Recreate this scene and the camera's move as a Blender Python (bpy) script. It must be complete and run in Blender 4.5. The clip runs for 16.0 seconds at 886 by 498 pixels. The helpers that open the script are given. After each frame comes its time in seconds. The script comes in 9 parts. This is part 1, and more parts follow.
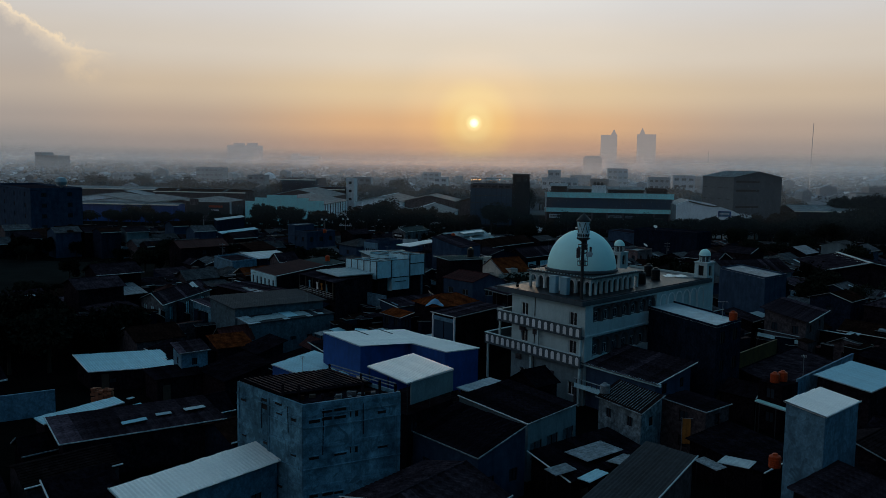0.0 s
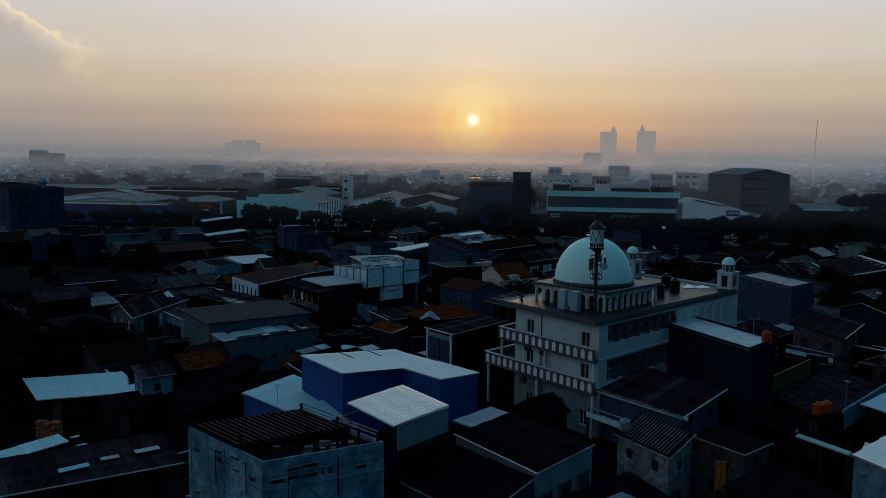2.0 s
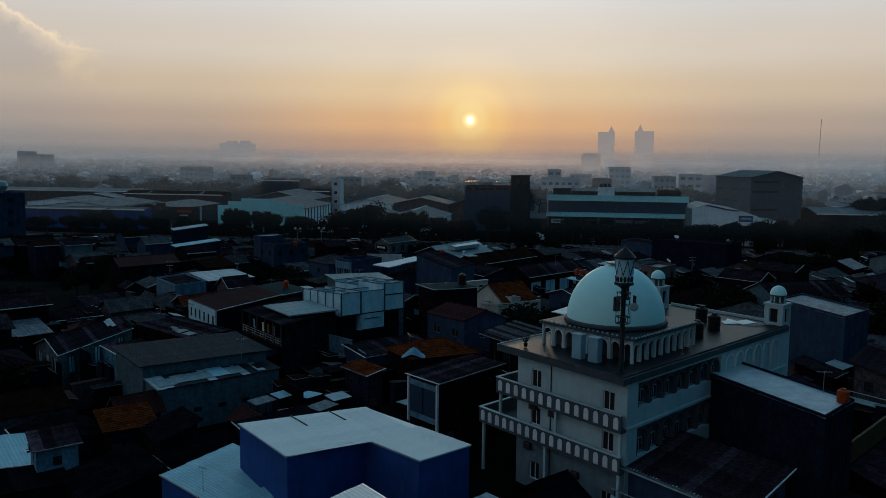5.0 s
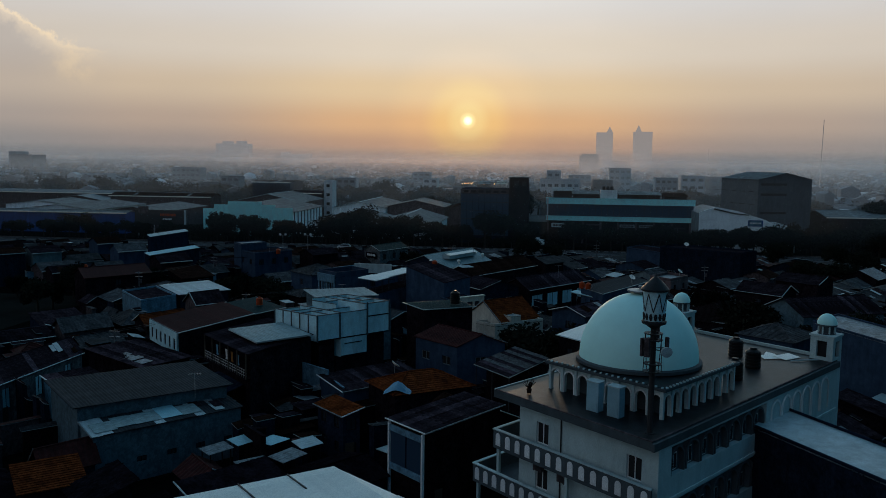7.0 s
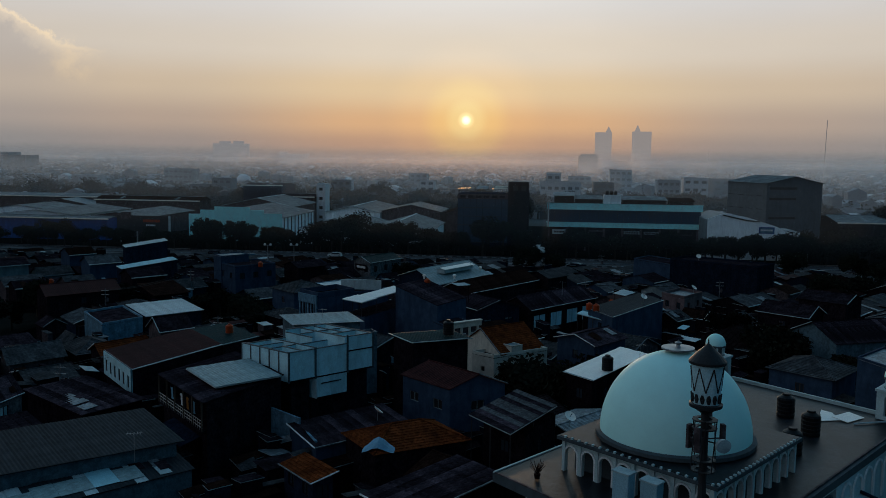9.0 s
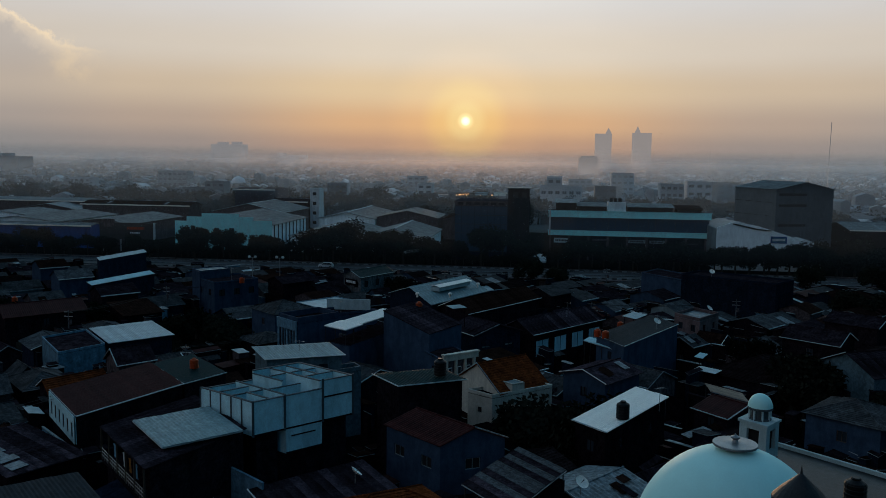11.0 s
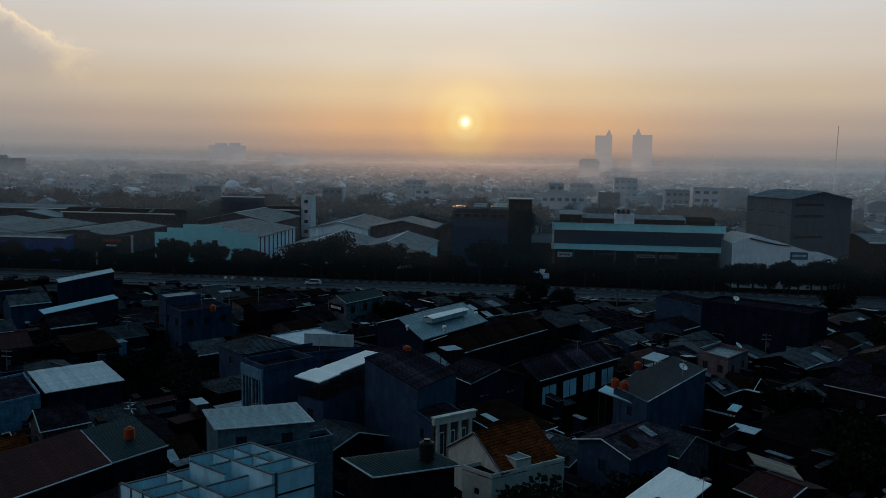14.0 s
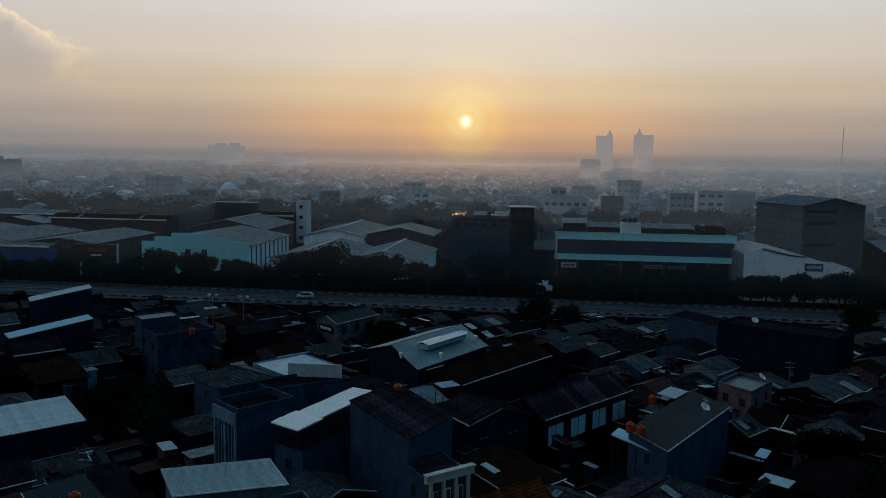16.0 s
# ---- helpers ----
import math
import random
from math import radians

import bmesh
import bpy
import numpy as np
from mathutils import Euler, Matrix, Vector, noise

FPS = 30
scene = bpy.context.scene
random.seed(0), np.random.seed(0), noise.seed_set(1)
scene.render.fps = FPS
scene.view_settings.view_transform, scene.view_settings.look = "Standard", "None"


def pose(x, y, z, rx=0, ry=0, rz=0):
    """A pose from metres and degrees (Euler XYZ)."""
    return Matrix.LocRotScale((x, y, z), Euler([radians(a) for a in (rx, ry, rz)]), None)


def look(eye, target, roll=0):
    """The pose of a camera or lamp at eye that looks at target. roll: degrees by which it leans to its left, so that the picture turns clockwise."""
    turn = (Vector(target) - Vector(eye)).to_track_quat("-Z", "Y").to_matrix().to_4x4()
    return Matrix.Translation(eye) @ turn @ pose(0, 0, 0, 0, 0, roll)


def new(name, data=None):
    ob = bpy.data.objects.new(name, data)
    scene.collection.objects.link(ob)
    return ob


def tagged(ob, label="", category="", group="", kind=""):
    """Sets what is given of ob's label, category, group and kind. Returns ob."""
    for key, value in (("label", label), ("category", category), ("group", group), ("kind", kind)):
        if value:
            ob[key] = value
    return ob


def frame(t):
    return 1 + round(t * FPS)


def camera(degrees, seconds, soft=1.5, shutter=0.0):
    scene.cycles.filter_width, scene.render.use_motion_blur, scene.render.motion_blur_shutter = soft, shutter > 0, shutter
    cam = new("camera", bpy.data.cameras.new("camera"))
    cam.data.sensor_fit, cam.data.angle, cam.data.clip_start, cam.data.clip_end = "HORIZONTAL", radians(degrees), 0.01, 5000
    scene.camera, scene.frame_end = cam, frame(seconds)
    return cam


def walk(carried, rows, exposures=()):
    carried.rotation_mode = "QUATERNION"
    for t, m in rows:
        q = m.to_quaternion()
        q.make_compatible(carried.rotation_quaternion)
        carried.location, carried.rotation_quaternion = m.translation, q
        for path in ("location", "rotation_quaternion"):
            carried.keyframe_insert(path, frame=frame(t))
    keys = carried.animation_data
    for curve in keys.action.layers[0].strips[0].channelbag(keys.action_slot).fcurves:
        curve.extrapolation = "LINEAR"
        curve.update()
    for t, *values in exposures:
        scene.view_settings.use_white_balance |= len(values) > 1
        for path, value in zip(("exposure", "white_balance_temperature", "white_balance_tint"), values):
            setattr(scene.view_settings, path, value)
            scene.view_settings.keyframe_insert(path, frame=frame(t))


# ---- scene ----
import collections
import itertools

cam = camera(55.3, 16.0, soft=0.7)
PATH = [
    (0, (4.211, -2.934, 27.408), (3.956, -0.961, 27.199), 0.8),
    (0.5, (3.979, -0.555, 27.445), (3.724, 1.418, 27.232), 0.8),
    (1, (3.714, 2.374, 27.504), (3.459, 4.346, 27.289), 0.8),
    (1.5, (3.444, 5.287, 27.551), (3.19, 7.259, 27.336), 0.7),
    (2, (3.167, 8.588, 27.675), (2.914, 10.561, 27.459), 0.7),
    (2.5, (2.897, 11.626, 27.806), (2.646, 13.598, 27.591), 0.7),
    (3, (2.675, 15.065, 27.949), (2.425, 17.037, 27.733), 0.7),
    (3.5, (2.506, 18.147, 28.054), (2.258, 20.12, 27.839), 0.7),
    (4, (2.274, 21.697, 28.153), (2.026, 23.67, 27.938), 0.7),
    (6.5, (1.264, 38.541, 28.436), (1.022, 40.514, 28.222), 0.6),
    (7, (1.035, 42.079, 28.599), (0.794, 44.053, 28.385), 0.7),
    (7.5, (0.822, 45.297, 28.818), (0.581, 47.271, 28.604), 0.6),
    (8, (0.606, 48.782, 29.13), (0.366, 50.756, 28.916), 0.6),
    (8.5, (0.407, 51.855, 29.539), (0.168, 53.829, 29.325), 0.7),
    (9, (0.163, 55.245, 29.927), (-0.074, 57.219, 29.712), 0.7),
    (11.5, (-0.729, 70.462, 31.712), (-0.964, 72.437, 31.499), 0.8),
    (12, (-0.977, 73.427, 32.099), (-1.211, 75.402, 31.886), 0.8),
    (12.5, (-1.178, 76.157, 32.473), (-1.411, 78.132, 32.261), 0.8),
    (13, (-1.364, 79.017, 32.845), (-1.598, 80.992, 32.634), 0.8),
    (13.5, (-1.519, 81.725, 33.201), (-1.753, 83.7, 32.989), 0.8),
    (14, (-1.701, 84.57, 33.632), (-1.935, 86.545, 33.421), 0.9),
    (14.5, (-1.867, 87.06, 34.15), (-2.101, 89.035, 33.938), 0.9),
    (15, (-2.061, 89.818, 34.605), (-2.295, 91.792, 34.394), 0.9),
    (15.5, (-2.304, 92.47, 35.048), (-2.537, 94.445, 34.836), 0.9),
    (16, (-2.451, 95.252, 35.573), (-2.686, 97.227, 35.361), 0.9),
]
walk(cam, [(t, look(eye, target, roll)) for t, eye, target, roll in PATH])

# ---- world, sun, light ----
SUN_AZ, SUN_EL = radians(-5.4), radians(2.5)          # azimuth from +y (clockwise), elevation
SUN_DIR = Vector((math.sin(SUN_AZ) * math.cos(SUN_EL), math.cos(SUN_AZ) * math.cos(SUN_EL), math.sin(SUN_EL)))


def ramp(nt, stops, fac, mode="EASE"):
    n = nt.nodes.new("ShaderNodeValToRGB")
    n.color_ramp.interpolation = mode
    el = n.color_ramp.elements
    while len(el) < len(stops):
        el.new(0.5)
    for e, (p, c) in zip(el, stops):
        e.position = p
        e.color = (*c, 1) if len(c) == 3 else c
    nt.links.new(fac, n.inputs[0])
    return n.outputs[0]


def math_node(nt, op, a, b=0.0, c=0.0, clamp=False):
    n = nt.nodes.new("ShaderNodeMath")
    n.operation, n.use_clamp = op, clamp
    for i, v in enumerate((a, b, c)):
        if isinstance(v, (int, float)):
            n.inputs[i].default_value = v
        else:
            nt.links.new(v, n.inputs[i])
    return n.outputs[0]


def mix_col(nt, fac, a, b, blend="MIX"):
    n = nt.nodes.new("ShaderNodeMix")
    n.data_type, n.blend_type = "RGBA", blend
    for sock, v in ((n.inputs[0], fac), (n.inputs[6], a), (n.inputs[7], b)):
        if isinstance(v, (int, float)):
            sock.default_value = v
        elif isinstance(v, tuple):
            sock.default_value = (*v, 1)
        else:
            nt.links.new(v, sock)
    return n.outputs[2]


def build_world():
    w = bpy.data.worlds.new("evening_sky")
    scene.world = w
    w.use_nodes = True
    nt = w.node_tree
    nt.nodes.clear()
    out = nt.nodes.new("ShaderNodeOutputWorld")
    tc = nt.nodes.new("ShaderNodeTexCoord")
    sep = nt.nodes.new("ShaderNodeSeparateXYZ")
    nt.links.new(tc.outputs["Generated"], sep.inputs[0])
    up = sep.outputs[2]
    el = math_node(nt, "MULTIPLY", math_node(nt, "ARCSINE", up), 180 / math.pi)      # degrees
    # angle from the sun
    dot = nt.nodes.new("ShaderNodeVectorMath")
    dot.operation = "DOT_PRODUCT"
    nt.links.new(tc.outputs["Generated"], dot.inputs[0])
    dot.inputs[1].default_value = SUN_DIR
    away = math_node(nt, "MULTIPLY", math_node(nt, "ARCCOSINE", math_node(nt, "MINIMUM", dot.outputs["Value"], 0.9999999)), 180 / math.pi)
    # upper sky
    sky = nt.nodes.new("ShaderNodeTexSky")
    sky.sky_type, sky.sun_disc = "NISHITA", False
    sky.sun_elevation, sky.sun_rotation = SUN_EL, SUN_AZ
    sky.air_density, sky.dust_density, sky.ozone_density = 1.0, 0.6, 3.0
    bg = nt.nodes.new("ShaderNodeBackground")
    # the haze swallows the low sky, and dusk has reached the sky away from the sun
    veil = ramp(nt, [(0.0, (0, 0, 0)), (0.2, (0.0,) * 3), (0.55, (1, 1, 1)), (1.0, (1, 1, 1))], math_node(nt, "DIVIDE", el, 45.0, clamp=True), "EASE")
    dusk = ramp(nt, [(0.0, (0.80, 1.60, 1.40)), (0.5, (0.62, 1.64, 1.56)), (0.7, (0.25, 0.86, 0.92)), (1.0, (0.105, 0.38, 0.445))], math_node(nt, "DIVIDE", away, 180.0), "EASE")
    nt.links.new(mix_col(nt, 1.0, mix_col(nt, 1.0, sky.outputs[0], veil, "MULTIPLY"), dusk, "MULTIPLY"), bg.inputs[0])
    bg.inputs[1].default_value = SKY_STRENGTH
    # evening haze low over the horizon
    e20 = math_node(nt, "DIVIDE", math_node(nt, "ADD", el, 2.0), 22.0, clamp=True)
    near = ramp(nt, [((e + 2) / 22, c) for e, c in HAZE_NEAR], e20)
    side = ramp(nt, [((e + 2) / 22, c) for e, c in HAZE_SIDE], e20)
    k = ramp(nt, [(0.0, (0, 0, 0)), (0.15, (0.10,) * 3), (0.48, (0.80,) * 3), (0.75, (1, 1, 1)), (1.0, (1, 1, 1))], math_node(nt, "DIVIDE", away, 40.0, clamp=True), "EASE")
    haze = mix_col(nt, k, near, side)
    # the half of the sky away from the sun is darker
    back = ramp(nt, [(0.0, (1, 1, 1)), (0.2, (1, 1, 1)), (0.4, (0.08, 0.17, 0.19)), (0.6, (0.02, 0.055, 0.065)), (1.0, (0.012, 0.035, 0.042))], math_node(nt, "DIVIDE", away, 180.0), "EASE")
    haze = mix_col(nt, 1.0, haze, back, "MULTIPLY")
    # a thin cloud bank and streaks
    mp = nt.nodes.new("ShaderNodeMapping")
    mp.inputs["Scale"].default_value = (7, 7, 26)
    nt.links.new(tc.outputs["Generated"], mp.inputs[0])
    nz = nt.nodes.new("ShaderNodeTexNoise")
    nz.inputs["Scale"].default_value, nz.inputs["Detail"].default_value = 1.0, 6
    nt.links.new(mp.outputs[0], nz.inputs[0])
    streak = ramp(nt, [(0.3, (0.985, 0.987, 0.99)), (0.7, (1.012, 1.01, 1.008))], nz.outputs[0])
    haze = mix_col(nt, 1.0, haze, streak, "MULTIPLY")
    # a cloud bank with a lit rim, low on one side
    az = math_node(nt, "MULTIPLY", math_node(nt, "ARCTAN2", sep.outputs[0], sep.outputs[1]), 180 / math.pi)
    cz = nt.nodes.new("ShaderNodeTexNoise")
    cz.inputs["Scale"].default_value, cz.inputs["Detail"].default_value, cz.inputs["Roughness"].default_value = 30.0, 7, 0.62
    nt.links.new(tc.outputs["Generated"], cz.inputs[0])
    wob = math_node(nt, "MULTIPLY", math_node(nt, "SUBTRACT", cz.outputs[0], 0.5), 2.8)
    top = math_node(nt, "SMOOTH_MAX", math_node(nt, "ADD", math_node(nt, "MULTIPLY", math_node(nt, "ADD", az, 34.5), -0.56), 8.5), 6.55, 0.5)
    d1 = math_node(nt, "SUBTRACT", math_node(nt, "ADD", top, wob), el)                       # below the top edge
    d2 = math_node(nt, "MULTIPLY", math_node(nt, "SUBTRACT", math_node(nt, "ADD", -29.0, math_node(nt, "MULTIPLY", wob, 0.8)), az), 0.3)
    dd = math_node(nt, "MINIMUM", d1, d2)
    inside = ramp(nt, [(0.43, (0, 0, 0)), (0.66, (1, 1, 1))], math_node(nt, "ADD", math_node(nt, "MULTIPLY", dd, 0.12), 0.5, clamp=True))
    low = ramp(nt, [(0.06, (0, 0, 0)), (0.20, (1, 1, 1))], math_node(nt, "DIVIDE", el, 30.0, clamp=True))
    haze = mix_col(nt, math_node(nt, "MULTIPLY", math_node(nt, "MULTIPLY", inside, low), 0.55), haze, (0.40, 0.36, 0.34))
    rim = ramp(nt, [(0.455, (0, 0, 0)), (0.50, (0.27, 0.165, 0.03)), (0.535, (0.12, 0.075, 0.02)), (0.62, (0, 0, 0))], math_node(nt, "ADD", math_node(nt, "MULTIPLY", d1, 0.12), 0.5, clamp=True))
    tail = ramp(nt, [(0.0, (1, 1, 1)), (0.45, (1, 1, 1)), (1.0, (0, 0, 0))], math_node(nt, "DIVIDE", math_node(nt, "ADD", az, 32.0), 4.2, clamp=True))
    rim = mix_col(nt, 1.0, rim, tail, "MULTIPLY")
    tatter = ramp(nt, [(0.42, (0, 0, 0)), (0.6, (1, 1, 1))], cz.outputs[0])
    high = ramp(nt, [(0.10, (0, 0, 0)), (0.18, (1, 1, 1))], math_node(nt, "DIVIDE", el, 30.0, clamp=True))
    haze = mix_col(nt, math_node(nt, "MULTIPLY", high, math_node(nt, "ADD", 0.45, math_node(nt, "MULTIPLY", tatter, 0.55))), haze, mix_col(nt, 1.0, haze, rim, "ADD"))
    puff = nt.nodes.new("ShaderNodeCombineXYZ")
    nt.links.new(math_node(nt, "DIVIDE", math_node(nt, "ADD", az, 30.3), 2.5), puff.inputs[0])
    nt.links.new(math_node(nt, "DIVIDE", math_node(nt, "SUBTRACT", el, 5.6), 1.9), puff.inputs[1])
    pl = nt.nodes.new("ShaderNodeVectorMath")
    pl.operation = "LENGTH"
    nt.links.new(puff.outputs[0], pl.inputs[0])
    soft = math_node(nt, "MULTIPLY", ramp(nt, [(0.0, (1, 1, 1)), (1.0, (0, 0, 0))], pl.outputs["Value"]), ramp(nt, [(0.38, (0.1,) * 3), (0.62, (1, 1, 1))], cz.outputs[0]))
    haze = mix_col(nt, soft, haze, mix_col(nt, 1.0, haze, (0.15, 0.095, 0.02), "ADD"))
    # glow and disc of the sun behind the haze
    glow = ramp(nt, [(0.0, (0.30, 0.36, 0.14)), (0.06, (0.20, 0.21, 0.05)), (0.14, (0.15, 0.11, 0.0)), (0.28, (0.06, 0.03, 0.0)), (0.5, (0, 0, 0))], math_node(nt, "DIVIDE", away, 12.0, clamp=True), "EASE")
    disc = ramp(nt, [(0.0, (0.9, 0.95, 0.85)), (0.2, (0.65, 0.66, 0.5)), (0.34, (0.12, 0.13, 0.08)), (0.6, (0, 0, 0))], away, "EASE")
    haze = mix_col(nt, 1.0, mix_col(nt, 1.0, haze, glow, "ADD"), disc, "ADD")
    hz = nt.nodes.new("ShaderNodeBackground")
    nt.links.new(haze, hz.inputs[0])
    hz.inputs[1].default_value = 1.0
    add = nt.nodes.new("ShaderNodeAddShader")
    nt.links.new(bg.outputs[0], add.inputs[0])
    nt.links.new(hz.outputs[0], add.inputs[1])
    nt.links.new(add.outputs[0], out.inputs[0])


SKY_STRENGTH = 0.19
# elevation in degrees, linear colour: under the sun and to the sides of it
HAZE_NEAR = [(-2, (0.10, 0.095, 0.095)), (-0.1, (0.25, 0.195, 0.17)), (0.8, (0.52, 0.31, 0.20)), (2.3, (0.73, 0.43, 0.22)), (4.5, (0.78, 0.58, 0.35)), (7, (0.77, 0.67, 0.54)), (10.8, (0.76, 0.73, 0.70)), (14, (0.72, 0.72, 0.72)), (20, (0.40, 0.43, 0.46))]
HAZE_SIDE = [(-2, (0.08, 0.088, 0.098)), (-0.1, (0.16, 0.168, 0.18)), (0.8, (0.27, 0.255, 0.25)), (2.3, (0.38, 0.325, 0.29)), (4.5, (0.55, 0.45, 0.35)), (7, (0.63, 0.56, 0.48)), (10.8, (0.63, 0.62, 0.62)), (14, (0.54, 0.57, 0.59)), (20, (0.28, 0.33, 0.36))]
build_world()
sun = new("sun", bpy.data.lights.new("sun", "SUN"))
sun.data.energy, sun.data.angle, sun.data.color = 0.5, radians(1.0), (1.0, 0.66, 0.40)
sun.matrix_world = look(SUN_DIR * 100, (0, 0, 0))

# ---- materials ----
def material(name, c1, c2=None, scale=1.5, rough=0.75, metal=0.0, bump=0.25, fine=14.0, stain=None, spots=0.0, vary=0.12, spec=0.15, oddity=0.0, mottle=0.06, grain=1.0):
    """A worn surface: two tones at a large scale, fine grain, run-off stains, per-object variation and relief."""
    m = bpy.data.materials.new(name)
    m.use_nodes = True
    nt = m.node_tree
    b = nt.nodes["Principled BSDF"]
    tc = nt.nodes.new("ShaderNodeTexCoord")
    co = tc.outputs["Object"]
    c2 = c2 or tuple(v * 0.7 for v in c1)
    n1 = nt.nodes.new("ShaderNodeTexNoise")
    n1.inputs["Scale"].default_value, n1.inputs["Detail"].default_value, n1.inputs["Roughness"].default_value = scale * 0.35, 5, 0.62
    nt.links.new(co, n1.inputs[0])
    col = mix_col(nt, ramp(nt, [(0.35, (0, 0, 0)), (0.65, (1, 1, 1))], n1.outputs[0], "LINEAR"), c1, c2)
    n2 = nt.nodes.new("ShaderNodeTexNoise")
    n2.inputs["Scale"].default_value, n2.inputs["Detail"].default_value = fine, 4
    nt.links.new(co, n2.inputs[0])
    col = mix_col(nt, 1.0, col, ramp(nt, [(0.3, (1 - 0.18 * grain,) * 3), (0.7, (1 + 0.14 * grain,) * 3)], n2.outputs[0], "LINEAR"), "MULTIPLY")
    n4 = nt.nodes.new("ShaderNodeTexNoise")
    n4.inputs["Scale"].default_value, n4.inputs["Detail"].default_value, n4.inputs["Roughness"].default_value = scale * 1.5, 4, 0.7
    nt.links.new(co, n4.inputs[0])
    col = mix_col(nt, 1.0, col, ramp(nt, [(0.36, (1 - mottle,) * 3), (0.64, (1 + mottle,) * 3)], n4.outputs[0], "LINEAR"), "MULTIPLY")
    if stain:
        mp = nt.nodes.new("ShaderNodeMapping")
        mp.inputs["Scale"].default_value = (0.7, 0.7, 0.2)
        nt.links.new(co, mp.inputs[0])
        n3 = nt.nodes.new("ShaderNodeTexNoise")
        n3.inputs["Scale"].default_value, n3.inputs["Detail"].default_value, n3.inputs["Roughness"].default_value = 1.3, 7, 0.7
        nt.links.new(mp.outputs[0], n3.inputs[0])
        col = mix_col(nt, ramp(nt, [(0.45, (0, 0, 0)), (0.75, (0.7,) * 3)], n3.outputs[0], "LINEAR"), col, stain)
    if spots:
        v = nt.nodes.new("ShaderNodeTexNoise")
        v.inputs["Scale"].default_value, v.inputs["Detail"].default_value, v.inputs["Distortion"].default_value = 0.9, 8, 1.2
        nt.links.new(co, v.inputs[0])
        col = mix_col(nt, ramp(nt, [(0.56, (0, 0, 0)), (0.62, (spots,) * 3)], v.outputs[0], "LINEAR"), col, tuple(x * 0.35 for x in c1))
    info = nt.nodes.new("ShaderNodeObjectInfo")
    fac = math_node(nt, "ADD", 1.0 - vary, math_node(nt, "MULTIPLY", info.outputs["Random"], 2 * vary))
    if oddity:      # now and then a newer, paler piece
        fac = math_node(nt, "ADD", fac, ramp(nt, [(0.80, (0, 0, 0)), (0.84, (oddity * 0.5,) * 3), (0.95, (oddity * 0.5,) * 3), (0.97, (oddity,) * 3)], info.outputs["Random"], "LINEAR"))
    cv = nt.nodes.new("ShaderNodeCombineColor")
    for i in range(3):
        nt.links.new(fac, cv.inputs[i])
    col = mix_col(nt, 1.0, col, cv.outputs[0], "MULTIPLY")
    nt.links.new(col, b.inputs["Base Color"])
    rr = math_node(nt, "ADD", rough - 0.1, math_node(nt, "MULTIPLY", n2.outputs[0], 0.2), clamp=True)
    nt.links.new(rr, b.inputs["Roughness"])
    b.inputs["Metallic"].default_value = metal
    b.inputs["Specular IOR Level"].default_value = spec
    h = math_node(nt, "ADD", n2.outputs[0], math_node(nt, "MULTIPLY", n1.outputs[0], 1.5))
    bm_ = nt.nodes.new("ShaderNodeBump")
    bm_.inputs["Strength"].default_value, bm_.inputs["Distance"].default_value = bump, 0.03
    nt.links.new(h, bm_.inputs["Height"])
    nt.links.new(bm_.outputs[0], b.inputs["Normal"])
    return m


def glass(name, col=(0.02, 0.03, 0.04), rough=0.12):
    m = bpy.data.materials.new(name)
    m.use_nodes = True
    nt = m.node_tree
    b = nt.nodes["Principled BSDF"]
    info = nt.nodes.new("ShaderNodeObjectInfo")
    b.inputs["Base Color"].default_value = (*col, 1)
    nt.links.new(math_node(nt, "ADD", rough, math_node(nt, "MULTIPLY", info.outputs["Random"], 0.12)), b.inputs["Roughness"])
    n = nt.nodes.new("ShaderNodeTexNoise")
    n.inputs["Scale"].default_value = 0.7
    bp = nt.nodes.new("ShaderNodeBump")
    bp.inputs["Strength"].default_value, bp.inputs["Distance"].default_value = 0.12, 0.05
    nt.links.new(n.outputs[0], bp.inputs["Height"])
    nt.links.new(bp.outputs[0], b.inputs["Normal"])
    return m


def leafy(name, c1, c2):
    m = bpy.data.materials.new(name)
    m.use_nodes = True
    nt = m.node_tree
    b = nt.nodes["Principled BSDF"]
    g = nt.nodes.new("ShaderNodeNewGeometry")
    nt.links.new(ramp(nt, [(0.0, c1), (1.0, c2)], g.outputs["Random Per Island"], "LINEAR"), b.inputs["Base Color"])
    b.inputs["Roughness"].default_value = 0.8
    b.inputs["Specular IOR Level"].default_value = 0.0
    return m


M = {}
M["white"] = material("white_paint", (0.72, 0.74, 0.74), (0.58, 0.61, 0.62), stain=(0.30, 0.31, 0.31))
M["mosque"] = material("mosque_paint", (0.4435, 0.5632, 0.575), (0.3881, 0.5016, 0.514), scale=1.0, stain=(0.2614, 0.3344, 0.3485), bump=0.12, mottle=0.04)
# slate paint of the rails, also used for shade in the arcade recesses
M["mosque_dark"] = material("slate_paint_and_recess_shade", (0.0728, 0.0952, 0.106), (0.0504, 0.0672, 0.0784), stain=(0.0392, 0.0448, 0.0504))
M["deck"] = material("wet_concrete_deck", (0.01596, 0.02112, 0.02592), (0.00456, 0.00616, 0.00816), rough=0.45, spots=0.7, spec=0.12, mottle=0.5)
M["dome"] = material("dome_enamel", (0.576, 0.9486, 0.9021), (0.5184, 0.8772, 0.8439), scale=0.6, rough=0.6, bump=0.0, vary=0.02, spec=0.12, mottle=0.02, grain=0.1)
# near black: shade inside windows and openings is put into this tone
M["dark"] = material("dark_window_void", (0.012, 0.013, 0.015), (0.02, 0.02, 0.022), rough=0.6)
M["glass"] = glass("dark_glass")
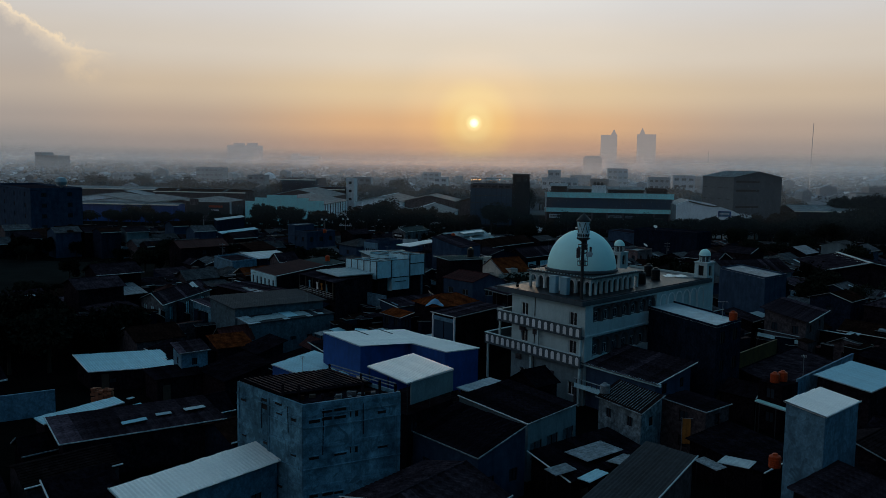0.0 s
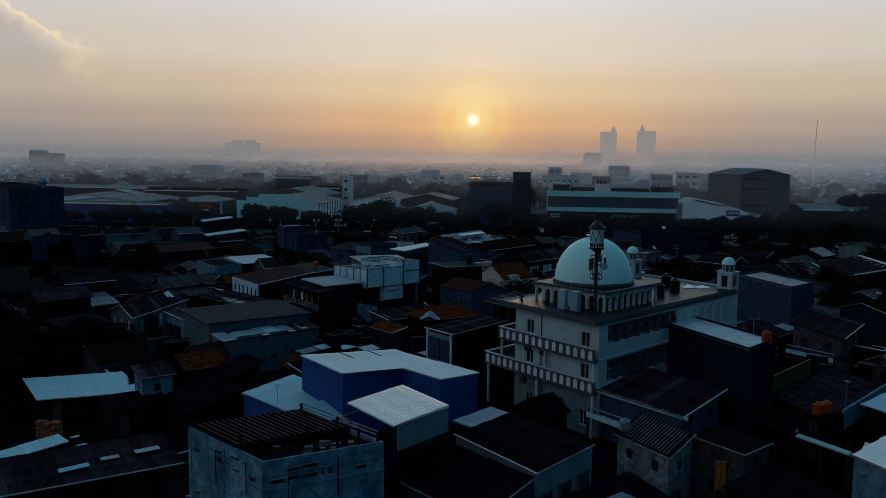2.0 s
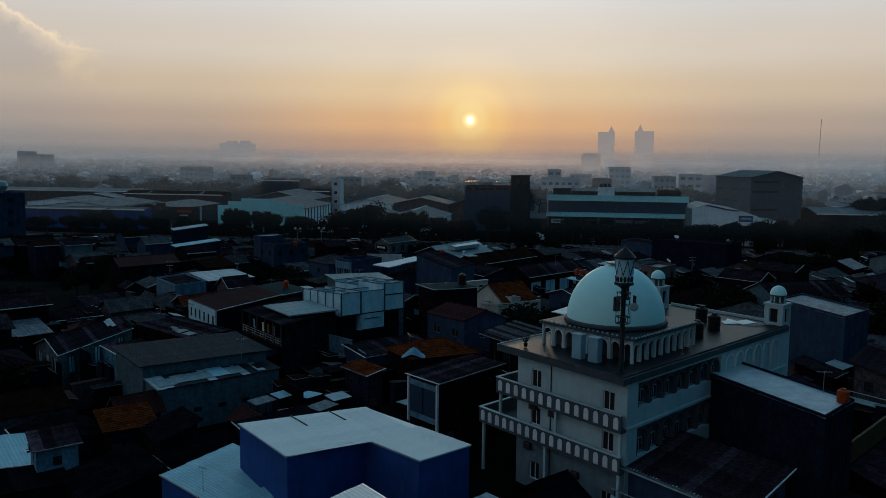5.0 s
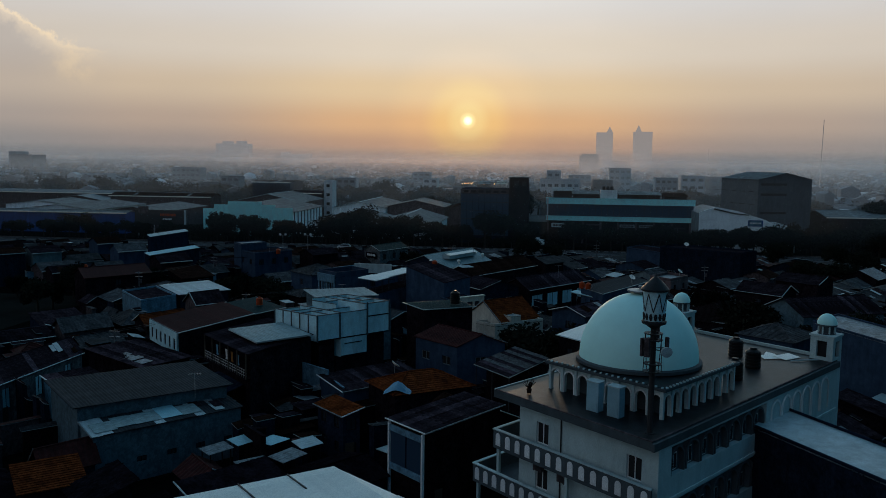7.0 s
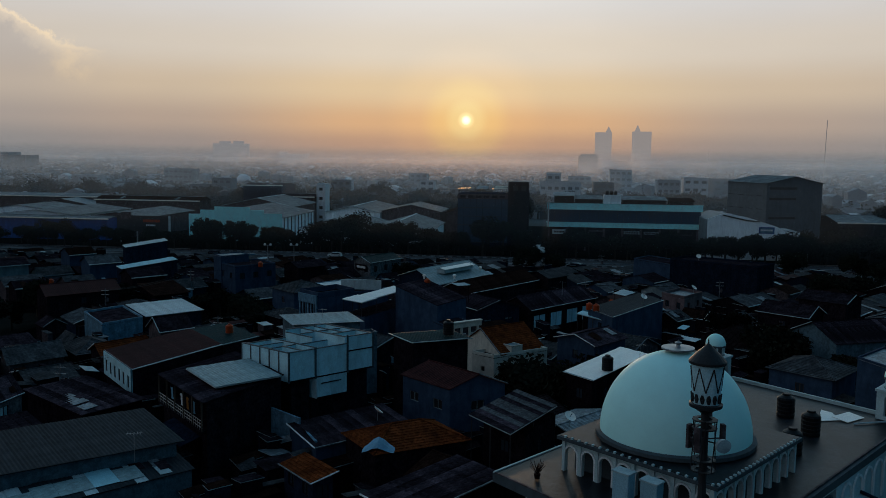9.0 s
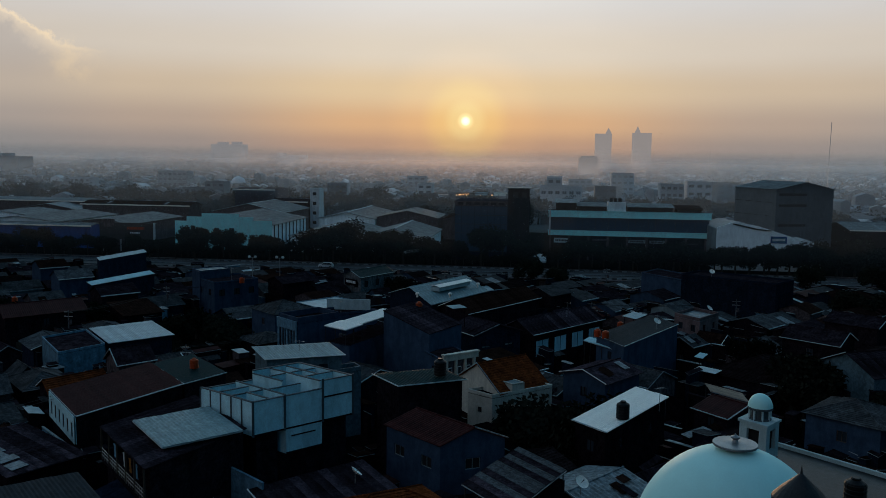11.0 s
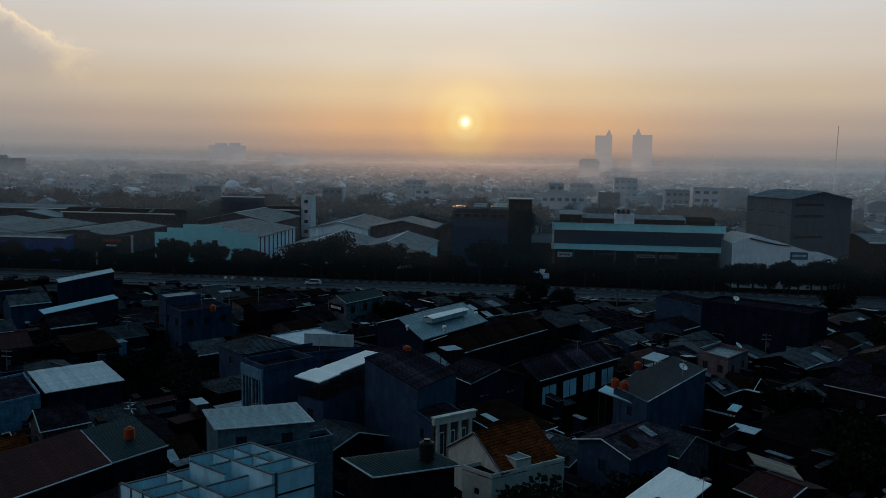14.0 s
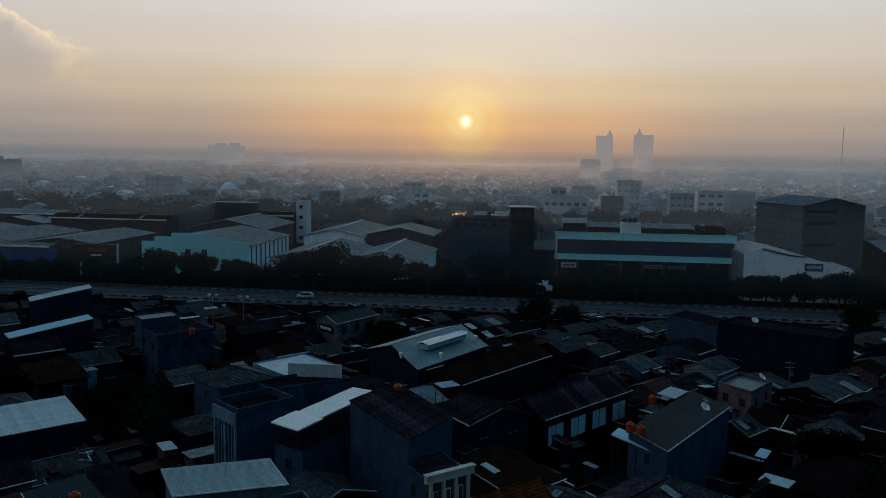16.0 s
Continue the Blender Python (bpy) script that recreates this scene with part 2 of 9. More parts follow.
M["blueglass"] = glass("blue_curtain_glass", (0.025, 0.05, 0.085), 0.10)
M["concrete"] = material("raw_concrete", (0.13, 0.15, 0.165), (0.062, 0.072, 0.082), stain=(0.022, 0.027, 0.031), spots=0.6, spec=0.08, mottle=0.5)
M["block"] = material("weathered_block", (0.164, 0.3773, 0.4991), (0.04372, 0.1078, 0.1542), scale=1.6, stain=(0.009108, 0.02276, 0.03411), spots=0.8, spec=0.05, mottle=0.25)
M["grey"] = material("grey_plaster", (0.08983, 0.0726, 0.0792), (0.049562, 0.0407, 0.0462), stain=(0.01694, 0.0176, 0.0198), spots=0.5, spec=0.06, mottle=0.5)
# near-black plaster; on many walls its tone stands for deep shade
M["dgrey"] = material("near_black_plaster", (0.01893, 0.0141, 0.0182), (0.00728, 0.005642, 0.007735), scale=2.2, stain=(0.00175, 0.00175, 0.00245), spec=0.0, vary=0.3, mottle=0.5)
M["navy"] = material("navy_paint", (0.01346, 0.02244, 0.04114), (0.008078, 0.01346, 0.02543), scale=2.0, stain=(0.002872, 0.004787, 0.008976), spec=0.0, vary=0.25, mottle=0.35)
M["royal"] = material("royal_blue_paint", (0.01612, 0.0806, 0.2902), (0.01209, 0.06045, 0.2176), stain=(0.01209, 0.0403, 0.129), bump=0.1)
M["bluewall"] = material("pale_blue_paint", (0.13, 0.265, 0.36), (0.075, 0.165, 0.235), scale=2.2, stain=(0.03, 0.06, 0.085), spots=0.6, mottle=0.25)
M["hutwall"] = material("peeling_whitewash", (0.21, 0.27, 0.30), (0.07, 0.095, 0.11), scale=1.2, stain=(0.014, 0.018, 0.022), spots=0.9, spec=0.05, mottle=0.5)
M["bluegrey"] = material("faded_blue_grey_paint", (0.085, 0.145, 0.18), (0.055, 0.10, 0.125), scale=1.6, stain=(0.025, 0.045, 0.055), spots=0.5, mottle=0.25)
M["zincteal"] = material("dull_teal_sheet", (0.2288, 0.3256, 0.3388), (0.1672, 0.2508, 0.264), rough=0.6, stain=(0.088, 0.1232, 0.132), spots=0.4, spec=0.2, mottle=0.25)
M["cream"] = material("cream_paint", (0.60, 0.56, 0.48), (0.47, 0.435, 0.375), stain=(0.22, 0.205, 0.175))
M["pink"] = material("faded_pink_paint", (0.16, 0.11, 0.115), (0.09, 0.065, 0.07), stain=(0.04, 0.03, 0.032), spots=0.5)
M["yellow"] = material("mossy_yellow_paint", (0.075, 0.0525, 0.0128), (0.042, 0.0325, 0.0096), stain=(0.015, 0.013, 0.008), spots=0.6)
M["zinc"] = material("zinc_sheet", (0.376, 0.4888, 0.5178), (0.272, 0.3619, 0.3895), rough=0.55, stain=(0.152, 0.1927, 0.1995), bump=0.1, spec=0.35)
M["zincwhite"] = material("new_white_sheet", (0.97, 0.90, 0.81), (0.89, 0.83, 0.755), rough=0.55, bump=0.04, vary=0.04, spec=0.9, mottle=0.05)
M["zincblue"] = material("pale_blue_sheet", (0.2886, 0.5708, 0.6428), (0.2482, 0.5016, 0.5714), rough=0.6, stain=(0.1905, 0.3719, 0.4196), bump=0.08, vary=0.05, spec=0.4)
M["slate"] = material("slate_blue_render", (0.038, 0.06989, 0.1169), (0.02484, 0.04575, 0.08133), scale=1.8, stain=(0.01169, 0.02033, 0.03813), spec=0.02)
M["zincdull"] = material("dull_zinc_sheet", (0.205, 0.2475, 0.2693), (0.1131, 0.1408, 0.156), rough=0.6, metal=0.0, stain=(0.05301, 0.05775, 0.05891), spots=0.5, mottle=0.5)
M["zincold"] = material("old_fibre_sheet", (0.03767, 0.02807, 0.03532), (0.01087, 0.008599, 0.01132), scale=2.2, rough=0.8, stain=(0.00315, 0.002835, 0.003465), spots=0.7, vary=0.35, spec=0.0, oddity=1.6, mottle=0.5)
M["rust"] = material("rusty_sheet", (0.02808, 0.0135, 0.01026), (0.01296, 0.00702, 0.00594), scale=2.2, rough=0.8, stain=(0.004, 0.0028, 0.00256), vary=0.3, spec=0.0, mottle=0.5)
M["brownroof"] = material("red_brown_sheet", (0.05569, 0.01559, 0.01485), (0.03156, 0.009656, 0.009656), scale=2.0, rough=0.7, stain=(0.009282, 0.003713, 0.003713), spec=0.03, mottle=0.3)
M["tile"] = material("orange_clay_tile", (0.175, 0.0434, 0.014), (0.084, 0.021, 0.0084), scale=3, rough=0.85, stain=(0.0112, 0.0042, 0.0035), spots=0.8, spec=0.0, vary=0.3, mottle=0.4)
M["tiledark"] = material("dark_clay_tile", (0.02156, 0.01453, 0.015), (0.008086, 0.006094, 0.006563), scale=3, rough=0.85, stain=(0.002587, 0.00225, 0.00225), vary=0.4, spec=0.0, mottle=0.5)
M["greenroof"] = material("teal_sheet", (0.007068, 0.03379, 0.03589), (0.005049, 0.02323, 0.02533), rough=0.55, stain=(0.004039, 0.01267, 0.01267), spec=0.02)
M["tank_orange"] = material("orange_plastic", (0.372, 0.048, 0.009), (0.288, 0.036, 0.0072), rough=0.6, bump=0.05)
M["tank_black"] = material("black_plastic", (0.007, 0.007, 0.008), rough=0.5, bump=0.05)
M["steel"] = material("galvanised_steel", (0.35, 0.36, 0.37), rough=0.45, metal=0.6, bump=0.1)
M["darksteel"] = material("dark_painted_steel", (0.035, 0.037, 0.04), rough=0.55, metal=0.2)
M["boxwhite"] = material("cool_white_panel", (0.4988, 0.76, 0.816), (0.4128, 0.65, 0.714), stain=(0.215, 0.33, 0.3672))
M["plaster"] = material("pale_grey_plaster", (0.17, 0.235, 0.255), (0.119, 0.165, 0.1836), stain=(0.0595, 0.08, 0.0918))
# darker copy of old_fibre_sheet: deep shade is put into its tone
M["shade_sheet"] = material("shaded_sheet_copy", (0.01092, 0.00882, 0.01232), (0.004368, 0.003528, 0.005152), scale=2.2, rough=0.85, stain=(0.001706, 0.001666, 0.00224), spots=0.7, vary=0.4, spec=0.0, mottle=0.5)
M["cabinet"] = material("pale_blue_enamel", (0.24, 0.40, 0.47), (0.20, 0.35, 0.42), bump=0.05)
M["hallwhite"] = material("white_hall_paint", (0.8496, 0.9288, 0.9396), (0.7316, 0.8208, 0.8424), scale=0.5, stain=(0.4956, 0.54, 0.5616))
M["asphalt"] = material("asphalt", (0.0675, 0.0675, 0.0705), (0.0475, 0.0475, 0.05), scale=0.5, rough=0.9)
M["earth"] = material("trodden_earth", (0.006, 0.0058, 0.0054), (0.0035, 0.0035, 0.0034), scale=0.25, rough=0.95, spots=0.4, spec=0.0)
M["grass"] = material("rough_grass", (0.016, 0.01768, 0.016), (0.0096, 0.01088, 0.01), scale=0.3, rough=0.95, bump=0.8, spec=0.0)
M["bark"] = material("bark", (0.036, 0.03, 0.024), rough=0.9)
M["leaf"] = leafy("leaves_dark", (0.00434, 0.00527, 0.00465), (0.02108, 0.02542, 0.0186))
M["leaf2"] = leafy("leaves_olive", (0.00372, 0.00465, 0.00372), (0.01984, 0.02232, 0.01612))
M["tarp"] = material("blue_tarp", (0.16, 0.34, 0.46), (0.10, 0.24, 0.35), rough=0.5)
M["wood"] = material("weathered_wood", (0.07, 0.055, 0.0425), (0.04, 0.0325, 0.025), rough=0.85)
M["brick"] = material("bare_red_brick", (0.30, 0.11, 0.06), (0.18, 0.07, 0.04), scale=5, rough=0.9, stain=(0.08, 0.05, 0.04))
M["greyblue"] = material("blue_grey_render", (0.093, 0.1155, 0.1318), (0.06975, 0.08663, 0.1003), scale=0.3, stain=(0.04263, 0.05363, 0.0595), bump=0.1)
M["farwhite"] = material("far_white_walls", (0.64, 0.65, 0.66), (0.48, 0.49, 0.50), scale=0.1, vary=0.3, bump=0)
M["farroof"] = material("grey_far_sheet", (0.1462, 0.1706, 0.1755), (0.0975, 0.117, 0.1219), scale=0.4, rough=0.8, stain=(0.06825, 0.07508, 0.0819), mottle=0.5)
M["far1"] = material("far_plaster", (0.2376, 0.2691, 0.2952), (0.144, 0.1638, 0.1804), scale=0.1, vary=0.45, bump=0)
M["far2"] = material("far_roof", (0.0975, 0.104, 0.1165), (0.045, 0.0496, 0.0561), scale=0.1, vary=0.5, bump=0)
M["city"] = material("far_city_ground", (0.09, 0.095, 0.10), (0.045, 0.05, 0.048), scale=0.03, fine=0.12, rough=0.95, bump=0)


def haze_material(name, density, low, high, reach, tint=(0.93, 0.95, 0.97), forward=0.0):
    """Translucent stuff for upright sheets that stand in for evening haze; it lets most light through, fades at their
    foot so no edge shows to the camera, thins out from the height low to the height high and is thinner over the west
    of the city.
    """
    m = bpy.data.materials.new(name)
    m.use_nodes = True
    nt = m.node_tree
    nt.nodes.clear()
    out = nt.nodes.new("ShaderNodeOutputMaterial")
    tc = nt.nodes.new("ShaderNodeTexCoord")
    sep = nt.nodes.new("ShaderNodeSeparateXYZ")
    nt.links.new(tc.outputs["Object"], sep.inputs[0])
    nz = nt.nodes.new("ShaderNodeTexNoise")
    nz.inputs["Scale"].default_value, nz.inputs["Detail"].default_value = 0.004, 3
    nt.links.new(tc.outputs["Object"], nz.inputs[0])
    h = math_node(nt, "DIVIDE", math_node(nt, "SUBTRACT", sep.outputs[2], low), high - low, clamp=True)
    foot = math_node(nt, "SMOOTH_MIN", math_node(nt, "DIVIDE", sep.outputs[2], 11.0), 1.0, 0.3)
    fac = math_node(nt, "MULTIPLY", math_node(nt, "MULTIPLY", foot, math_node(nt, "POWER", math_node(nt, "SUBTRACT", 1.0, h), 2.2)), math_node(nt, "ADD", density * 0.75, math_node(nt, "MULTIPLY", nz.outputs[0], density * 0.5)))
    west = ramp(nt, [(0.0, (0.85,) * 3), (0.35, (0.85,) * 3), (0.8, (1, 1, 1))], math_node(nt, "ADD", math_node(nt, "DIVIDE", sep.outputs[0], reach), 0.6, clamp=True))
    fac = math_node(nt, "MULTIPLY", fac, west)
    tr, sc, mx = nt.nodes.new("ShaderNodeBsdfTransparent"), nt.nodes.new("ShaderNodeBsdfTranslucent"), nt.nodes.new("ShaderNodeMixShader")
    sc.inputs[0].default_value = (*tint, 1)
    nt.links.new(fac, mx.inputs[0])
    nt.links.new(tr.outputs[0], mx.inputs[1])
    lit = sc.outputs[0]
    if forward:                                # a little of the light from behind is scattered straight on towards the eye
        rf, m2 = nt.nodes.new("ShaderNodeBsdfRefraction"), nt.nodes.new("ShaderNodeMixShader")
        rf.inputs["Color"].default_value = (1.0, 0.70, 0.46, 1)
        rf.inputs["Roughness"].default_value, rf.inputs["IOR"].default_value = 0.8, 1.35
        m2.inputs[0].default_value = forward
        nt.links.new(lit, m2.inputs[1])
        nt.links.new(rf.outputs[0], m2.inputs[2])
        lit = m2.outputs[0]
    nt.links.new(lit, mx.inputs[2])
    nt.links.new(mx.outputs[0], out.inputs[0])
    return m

# ---- building tools ----
def V3(x, y, z=0.0):
    return Vector((x, y, z))


UP = V3(0, 0, 1)


def part(name, bm, mat, parent, label=""):
    me = bpy.data.meshes.new(name)
    bm.to_mesh(me)
    bm.free()
    me.materials.append(M[mat] if isinstance(mat, str) else mat)
    ob = new(name, me)
    ob.parent = parent
    if label:
        ob["label"] = label
    return ob


def share(name, me, parent, at, turn=0.0, label=""):
    ob = new(name, me)
    ob.parent = parent
    ob.location, ob.rotation_euler = at, (0, 0, turn)
    if label:
        ob["label"] = label
    return ob


def thing(name, at, label, category, group="", kind=""):
    ob = new(name)
    ob.empty_display_size = 0.3
    ob.location = at
    return tagged(ob, label, category, group, kind)


def quad(bm, *pts):
    return bm.faces.new([bm.verts.new(p) for p in pts])


def slab(bm, p, a, b, h):
    """A parallelepiped from the corner p along the vectors a, b and h."""
    v = [bm.verts.new(p + i * a + j * b + k * h) for k in (0, 1) for j in (0, 1) for i in (0, 1)]
    for f in ((0, 2, 3, 1), (4, 5, 7, 6), (0, 1, 5, 4), (2, 6, 7, 3), (0, 4, 6, 2), (1, 3, 7, 5)):
        bm.faces.new([v[i] for i in f])


def extrude(bm, prof, d):
    """A closed outline drawn out along d."""
    lo = [bm.verts.new(p) for p in prof]
    hi = [bm.verts.new(p + d) for p in prof]
    for i in range(len(prof)):
        j = (i + 1) % len(prof)
        bm.faces.new((lo[i], lo[j], hi[j], hi[i]))
    bm.faces.new(lo[::-1])
    bm.faces.new(hi)


def lathe(bm, prof, c=V3(0, 0, 0), n=24):
    """A turned shape round the upright axis through c from (radius, height) pairs."""
    rings = []
    for r, z in prof:
        if r < 1e-4:
            rings.append([bm.verts.new(c + V3(0, 0, z))])
        else:
            rings.append([bm.verts.new(c + V3(r * math.cos(2 * math.pi * i / n), r * math.sin(2 * math.pi * i / n), z)) for i in range(n)])
    for lo, hi in zip(rings, rings[1:]):
        for i in range(n):
            j = (i + 1) % n
            if len(lo) == 1 and len(hi) > 1:
                bm.faces.new((lo[0], hi[j], hi[i]))
            elif len(hi) == 1 and len(lo) > 1:
                bm.faces.new((lo[i], lo[j], hi[0]))
            elif len(hi) > 1:
                bm.faces.new((lo[i], lo[j], hi[j], hi[i]))


def rod(bm, p, q, r=0.04, n=6):
    d = (q - p)
    if d.length < 1e-6:
        return
    a = d.orthogonal().normalized()
    b = d.normalized().cross(a)
    lo = [bm.verts.new(p + r * (math.cos(2 * math.pi * i / n) * a + math.sin(2 * math.pi * i / n) * b)) for i in range(n)]
    hi = [bm.verts.new(v.co + d) for v in lo]
    for i in range(n):
        bm.faces.new((lo[i], lo[(i + 1) % n], hi[(i + 1) % n], hi[i]))
    bm.faces.new(lo[::-1])
    bm.faces.new(hi)


def holed_wall(bm, p, a, la, h, holes, n, depth=0.14):
    """A wall face from p along the unit vector a, with openings (s0, s1, z0, z1) and their reveals, n pointing out."""
    xs = sorted({0.0, la, *(v for o in holes for v in o[:2])})
    zs = sorted({0.0, h, *(v for o in holes for v in o[2:])})
    at = lambda s, z, d=0.0: p + a * s + UP * z - n * d
    for s0, s1 in zip(xs, xs[1:]):
        for z0, z1 in zip(zs, zs[1:]):
            sm, zm = (s0 + s1) / 2, (z0 + z1) / 2
            if not any(o[0] < sm < o[1] and o[2] < zm < o[3] for o in holes):
                quad(bm, at(s0, z0), at(s1, z0), at(s1, z1), at(s0, z1))
    for s0, s1, z0, z1 in holes:
        quad(bm, at(s0, z0), at(s1, z0), at(s1, z0, depth), at(s0, z0, depth))
        quad(bm, at(s0, z1, depth), at(s1, z1, depth), at(s1, z1), at(s0, z1))
        quad(bm, at(s0, z0, depth), at(s0, z1, depth), at(s0, z1), at(s0, z0))
        quad(bm, at(s1, z0), at(s1, z1), at(s1, z1, depth), at(s1, z0, depth))


WIN = {}


def window(parent, p, a, n, w, h, mat="white", bars=1, depth=0.14, pane="glass"):
    """A window whose opening starts at p: frame bars and a pane, set back in the reveal."""
    key = (round(a.x, 3), round(a.y, 3), round(w, 2), round(h, 2), mat, bars, pane, round(n.x, 2))
    if key not in WIN:
        bm = bmesh.new()
        t, d = 0.06, 0.05
        o = -n * depth
        slab(bm, o, a * w, n * d, UP * t)
        slab(bm, o + UP * (h - t), a * w, n * d, UP * t)
        slab(bm, o + UP * t, a * t, n * d, UP * (h - 2 * t))
        slab(bm, o + a * (w - t) + UP * t, a * t, n * d, UP * (h - 2 * t))
        for i in range(1, bars + 1):
            slab(bm, o + a * (w * i / (bars + 1) - t / 2) + UP * t, a * t, n * d, UP * (h - 2 * t))
        me = bpy.data.meshes.new("window")
        bm.to_mesh(me)
        bm.free()
        me.materials.append(M[mat])
        bm = bmesh.new()
        slab(bm, -n * (depth + 0.02), a * w, n * 0.02, UP * h)
        mp = bpy.data.meshes.new("pane")
        bm.to_mesh(mp)
        bm.free()
        mp.materials.append(M[pane])
        WIN[key] = (me, mp)
    me, mp = WIN[key]
    w_ = share("window", me, parent, p)
    share("pane", mp, w_, V3(0, 0, 0))
    return w_


def sheet_mesh(a, b, w, ribs, mat, high=0.035):
    """One profiled sheet: w wide along the unit vector a, running up the vector b."""
    bm = bmesh.new()
    n = a.cross(b).normalized()
    if n.z < 0:
        n = -n
    top = []
    for i in range(2 * ribs + 1):
        o = a * (w * i / (2 * ribs)) + n * (high if i % 2 else 0.0)
        top.append((bm.verts.new(o), bm.verts.new(o + b)))
    for (p, q), (r, s) in zip(top, top[1:]):
        bm.faces.new((p, r, s, q))
    me = bpy.data.meshes.new("roof_sheet")
    bm.to_mesh(me)
    bm.free()
    me.materials.append(M[mat])
    return me


RND = random.Random(7)


def roof_plane(parent, p, a, b, mat, style="sheet", sheets=True, name="roof", odd=None):
    """A roof slope from the eave corner p: a along the eave, b up the slope. style: sheet, tile or plain."""
    bm = bmesh.new()
    n = a.cross(b).normalized()
    if n.z < 0:
        n = -n
    au, la, lb = a.normalized(), a.length, b.length
    if style == "tile":                     # stepped courses
        k = max(2, int(lb / 0.34))
        prof = [p - n * 0.06]
        for i in range(k):
            prof += [p + b * (i / k) + n * 0.05, p + b * ((i + 1) / k)]
        extrude(bm, prof + [p + b - n * 0.06], a)
    elif style == "sheet" and not sheets:   # ribs
        k = max(2, int(la / 0.5))
        extrude(bm, [p - n * 0.06] + [p + a * (i / (2 * k)) + n * (0.05 if i % 2 else 0.0) for i in range(2 * k + 1)] + [p + a - n * 0.06], b)
    else:
        slab(bm, p - n * 0.06, a, b, n * 0.05)
    ob = part(name, bm, mat, parent)
    if style == "sheet" and sheets:
        k = max(1, round(la / 0.95))
        w = la / k
        me = {None: sheet_mesh(au, b, w + 0.02, 3, mat)}
        for i in range(k):
            m = odd if odd and RND.random() < 0.22 else None
            if m not in me:
                me[m] = sheet_mesh(au, b, w + 0.02, 3, m)
            share("roof_sheet", me[m], ob, p + a * (i / k) + n * (0.006 + 0.012 * (i % 2)) + b.normalized() * RND.uniform(-0.06, 0.06))
    return ob


FOOT = []     # footprints that are taken: centre and half diagonal


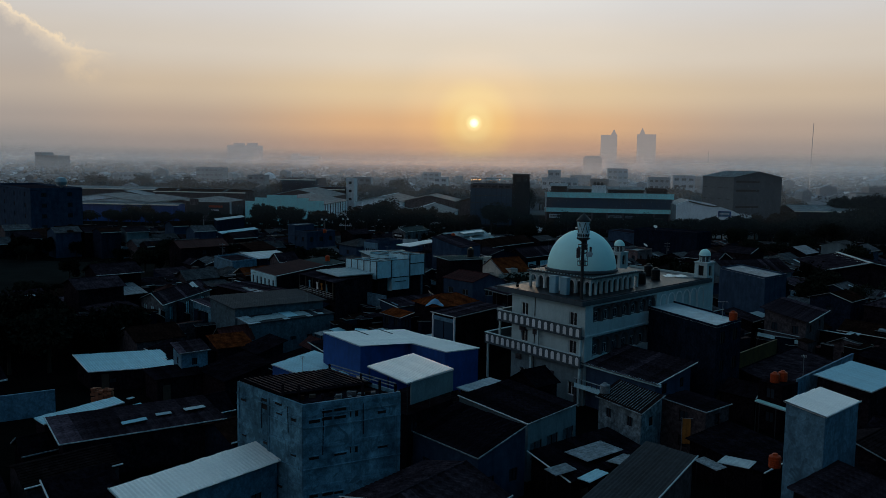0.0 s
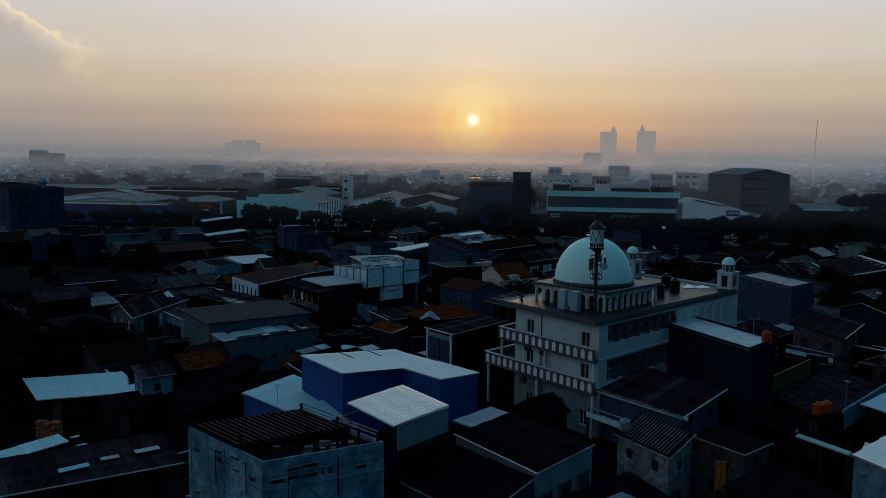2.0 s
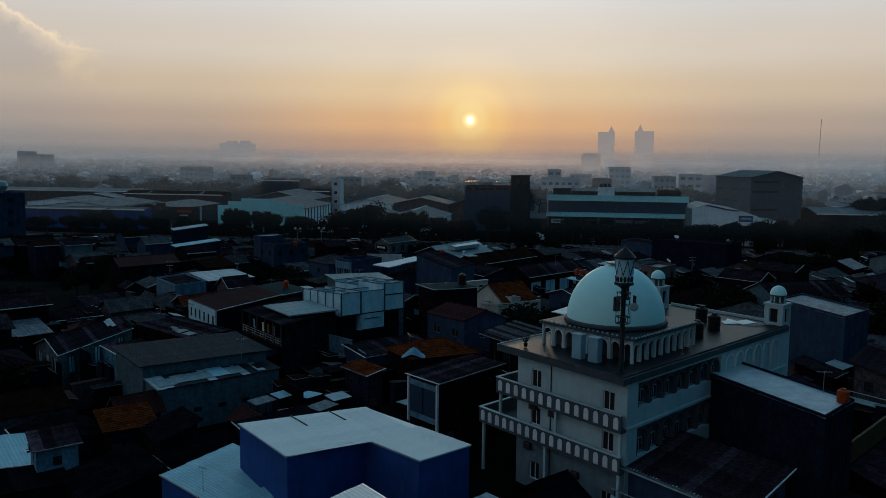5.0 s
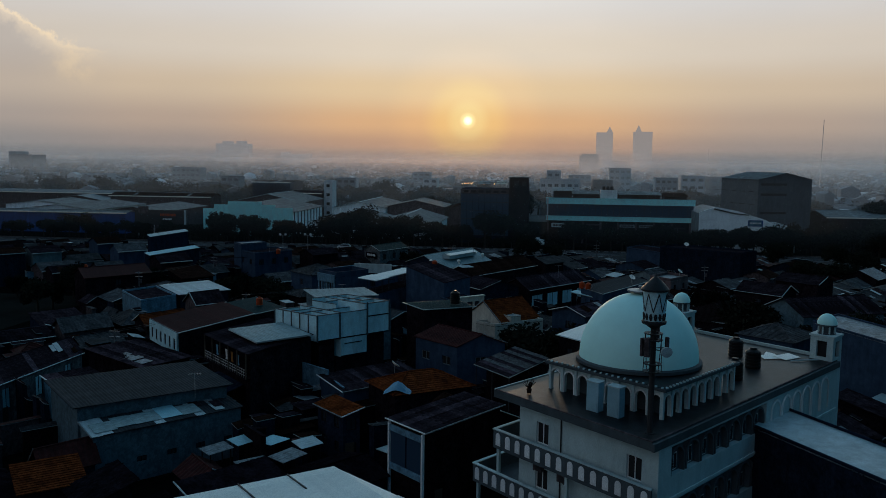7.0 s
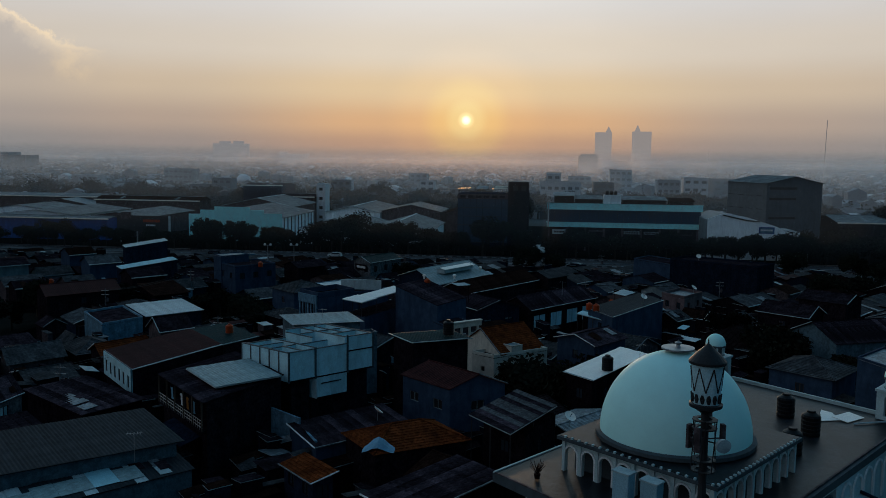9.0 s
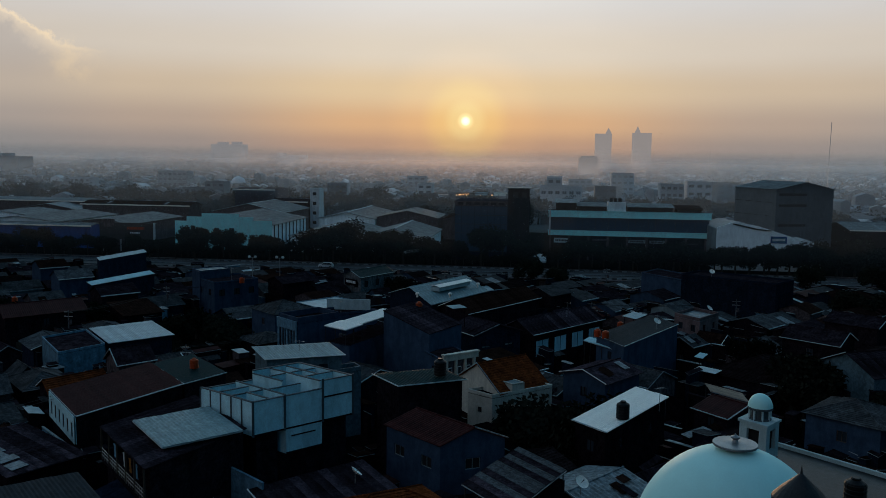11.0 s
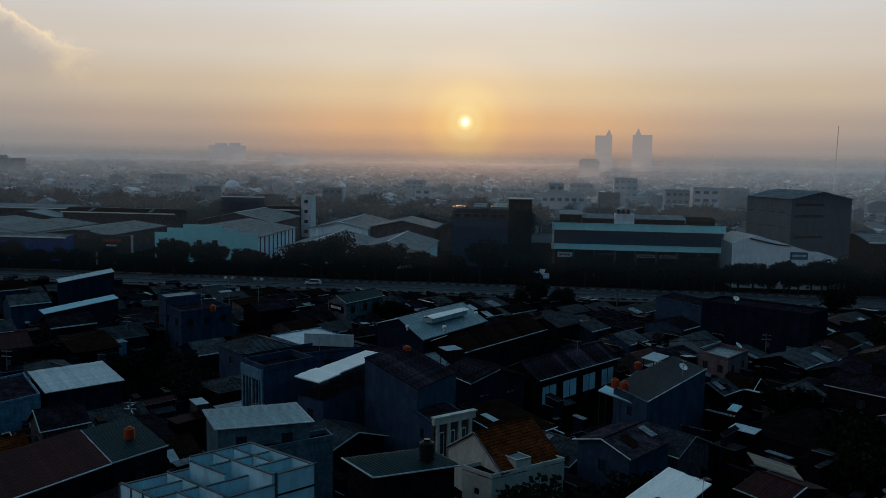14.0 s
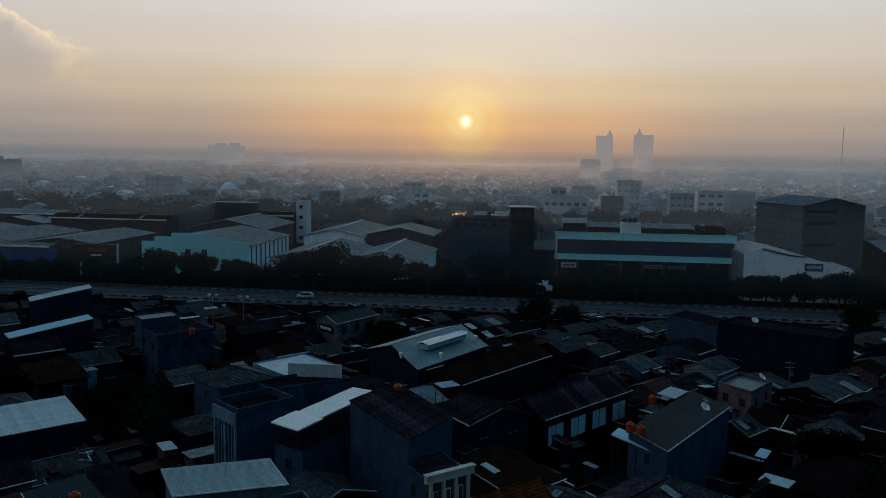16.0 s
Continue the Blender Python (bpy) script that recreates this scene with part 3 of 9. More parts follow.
def house(F, R, L, h, wall="grey", roof="flat", rmat="zincold", rise=1.2, base=-0.5, over=0.35, name="house", label="", category="house",
          storeys=2, wu=2, wv=2, win=(1.0, 1.1), sheets=True, parapet=0.5, style="sheet", odd=None, door=True, wframe="dgrey", pane="glass", group="", glint_chance=0.6, patches=0):
    """A house on the parallelogram with its near corner F, the corner R to the right of it and L to the left, eaves at the height h.
    roof: flat, shed_u / shed_v (falls towards the near u or v side), gable_u / gable_v (ridge along u or v), hip, none."""
    F, R, L = V3(*F), V3(*R), V3(*L)
    ob = thing(name, (F.x, F.y, base), label, category, group)
    U, W = R - F, L - F
    lu, lw = U.length, W.length
    u, w = U.normalized(), W.normalized()
    nu = V3(u.y, -u.x)         # out of the F-R face
    nw = V3(-w.y, w.x)         # out of the F-L face
    H = h - base
    O = V3(0, 0, 0)
    FOOT.append((F + (U + W) / 2, (U + W).length / 2 * 0.78))
    hu, hw = [], []
    sh = H / storeys
    for k in range(storeys):
        for holes, n, ln in ((hu, wu, lu), (hw, wv, lw)):
            for i in range(n):
                s = ln * (i + 0.5) / n - win[0] / 2
                if 0.15 < s < ln - win[0] - 0.15:
                    holes.append((s, s + win[0], k * sh + sh * 0.36, k * sh + min(sh * 0.36 + win[1], sh - 0.15)))
    bm = bmesh.new()
    holed_wall(bm, O, u, lu, H, hu, nu)
    holed_wall(bm, O, w, lw, H, hw, nw)
    quad(bm, U, U + W, U + W + UP * H, U + UP * H)
    quad(bm, W, U + W, U + W + UP * H, W + UP * H)
    T = UP * H
    if roof.startswith("gable"):
        if roof[-1] == "u":
            for q in (O, U):
                bm.faces.new([bm.verts.new(x) for x in (q + T, q + W + T, q + W / 2 + T + UP * rise)])
        else:
            for q in (O, W):
                bm.faces.new([bm.verts.new(x) for x in (q + T, q + U + T, q + U / 2 + T + UP * rise)])
    if roof == "shed_u":
        for q in (O, U):
            bm.faces.new([bm.verts.new(x) for x in (q + T, q + W + T, q + W + T + UP * rise)])
        quad(bm, W + T, U + W + T, U + W + T + UP * rise, W + T + UP * rise)
    if roof == "shed_v":
        for q in (O, W):
            bm.faces.new([bm.verts.new(x) for x in (q + T, q + U + T, q + U + T + UP * rise)])
        quad(bm, U + T, U + W + T, U + W + T + UP * rise, U + T + UP * rise)
    wl = part("wall", bm, wall, ob)
    for holes, a, n in ((hu, u, nu), (hw, w, nw)):
        for s0, s1, z0, z1 in holes:
            window(wl, a * s0 + UP * z0, a, n, s1 - s0, z1 - z0, mat=wframe, pane=pane)
    if door:
        bm = bmesh.new()
        slab(bm, u * (lu * 0.12) + nu * 0.005, u * 0.85, nu * 0.05, UP * 2.0)
        part("door", bm, "wood", ob)
    if roof == "none":
        bm = bmesh.new()
        slab(bm, O + T - UP * 0.12, U, W, UP * 0.1)
        part("floor_deck", bm, "dgrey", ob)
    if roof == "flat":
        bm = bmesh.new()
        slab(bm, O + T - UP * 0.12, U, W, UP * 0.1)
        part("roof", bm, rmat, ob)
        t = 0.16
        bm = bmesh.new()
        slab(bm, O + T - u * 0.01 - w * 0.01, U, w * t, UP * parapet)
        slab(bm, W + T - w * t + w * 0.01, U, w * t, UP * parapet)
        slab(bm, O + T + w * (t + 0.002) - u * 0.013, u * t, W - w * (2 * t + 0.004), UP * (parapet - 0.004))
        slab(bm, U + T + w * (t + 0.002) - u * (t - 0.013), u * t, W - w * (2 * t + 0.004), UP * (parapet - 0.004))
        part("parapet", bm, wall, ob)
    elif roof == "gable_u":
        e = over
        roof_plane(ob, O + T - u * e - (w * e + UP * (e * rise / (lw / 2))) , U + u * 2 * e, W / 2 + w * e + UP * (rise * (1 + e / (lw / 2))), rmat, style, sheets, "roof_slope", odd)
        roof_plane(ob, W + T - u * e + (w * e - UP * (e * rise / (lw / 2))), U + u * 2 * e, -W / 2 - w * e + UP * (rise * (1 + e / (lw / 2))), rmat, style, False, "roof_slope", odd)
        bm = bmesh.new()
        rod(bm, W / 2 + T + UP * (rise + 0.03) - u * e, W / 2 + T + UP * (rise + 0.03) + U + u * e, 0.09, 6)
        part("ridge_cap", bm, rmat, ob)
    elif roof == "gable_v":
        e = over
        roof_plane(ob, O + T - w * e - (u * e + UP * (e * rise / (lu / 2))), W + w * 2 * e, U / 2 + u * e + UP * (rise * (1 + e / (lu / 2))), rmat, style, sheets, "roof_slope", odd)
        roof_plane(ob, U + T - w * e + (u * e - UP * (e * rise / (lu / 2))), W + w * 2 * e, -U / 2 - u * e + UP * (rise * (1 + e / (lu / 2))), rmat, style, False, "roof_slope", odd)
        bm = bmesh.new()
        rod(bm, U / 2 + T + UP * (rise + 0.03) - w * e, U / 2 + T + UP * (rise + 0.03) + W + w * e, 0.09, 6)
        part("ridge_cap", bm, rmat, ob)
    elif roof == "shed_u":
        e = over
        g = rise / lw
        roof_plane(ob, O + T - u * e - (w + UP * g) * e + UP * 0.08, U + u * 2 * e, W + UP * rise + (w + UP * g) * 2 * e, rmat, style, sheets, "roof", odd)
    elif roof == "shed_v":
        e = over
        g = rise / lu
        roof_plane(ob, O + T - w * e - (u + UP * g) * e + UP * 0.08, W + w * 2 * e, U + UP * rise + (u + UP * g) * 2 * e, rmat, style, sheets, "roof", odd)
    if patches and roof in ("gable_u", "gable_v", "shed_u", "shed_v"):
        if roof == "gable_u":
            ea, up, la, lb = u, (w + UP * (rise / (lw / 2))), lu, lw / 2
        elif roof == "gable_v":
            ea, up, la, lb = w, (u + UP * (rise / (lu / 2))), lw, lu / 2
        elif roof == "shed_u":
            ea, up, la, lb = u, (w + UP * (rise / lw)), lu, lw
        else:
            ea, up, la, lb = w, (u + UP * (rise / lu)), lw, lu
        for _ in range(patches):
            pw, pl = RND.uniform(0.7, 1.3), RND.uniform(0.9, 2.2)
            s, t = RND.uniform(0.1, max(0.15, la - pw - 0.1)), RND.uniform(0.0, max(0.05, lb - pl - 0.1))
            bm = bmesh.new()
            slab(bm, O + T + ea * s + up * t + UP * RND.uniform(0.15, 0.19), ea * pw + UP * RND.uniform(-0.02, 0.02), up * min(pl, lb * 0.9), UP * 0.02)
            part("patch_sheet", bm, RND.choice(("zinc", "zincdull", "zincdull", "rust", "zincold")), ob)
    # pale rods on roof edges put the bright edge highlights into geometry
    if roof in ("gable_u", "gable_v", "shed_u", "shed_v") and glint_chance:
        e = over
        if roof == "gable_u":
            g = rise / (lw / 2)
            lines = [(O + T - u * e - (w + UP * g) * e, W / 2 + T - u * e + UP * rise), (O + T - u * e - (w + UP * g) * e, U + T + u * e - (w + UP * g) * e), (W + T - u * e + (w - UP * g) * e, W / 2 + T - u * e + UP * rise)]
        elif roof == "gable_v":
            g = rise / (lu / 2)
            lines = [(O + T - w * e - (u + UP * g) * e, U / 2 + T - w * e + UP * rise), (O + T - w * e - (u + UP * g) * e, W + T + w * e - (u + UP * g) * e), (U + T - w * e + (u - UP * g) * e, U / 2 + T - w * e + UP * rise)]
        elif roof == "shed_u":
            g = rise / lw
            lines = [(O + T - u * e - (w + UP * g) * e, U + T + u * e - (w + UP * g) * e), (O + T - u * e - (w + UP * g) * e, W + T - u * e + (w + UP * g) * e + UP * rise)]
        else:
            g = rise / lu
            lines = [(O + T - w * e - (u + UP * g) * e, W + T + w * e - (u + UP * g) * e), (O + T - w * e - (u + UP * g) * e, U + T - w * e + (u + UP * g) * e + UP * rise)]
        for i, (p, q) in enumerate(lines):
            if RND.random() < glint_chance:
                bm = bmesh.new()
                rod(bm, p + UP * 0.1, q + UP * 0.1, 0.065, 4)
                part("flashing", bm, RND.choice(("zinc", "zincdull", "white")), ob)
    if roof == "hip":
        e = over
        c = [O + T - (u + w) * e, U + T + (u - w) * e, U + W + T + (u + w) * e, W + T + (w - u) * e]
        ins = min(lu, lw) / 2 + e
        if lu >= lw:
            r0, r1 = (c[0] + c[3]) / 2 + u * ins + UP * rise, (c[1] + c[2]) / 2 - u * ins + UP * rise
            faces = ((c[0], c[1], r1, r0), (c[1], c[2], r1), (c[2], c[3], r0, r1), (c[3], c[0], r0))
        else:
            r0, r1 = (c[0] + c[1]) / 2 + w * ins + UP * rise, (c[3] + c[2]) / 2 - w * ins + UP * rise
            faces = ((c[0], c[1], r0), (c[1], c[2], r1, r0), (c[2], c[3], r1), (c[3], c[0], r0, r1))
        for fc in faces:
            bm = bmesh.new()
            n = (fc[1] - fc[0]).cross(fc[-1] - fc[0]).normalized()
            d = n * (0.05 if n.z > 0 else -0.05)
            lo, hi = (fc[0], fc[1]), ((fc[2], fc[2]) if len(fc) == 3 else (fc[3], fc[2]))
            k = max(2, int((hi[0] - lo[0]).length / 0.4))
            row = [bm.verts.new(x) for x in lo]
            for i in range(k):
                p0, p1 = (lo[j].lerp(hi[j], i / k) + d for j in (0, 1))
                step = [bm.verts.new(p0), bm.verts.new(p1)]
                bm.faces.new((row[0], row[1], step[1], step[0]))
                q0, q1 = (lo[j].lerp(hi[j], (i + 1) / k) for j in (0, 1))
                if (q1 - q0).length > 0.01:
                    row = [bm.verts.new(q0), bm.verts.new(q1)]
                    bm.faces.new((step[0], step[1], row[1], row[0]))
                else:
                    bm.faces.new((step[0], step[1], bm.verts.new(q0)))
            part("roof_slope", bm, rmat, ob)
        bm = bmesh.new()
        rod(bm, r0 + UP * 0.04, r1 + UP * 0.04 + V3(0.001, 0, 0), 0.1, 6)
        for q, r in ((c[0], r0), (c[1], r1 if lu >= lw else r0), (c[2], r1), (c[3], r0 if lu >= lw else r1)):
            rod(bm, q + UP * 0.04, r + UP * 0.04, 0.08, 6)
        part("ridge_cap", bm, rmat, ob)
    return ob


def tank(at, r=0.6, h=1.3, mat="tank_orange", label="orange plastic water tank on a roof"):
    ob = thing("water_tank", at, label, "tank", "water tanks")
    bm = bmesh.new()
    prof = [(r * 0.96, 0)]
    for i in range(5):
        z = h * (0.04 + 0.17 * i)
        prof += [(r, z), (r, z + h * 0.1), (r * 0.95, z + h * 0.13), (r * 0.95, z + h * 0.15)]
    prof += [(r * 0.9, h * 0.9), (r * 0.45, h)]
    lathe(bm, prof, n=16)
    part("body", bm, mat, ob)
    bm = bmesh.new()
    lathe(bm, [(r * 0.45, h), (r * 0.45, h * 1.05), (r * 0.38, h * 1.08), (0, h * 1.08)], n=14)
    part("lid", bm, mat, ob)
    return ob


def dish(at, turn=0.0, r=0.55):
    ob = thing("satellite_dish", at, "pale mesh satellite dish on a short pole", "dish", "satellite dishes")
    bm = bmesh.new()
    lathe(bm, [(0, 0), (r * 0.5, 0.05), (r * 0.8, 0.13), (r, 0.22), (r * 1.02, 0.23), (r * 0.8, 0.15), (0, 0.02)], n=18)
    d = part("reflector", bm, "zincwhite", ob)
    d.location, d.rotation_euler = V3(0, 0, 0.9), (radians(40), 0, turn)
    bm = bmesh.new()
    rod(bm, V3(0, 0, 0), V3(0, 0, 0.95), 0.035)
    part("pole", bm, "steel", ob)
    bm = bmesh.new()
    rod(bm, V3(0, 0, 0), V3(0, 0, 0.45), 0.015)
    lathe(bm, [(0.05, 0.42), (0.06, 0.5), (0, 0.52)], n=8)
    a = part("feed_arm", bm, "darksteel", d)
    return ob

# ---- ground, road ----
GZ = -0.5


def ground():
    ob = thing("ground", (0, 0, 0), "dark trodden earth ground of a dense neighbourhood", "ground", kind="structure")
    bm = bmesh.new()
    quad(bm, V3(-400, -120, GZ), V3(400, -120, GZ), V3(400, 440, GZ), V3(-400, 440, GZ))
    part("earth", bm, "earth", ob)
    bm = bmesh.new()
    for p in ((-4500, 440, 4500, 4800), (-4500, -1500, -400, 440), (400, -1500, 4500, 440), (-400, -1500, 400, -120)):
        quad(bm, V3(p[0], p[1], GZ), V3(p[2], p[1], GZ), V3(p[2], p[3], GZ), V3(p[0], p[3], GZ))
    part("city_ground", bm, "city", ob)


ground()


def road():
    ob = thing("road", (0, 303.6, GZ), "wide grey asphalt road with striped kerbs", "road", kind="structure")
    bm = bmesh.new()
    slab(bm, V3(-260, -6.5, 0.004), V3(520, 0, 0), V3(0, 13, 0), V3(0, 0, 0.06))
    part("carriageway", bm, "asphalt", ob)
    for y, nm in ((-7.2, "kerb"), (6.6, "kerb"), (-0.5, "median")):
        bm = bmesh.new()
        w = 0.5 if nm == "kerb" else 1.0
        slab(bm, V3(-260, y, 0.004), V3(520, 0, 0), V3(0, w, 0), V3(0, 0, 0.28))
        part(nm, bm, "concrete", ob)
    # painted kerb stones, alternately white and black, along both sides
    st = {}
    for m in ("zincdull", "darksteel"):
        bm = bmesh.new()
        slab(bm, V3(0, 0, 0), V3(1.3, 0, 0), V3(0, 0.42, 0), V3(0, 0, 0.5))
        st[m] = bpy.data.meshes.new("kerb_stone")
        bm.to_mesh(st[m])
        bm.free()
        st[m].materials.append(M[m])
    for y in (-7.75, 7.15):
        for i in range(136):
            share("kerb_stone", st["zincdull" if i % 2 else "darksteel"], ob, V3(-108 + i * 1.34, y, 0.01))
    for y in (-10.5, 9.5):
        bm = bmesh.new()
        slab(bm, V3(-260, y, 0.006), V3(520, 0, 0), V3(0, 2.3, 0), V3(0, 0, 0.2))
        part("verge", bm, "grey", ob)


road()
pk = thing("grass_field", (-118, 168, GZ), "dark rough grass field with worn patches", "grass", kind="structure")
bm = bmesh.new()
for i in range(16):
    for j in range(16):
        p = V3(-50 + i * 5, -35 + j * 4.4, 0.02)
        quad(bm, p, p + V3(5, 0, 0), p + V3(5, 4.4, 0), p + V3(0, 4.4, 0))
part("turf", bm, "grass", pk)

# ---- the mosque ----
def arch_outline(w, h, k=9, point=0.12):
    """Points of an arched opening from the lower left over the pointed top to the lower right."""
    r = w / 2
    pts = [(0, 0), (0, h - r)]
    for i in range(1, k):
        a = math.pi * (1 - i / k)
        x = r + r * math.cos(a)
        z = h - r + (r * (1 + point)) * math.sin(a)
        pts.append((x, z))
    return pts + [(w, h - r), (w, 0)]


def arch_panel_mesh(name, a, n, w, h, mat, thick=0.04):
    bm = bmesh.new()
    pts = arch_outline(w, h)
    fr = [bm.verts.new(a * x + UP * z + n * thick) for x, z in pts]
    bk = [bm.verts.new(a * x + UP * z) for x, z in pts]
    bm.faces.new(fr)
    for i in range(len(pts)):
        j = (i + 1) % len(pts)
        bm.faces.new((fr[i], bk[i], bk[j], fr[j]))
    me = bpy.data.meshes.new(name)
    bm.to_mesh(me)
    bm.free()
    me.materials.append(M[mat])
    return me


def arch_trim_mesh(name, a, n, w, h, mat, band=0.1, thick=0.07):
    """A raised band round an arched opening."""
    bm = bmesh.new()
    inn, outw = arch_outline(w, h), arch_outline(w + 2 * band, h + band)
    inn = [(x + band, z) for x, z in inn]
    for i in range(len(inn) - 1):
        p = [a * x + UP * z for x, z in (outw[i], outw[i + 1], inn[i + 1], inn[i])]
        quad(bm, *[q + n * thick for q in p])
        quad(bm, p[0], p[1], p[1] + n * thick, p[0] + n * thick)
        quad(bm, p[3], p[2], p[2] + n * thick, p[3] + n * thick)
    me = bpy.data.meshes.new(name)
    bm.to_mesh(me)
    bm.free()
    me.materials.append(M[mat])
    return me


def mosque():
    F, R, L = V3(7.75, 92.6), V3(26.2, 116.9), V3(-2.44, 102.9)
    ob = thing("mosque", (F.x, F.y, GZ), "white three-storey mosque with arched balconies and a pale dome", "mosque")
    U, W = R - F, L - F
    u, w = U.normalized(), W.normalized()
    lu, lw = U.length, W.length
    nu, nw = V3(u.y, -u.x), V3(-w.y, w.x)
    FOOT.append((F + (U + W) / 2, 17.5))
    z = lambda v: UP * (v - GZ)
    Z2, Z3, ZR = 4.3, 7.6, 11.15
    # body
    q = u * 0.75                      # the front wall stands back behind the balconies
    lw2 = lw - 2.1
    bm = bmesh.new()
    fh = []
    for zb in (0.4, Z2 + 1.0, Z3 + 1.0):
        fh += [(lw2 * 0.14, lw2 * 0.14 + 1.2, zb - GZ, zb - GZ + 1.55), (lw2 * 0.80, lw2 * 0.80 + 1.2, zb - GZ, zb - GZ + 1.55)]
    fl = []
    for s0, s1, a0, a1 in fh:         # run from L to F: mirror so that s counts from F
        fl.append((lw2 - s1, lw2 - s0, a0, a1))
    holed_wall(bm, q, w, lw2, ZR - GZ, fl, nw, 0.16)
    # side wall with the two sunk arcade bands
    side = [(2.3, 16.2, Z3 + 1.35 - GZ, ZR - 0.25 - GZ), (2.3, 16.2, Z2 + 0.7 - GZ, Z3 - 0.3 - GZ), (2.3, 26, 0.9 - GZ, Z2 - 0.6 - GZ)]
    holed_wall(bm, q * 0 + u * 0.75, u, lu - 0.75, ZR - GZ, [(a - 0.75, b - 0.75, c, d) for a, b, c, d in side], nu, 0.45)
    quad(bm, U, U + w * lw2, U + w * lw2 + z(ZR), U + z(ZR))
    quad(bm, q + w * lw2, U + w * lw2, U + w * lw2 + z(ZR), q + w * lw2 + z(ZR))
    body = part("wall", bm, "mosque", ob)
    # darker ground floor face: the balcony's shade is put into its colour
    bm = bmesh.new()
    holed_wall(bm, q + nw * 0.02 + w * 0.02, w, lw2 - 0.04, Z2 - 0.35 - GZ, [(a - 0.02, b - 0.02, c, d) for a, b, c, d in fl if d < Z2 - 0.5 - GZ], nw, 0.03)
    part("ground_floor_render", bm, "plaster", ob, "ground floor face, darker grey for stains and balcony shade")
    for k, (fs, zz) in enumerate(((0.6, Z3 - 1.0), (0.79, Z3 - 0.9), (0.38, 2.1), (0.84, 3.0))):
        ac = thing("air_conditioner", F + q + w * (lw2 * fs) + nw * 0.03 + UP * zz, "small grey air conditioner box on a wall bracket", "air conditioner", "wall air conditioners")
        bm = bmesh.new()
        slab(bm, V3(0, 0, 0), w * 0.8, nw * 0.32, UP * 0.55)
        part("body", bm, "grey", ac)
        bm = bmesh.new()
        lathe(bm, [(0.2, 0), (0.22, 0.02), (0.05, 0.03), (0, 0.03)], n=12)
        fan = part("fan_grille", bm, "darksteel", ac)
        fan.location = w * 0.3 + nw * 0.322 + UP * 0.28
        fan.rotation_euler = nw.to_track_quat("Z", "Y").to_euler()
        for e in (0.1, 0.7):
            bm = bmesh.new()
            slab(bm, w * e - UP * 0.04, w * 0.04, nw * 0.36, UP * 0.038)
            part("bracket", bm, "darksteel", ac)
    for s0, s1, a0, a1 in fl:
        window(body, q + w * s0 + UP * a0, w, nw, s1 - s0, a1 - a0, "white", 1, 0.16, "dark")
    # sunk bands: slate back that stands for the shade in them, arches and windows
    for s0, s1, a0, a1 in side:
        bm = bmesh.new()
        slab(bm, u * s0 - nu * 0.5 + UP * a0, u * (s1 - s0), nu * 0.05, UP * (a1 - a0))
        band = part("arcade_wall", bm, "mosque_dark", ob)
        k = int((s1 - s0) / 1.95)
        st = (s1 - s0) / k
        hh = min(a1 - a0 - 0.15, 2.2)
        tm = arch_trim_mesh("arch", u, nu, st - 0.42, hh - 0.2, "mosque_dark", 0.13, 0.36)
        for i in range(k):
            share("arch", tm, band, u * (s0 + st * i + 0.06) - nu * 0.42 + UP * a0)
            bm = bmesh.new()
            p = u * (s0 + st * i + st / 2 - 0.42) - nu * 0.445 + UP * (a0 + 0.12)
            slab(bm, p, u * 0.84, nu * 0.03, UP * 1.1)
            wo = part("window", bm, "white", band)
            bm = bmesh.new()
            slab(bm, p + u * 0.05 + UP * 0.05, u * 0.34, nu * 0.045, UP * 1.0)
            slab(bm, p + u * 0.45 + UP * 0.05, u * 0.34, nu * 0.045, UP * 1.0)
            part("pane", bm, "glass", wo)
    # white blind arches towards the far minaret
    am = arch_trim_mesh("blind_arch", u, nu, 1.55, 2.5, "white", 0.12, 0.09)
    for i in range(6):
        share("blind_arch", am, body, u * (17.0 + i * 1.95) + nu * 0.004 + z(Z3 + 0.5))
    bm = bmesh.new()
    slab(bm, u * 0.78 + nu * 0.003 + z(Z3 - 0.12), u * (lu - 0.8), nu * 0.1, UP * 0.16)
    part("string_course", bm, "mosque", ob)
    # balconies
    for zb, ext in ((Z2, 2.3), (Z3, 0.0)):
        bm = bmesh.new()
        slab(bm, u * 0.02 - nu * 0.02 + z(zb - 0.28), W + w * ext, u * 2.9, UP * 0.26)
        slab(bm, W + w * (ext - 2.6) + z(zb - 0.284) + u * 2.9, w * 2.6, u * 5, UP * 0.26)
        bal = part("balcony_floor", bm, "mosque_dark", ob)
        bm = bmesh.new()
        slab(bm, -nu * 0.02 + z(zb - 0.28), W + w * ext, u * 0.16, UP * 1.38)
        slab(bm, W + w * (ext - 0.16) + u * 0.165 + z(zb - 0.28), u * 7.5, w * 0.16, UP * 1.38)
        rail = part("balustrade", bm, "mosque_dark", ob, "slate balustrade with white arched panels")
        bm = bmesh.new()
        slab(bm, -u * 0.06 - nu * 0.02 + z(zb + 1.104), W + w * (ext + 0.06), u * 0.28, UP * 0.07)
        slab(bm, W + w * (ext - 0.2) + u * 0.225 + z(zb + 1.104), u * 7.5, w * 0.28, UP * 0.07)
        part("coping", bm, "mosque", rail)
        n = int((lw + ext) / 0.98)
        pm = arch_panel_mesh("arch_panel", w, nw, 0.5, 0.92, "white")
        for i in range(n):
            share("arch_panel", pm, rail, w * ((lw + ext) * (i + 0.5) / n - 0.25) + nw * 0.002 + z(zb - 0.02))
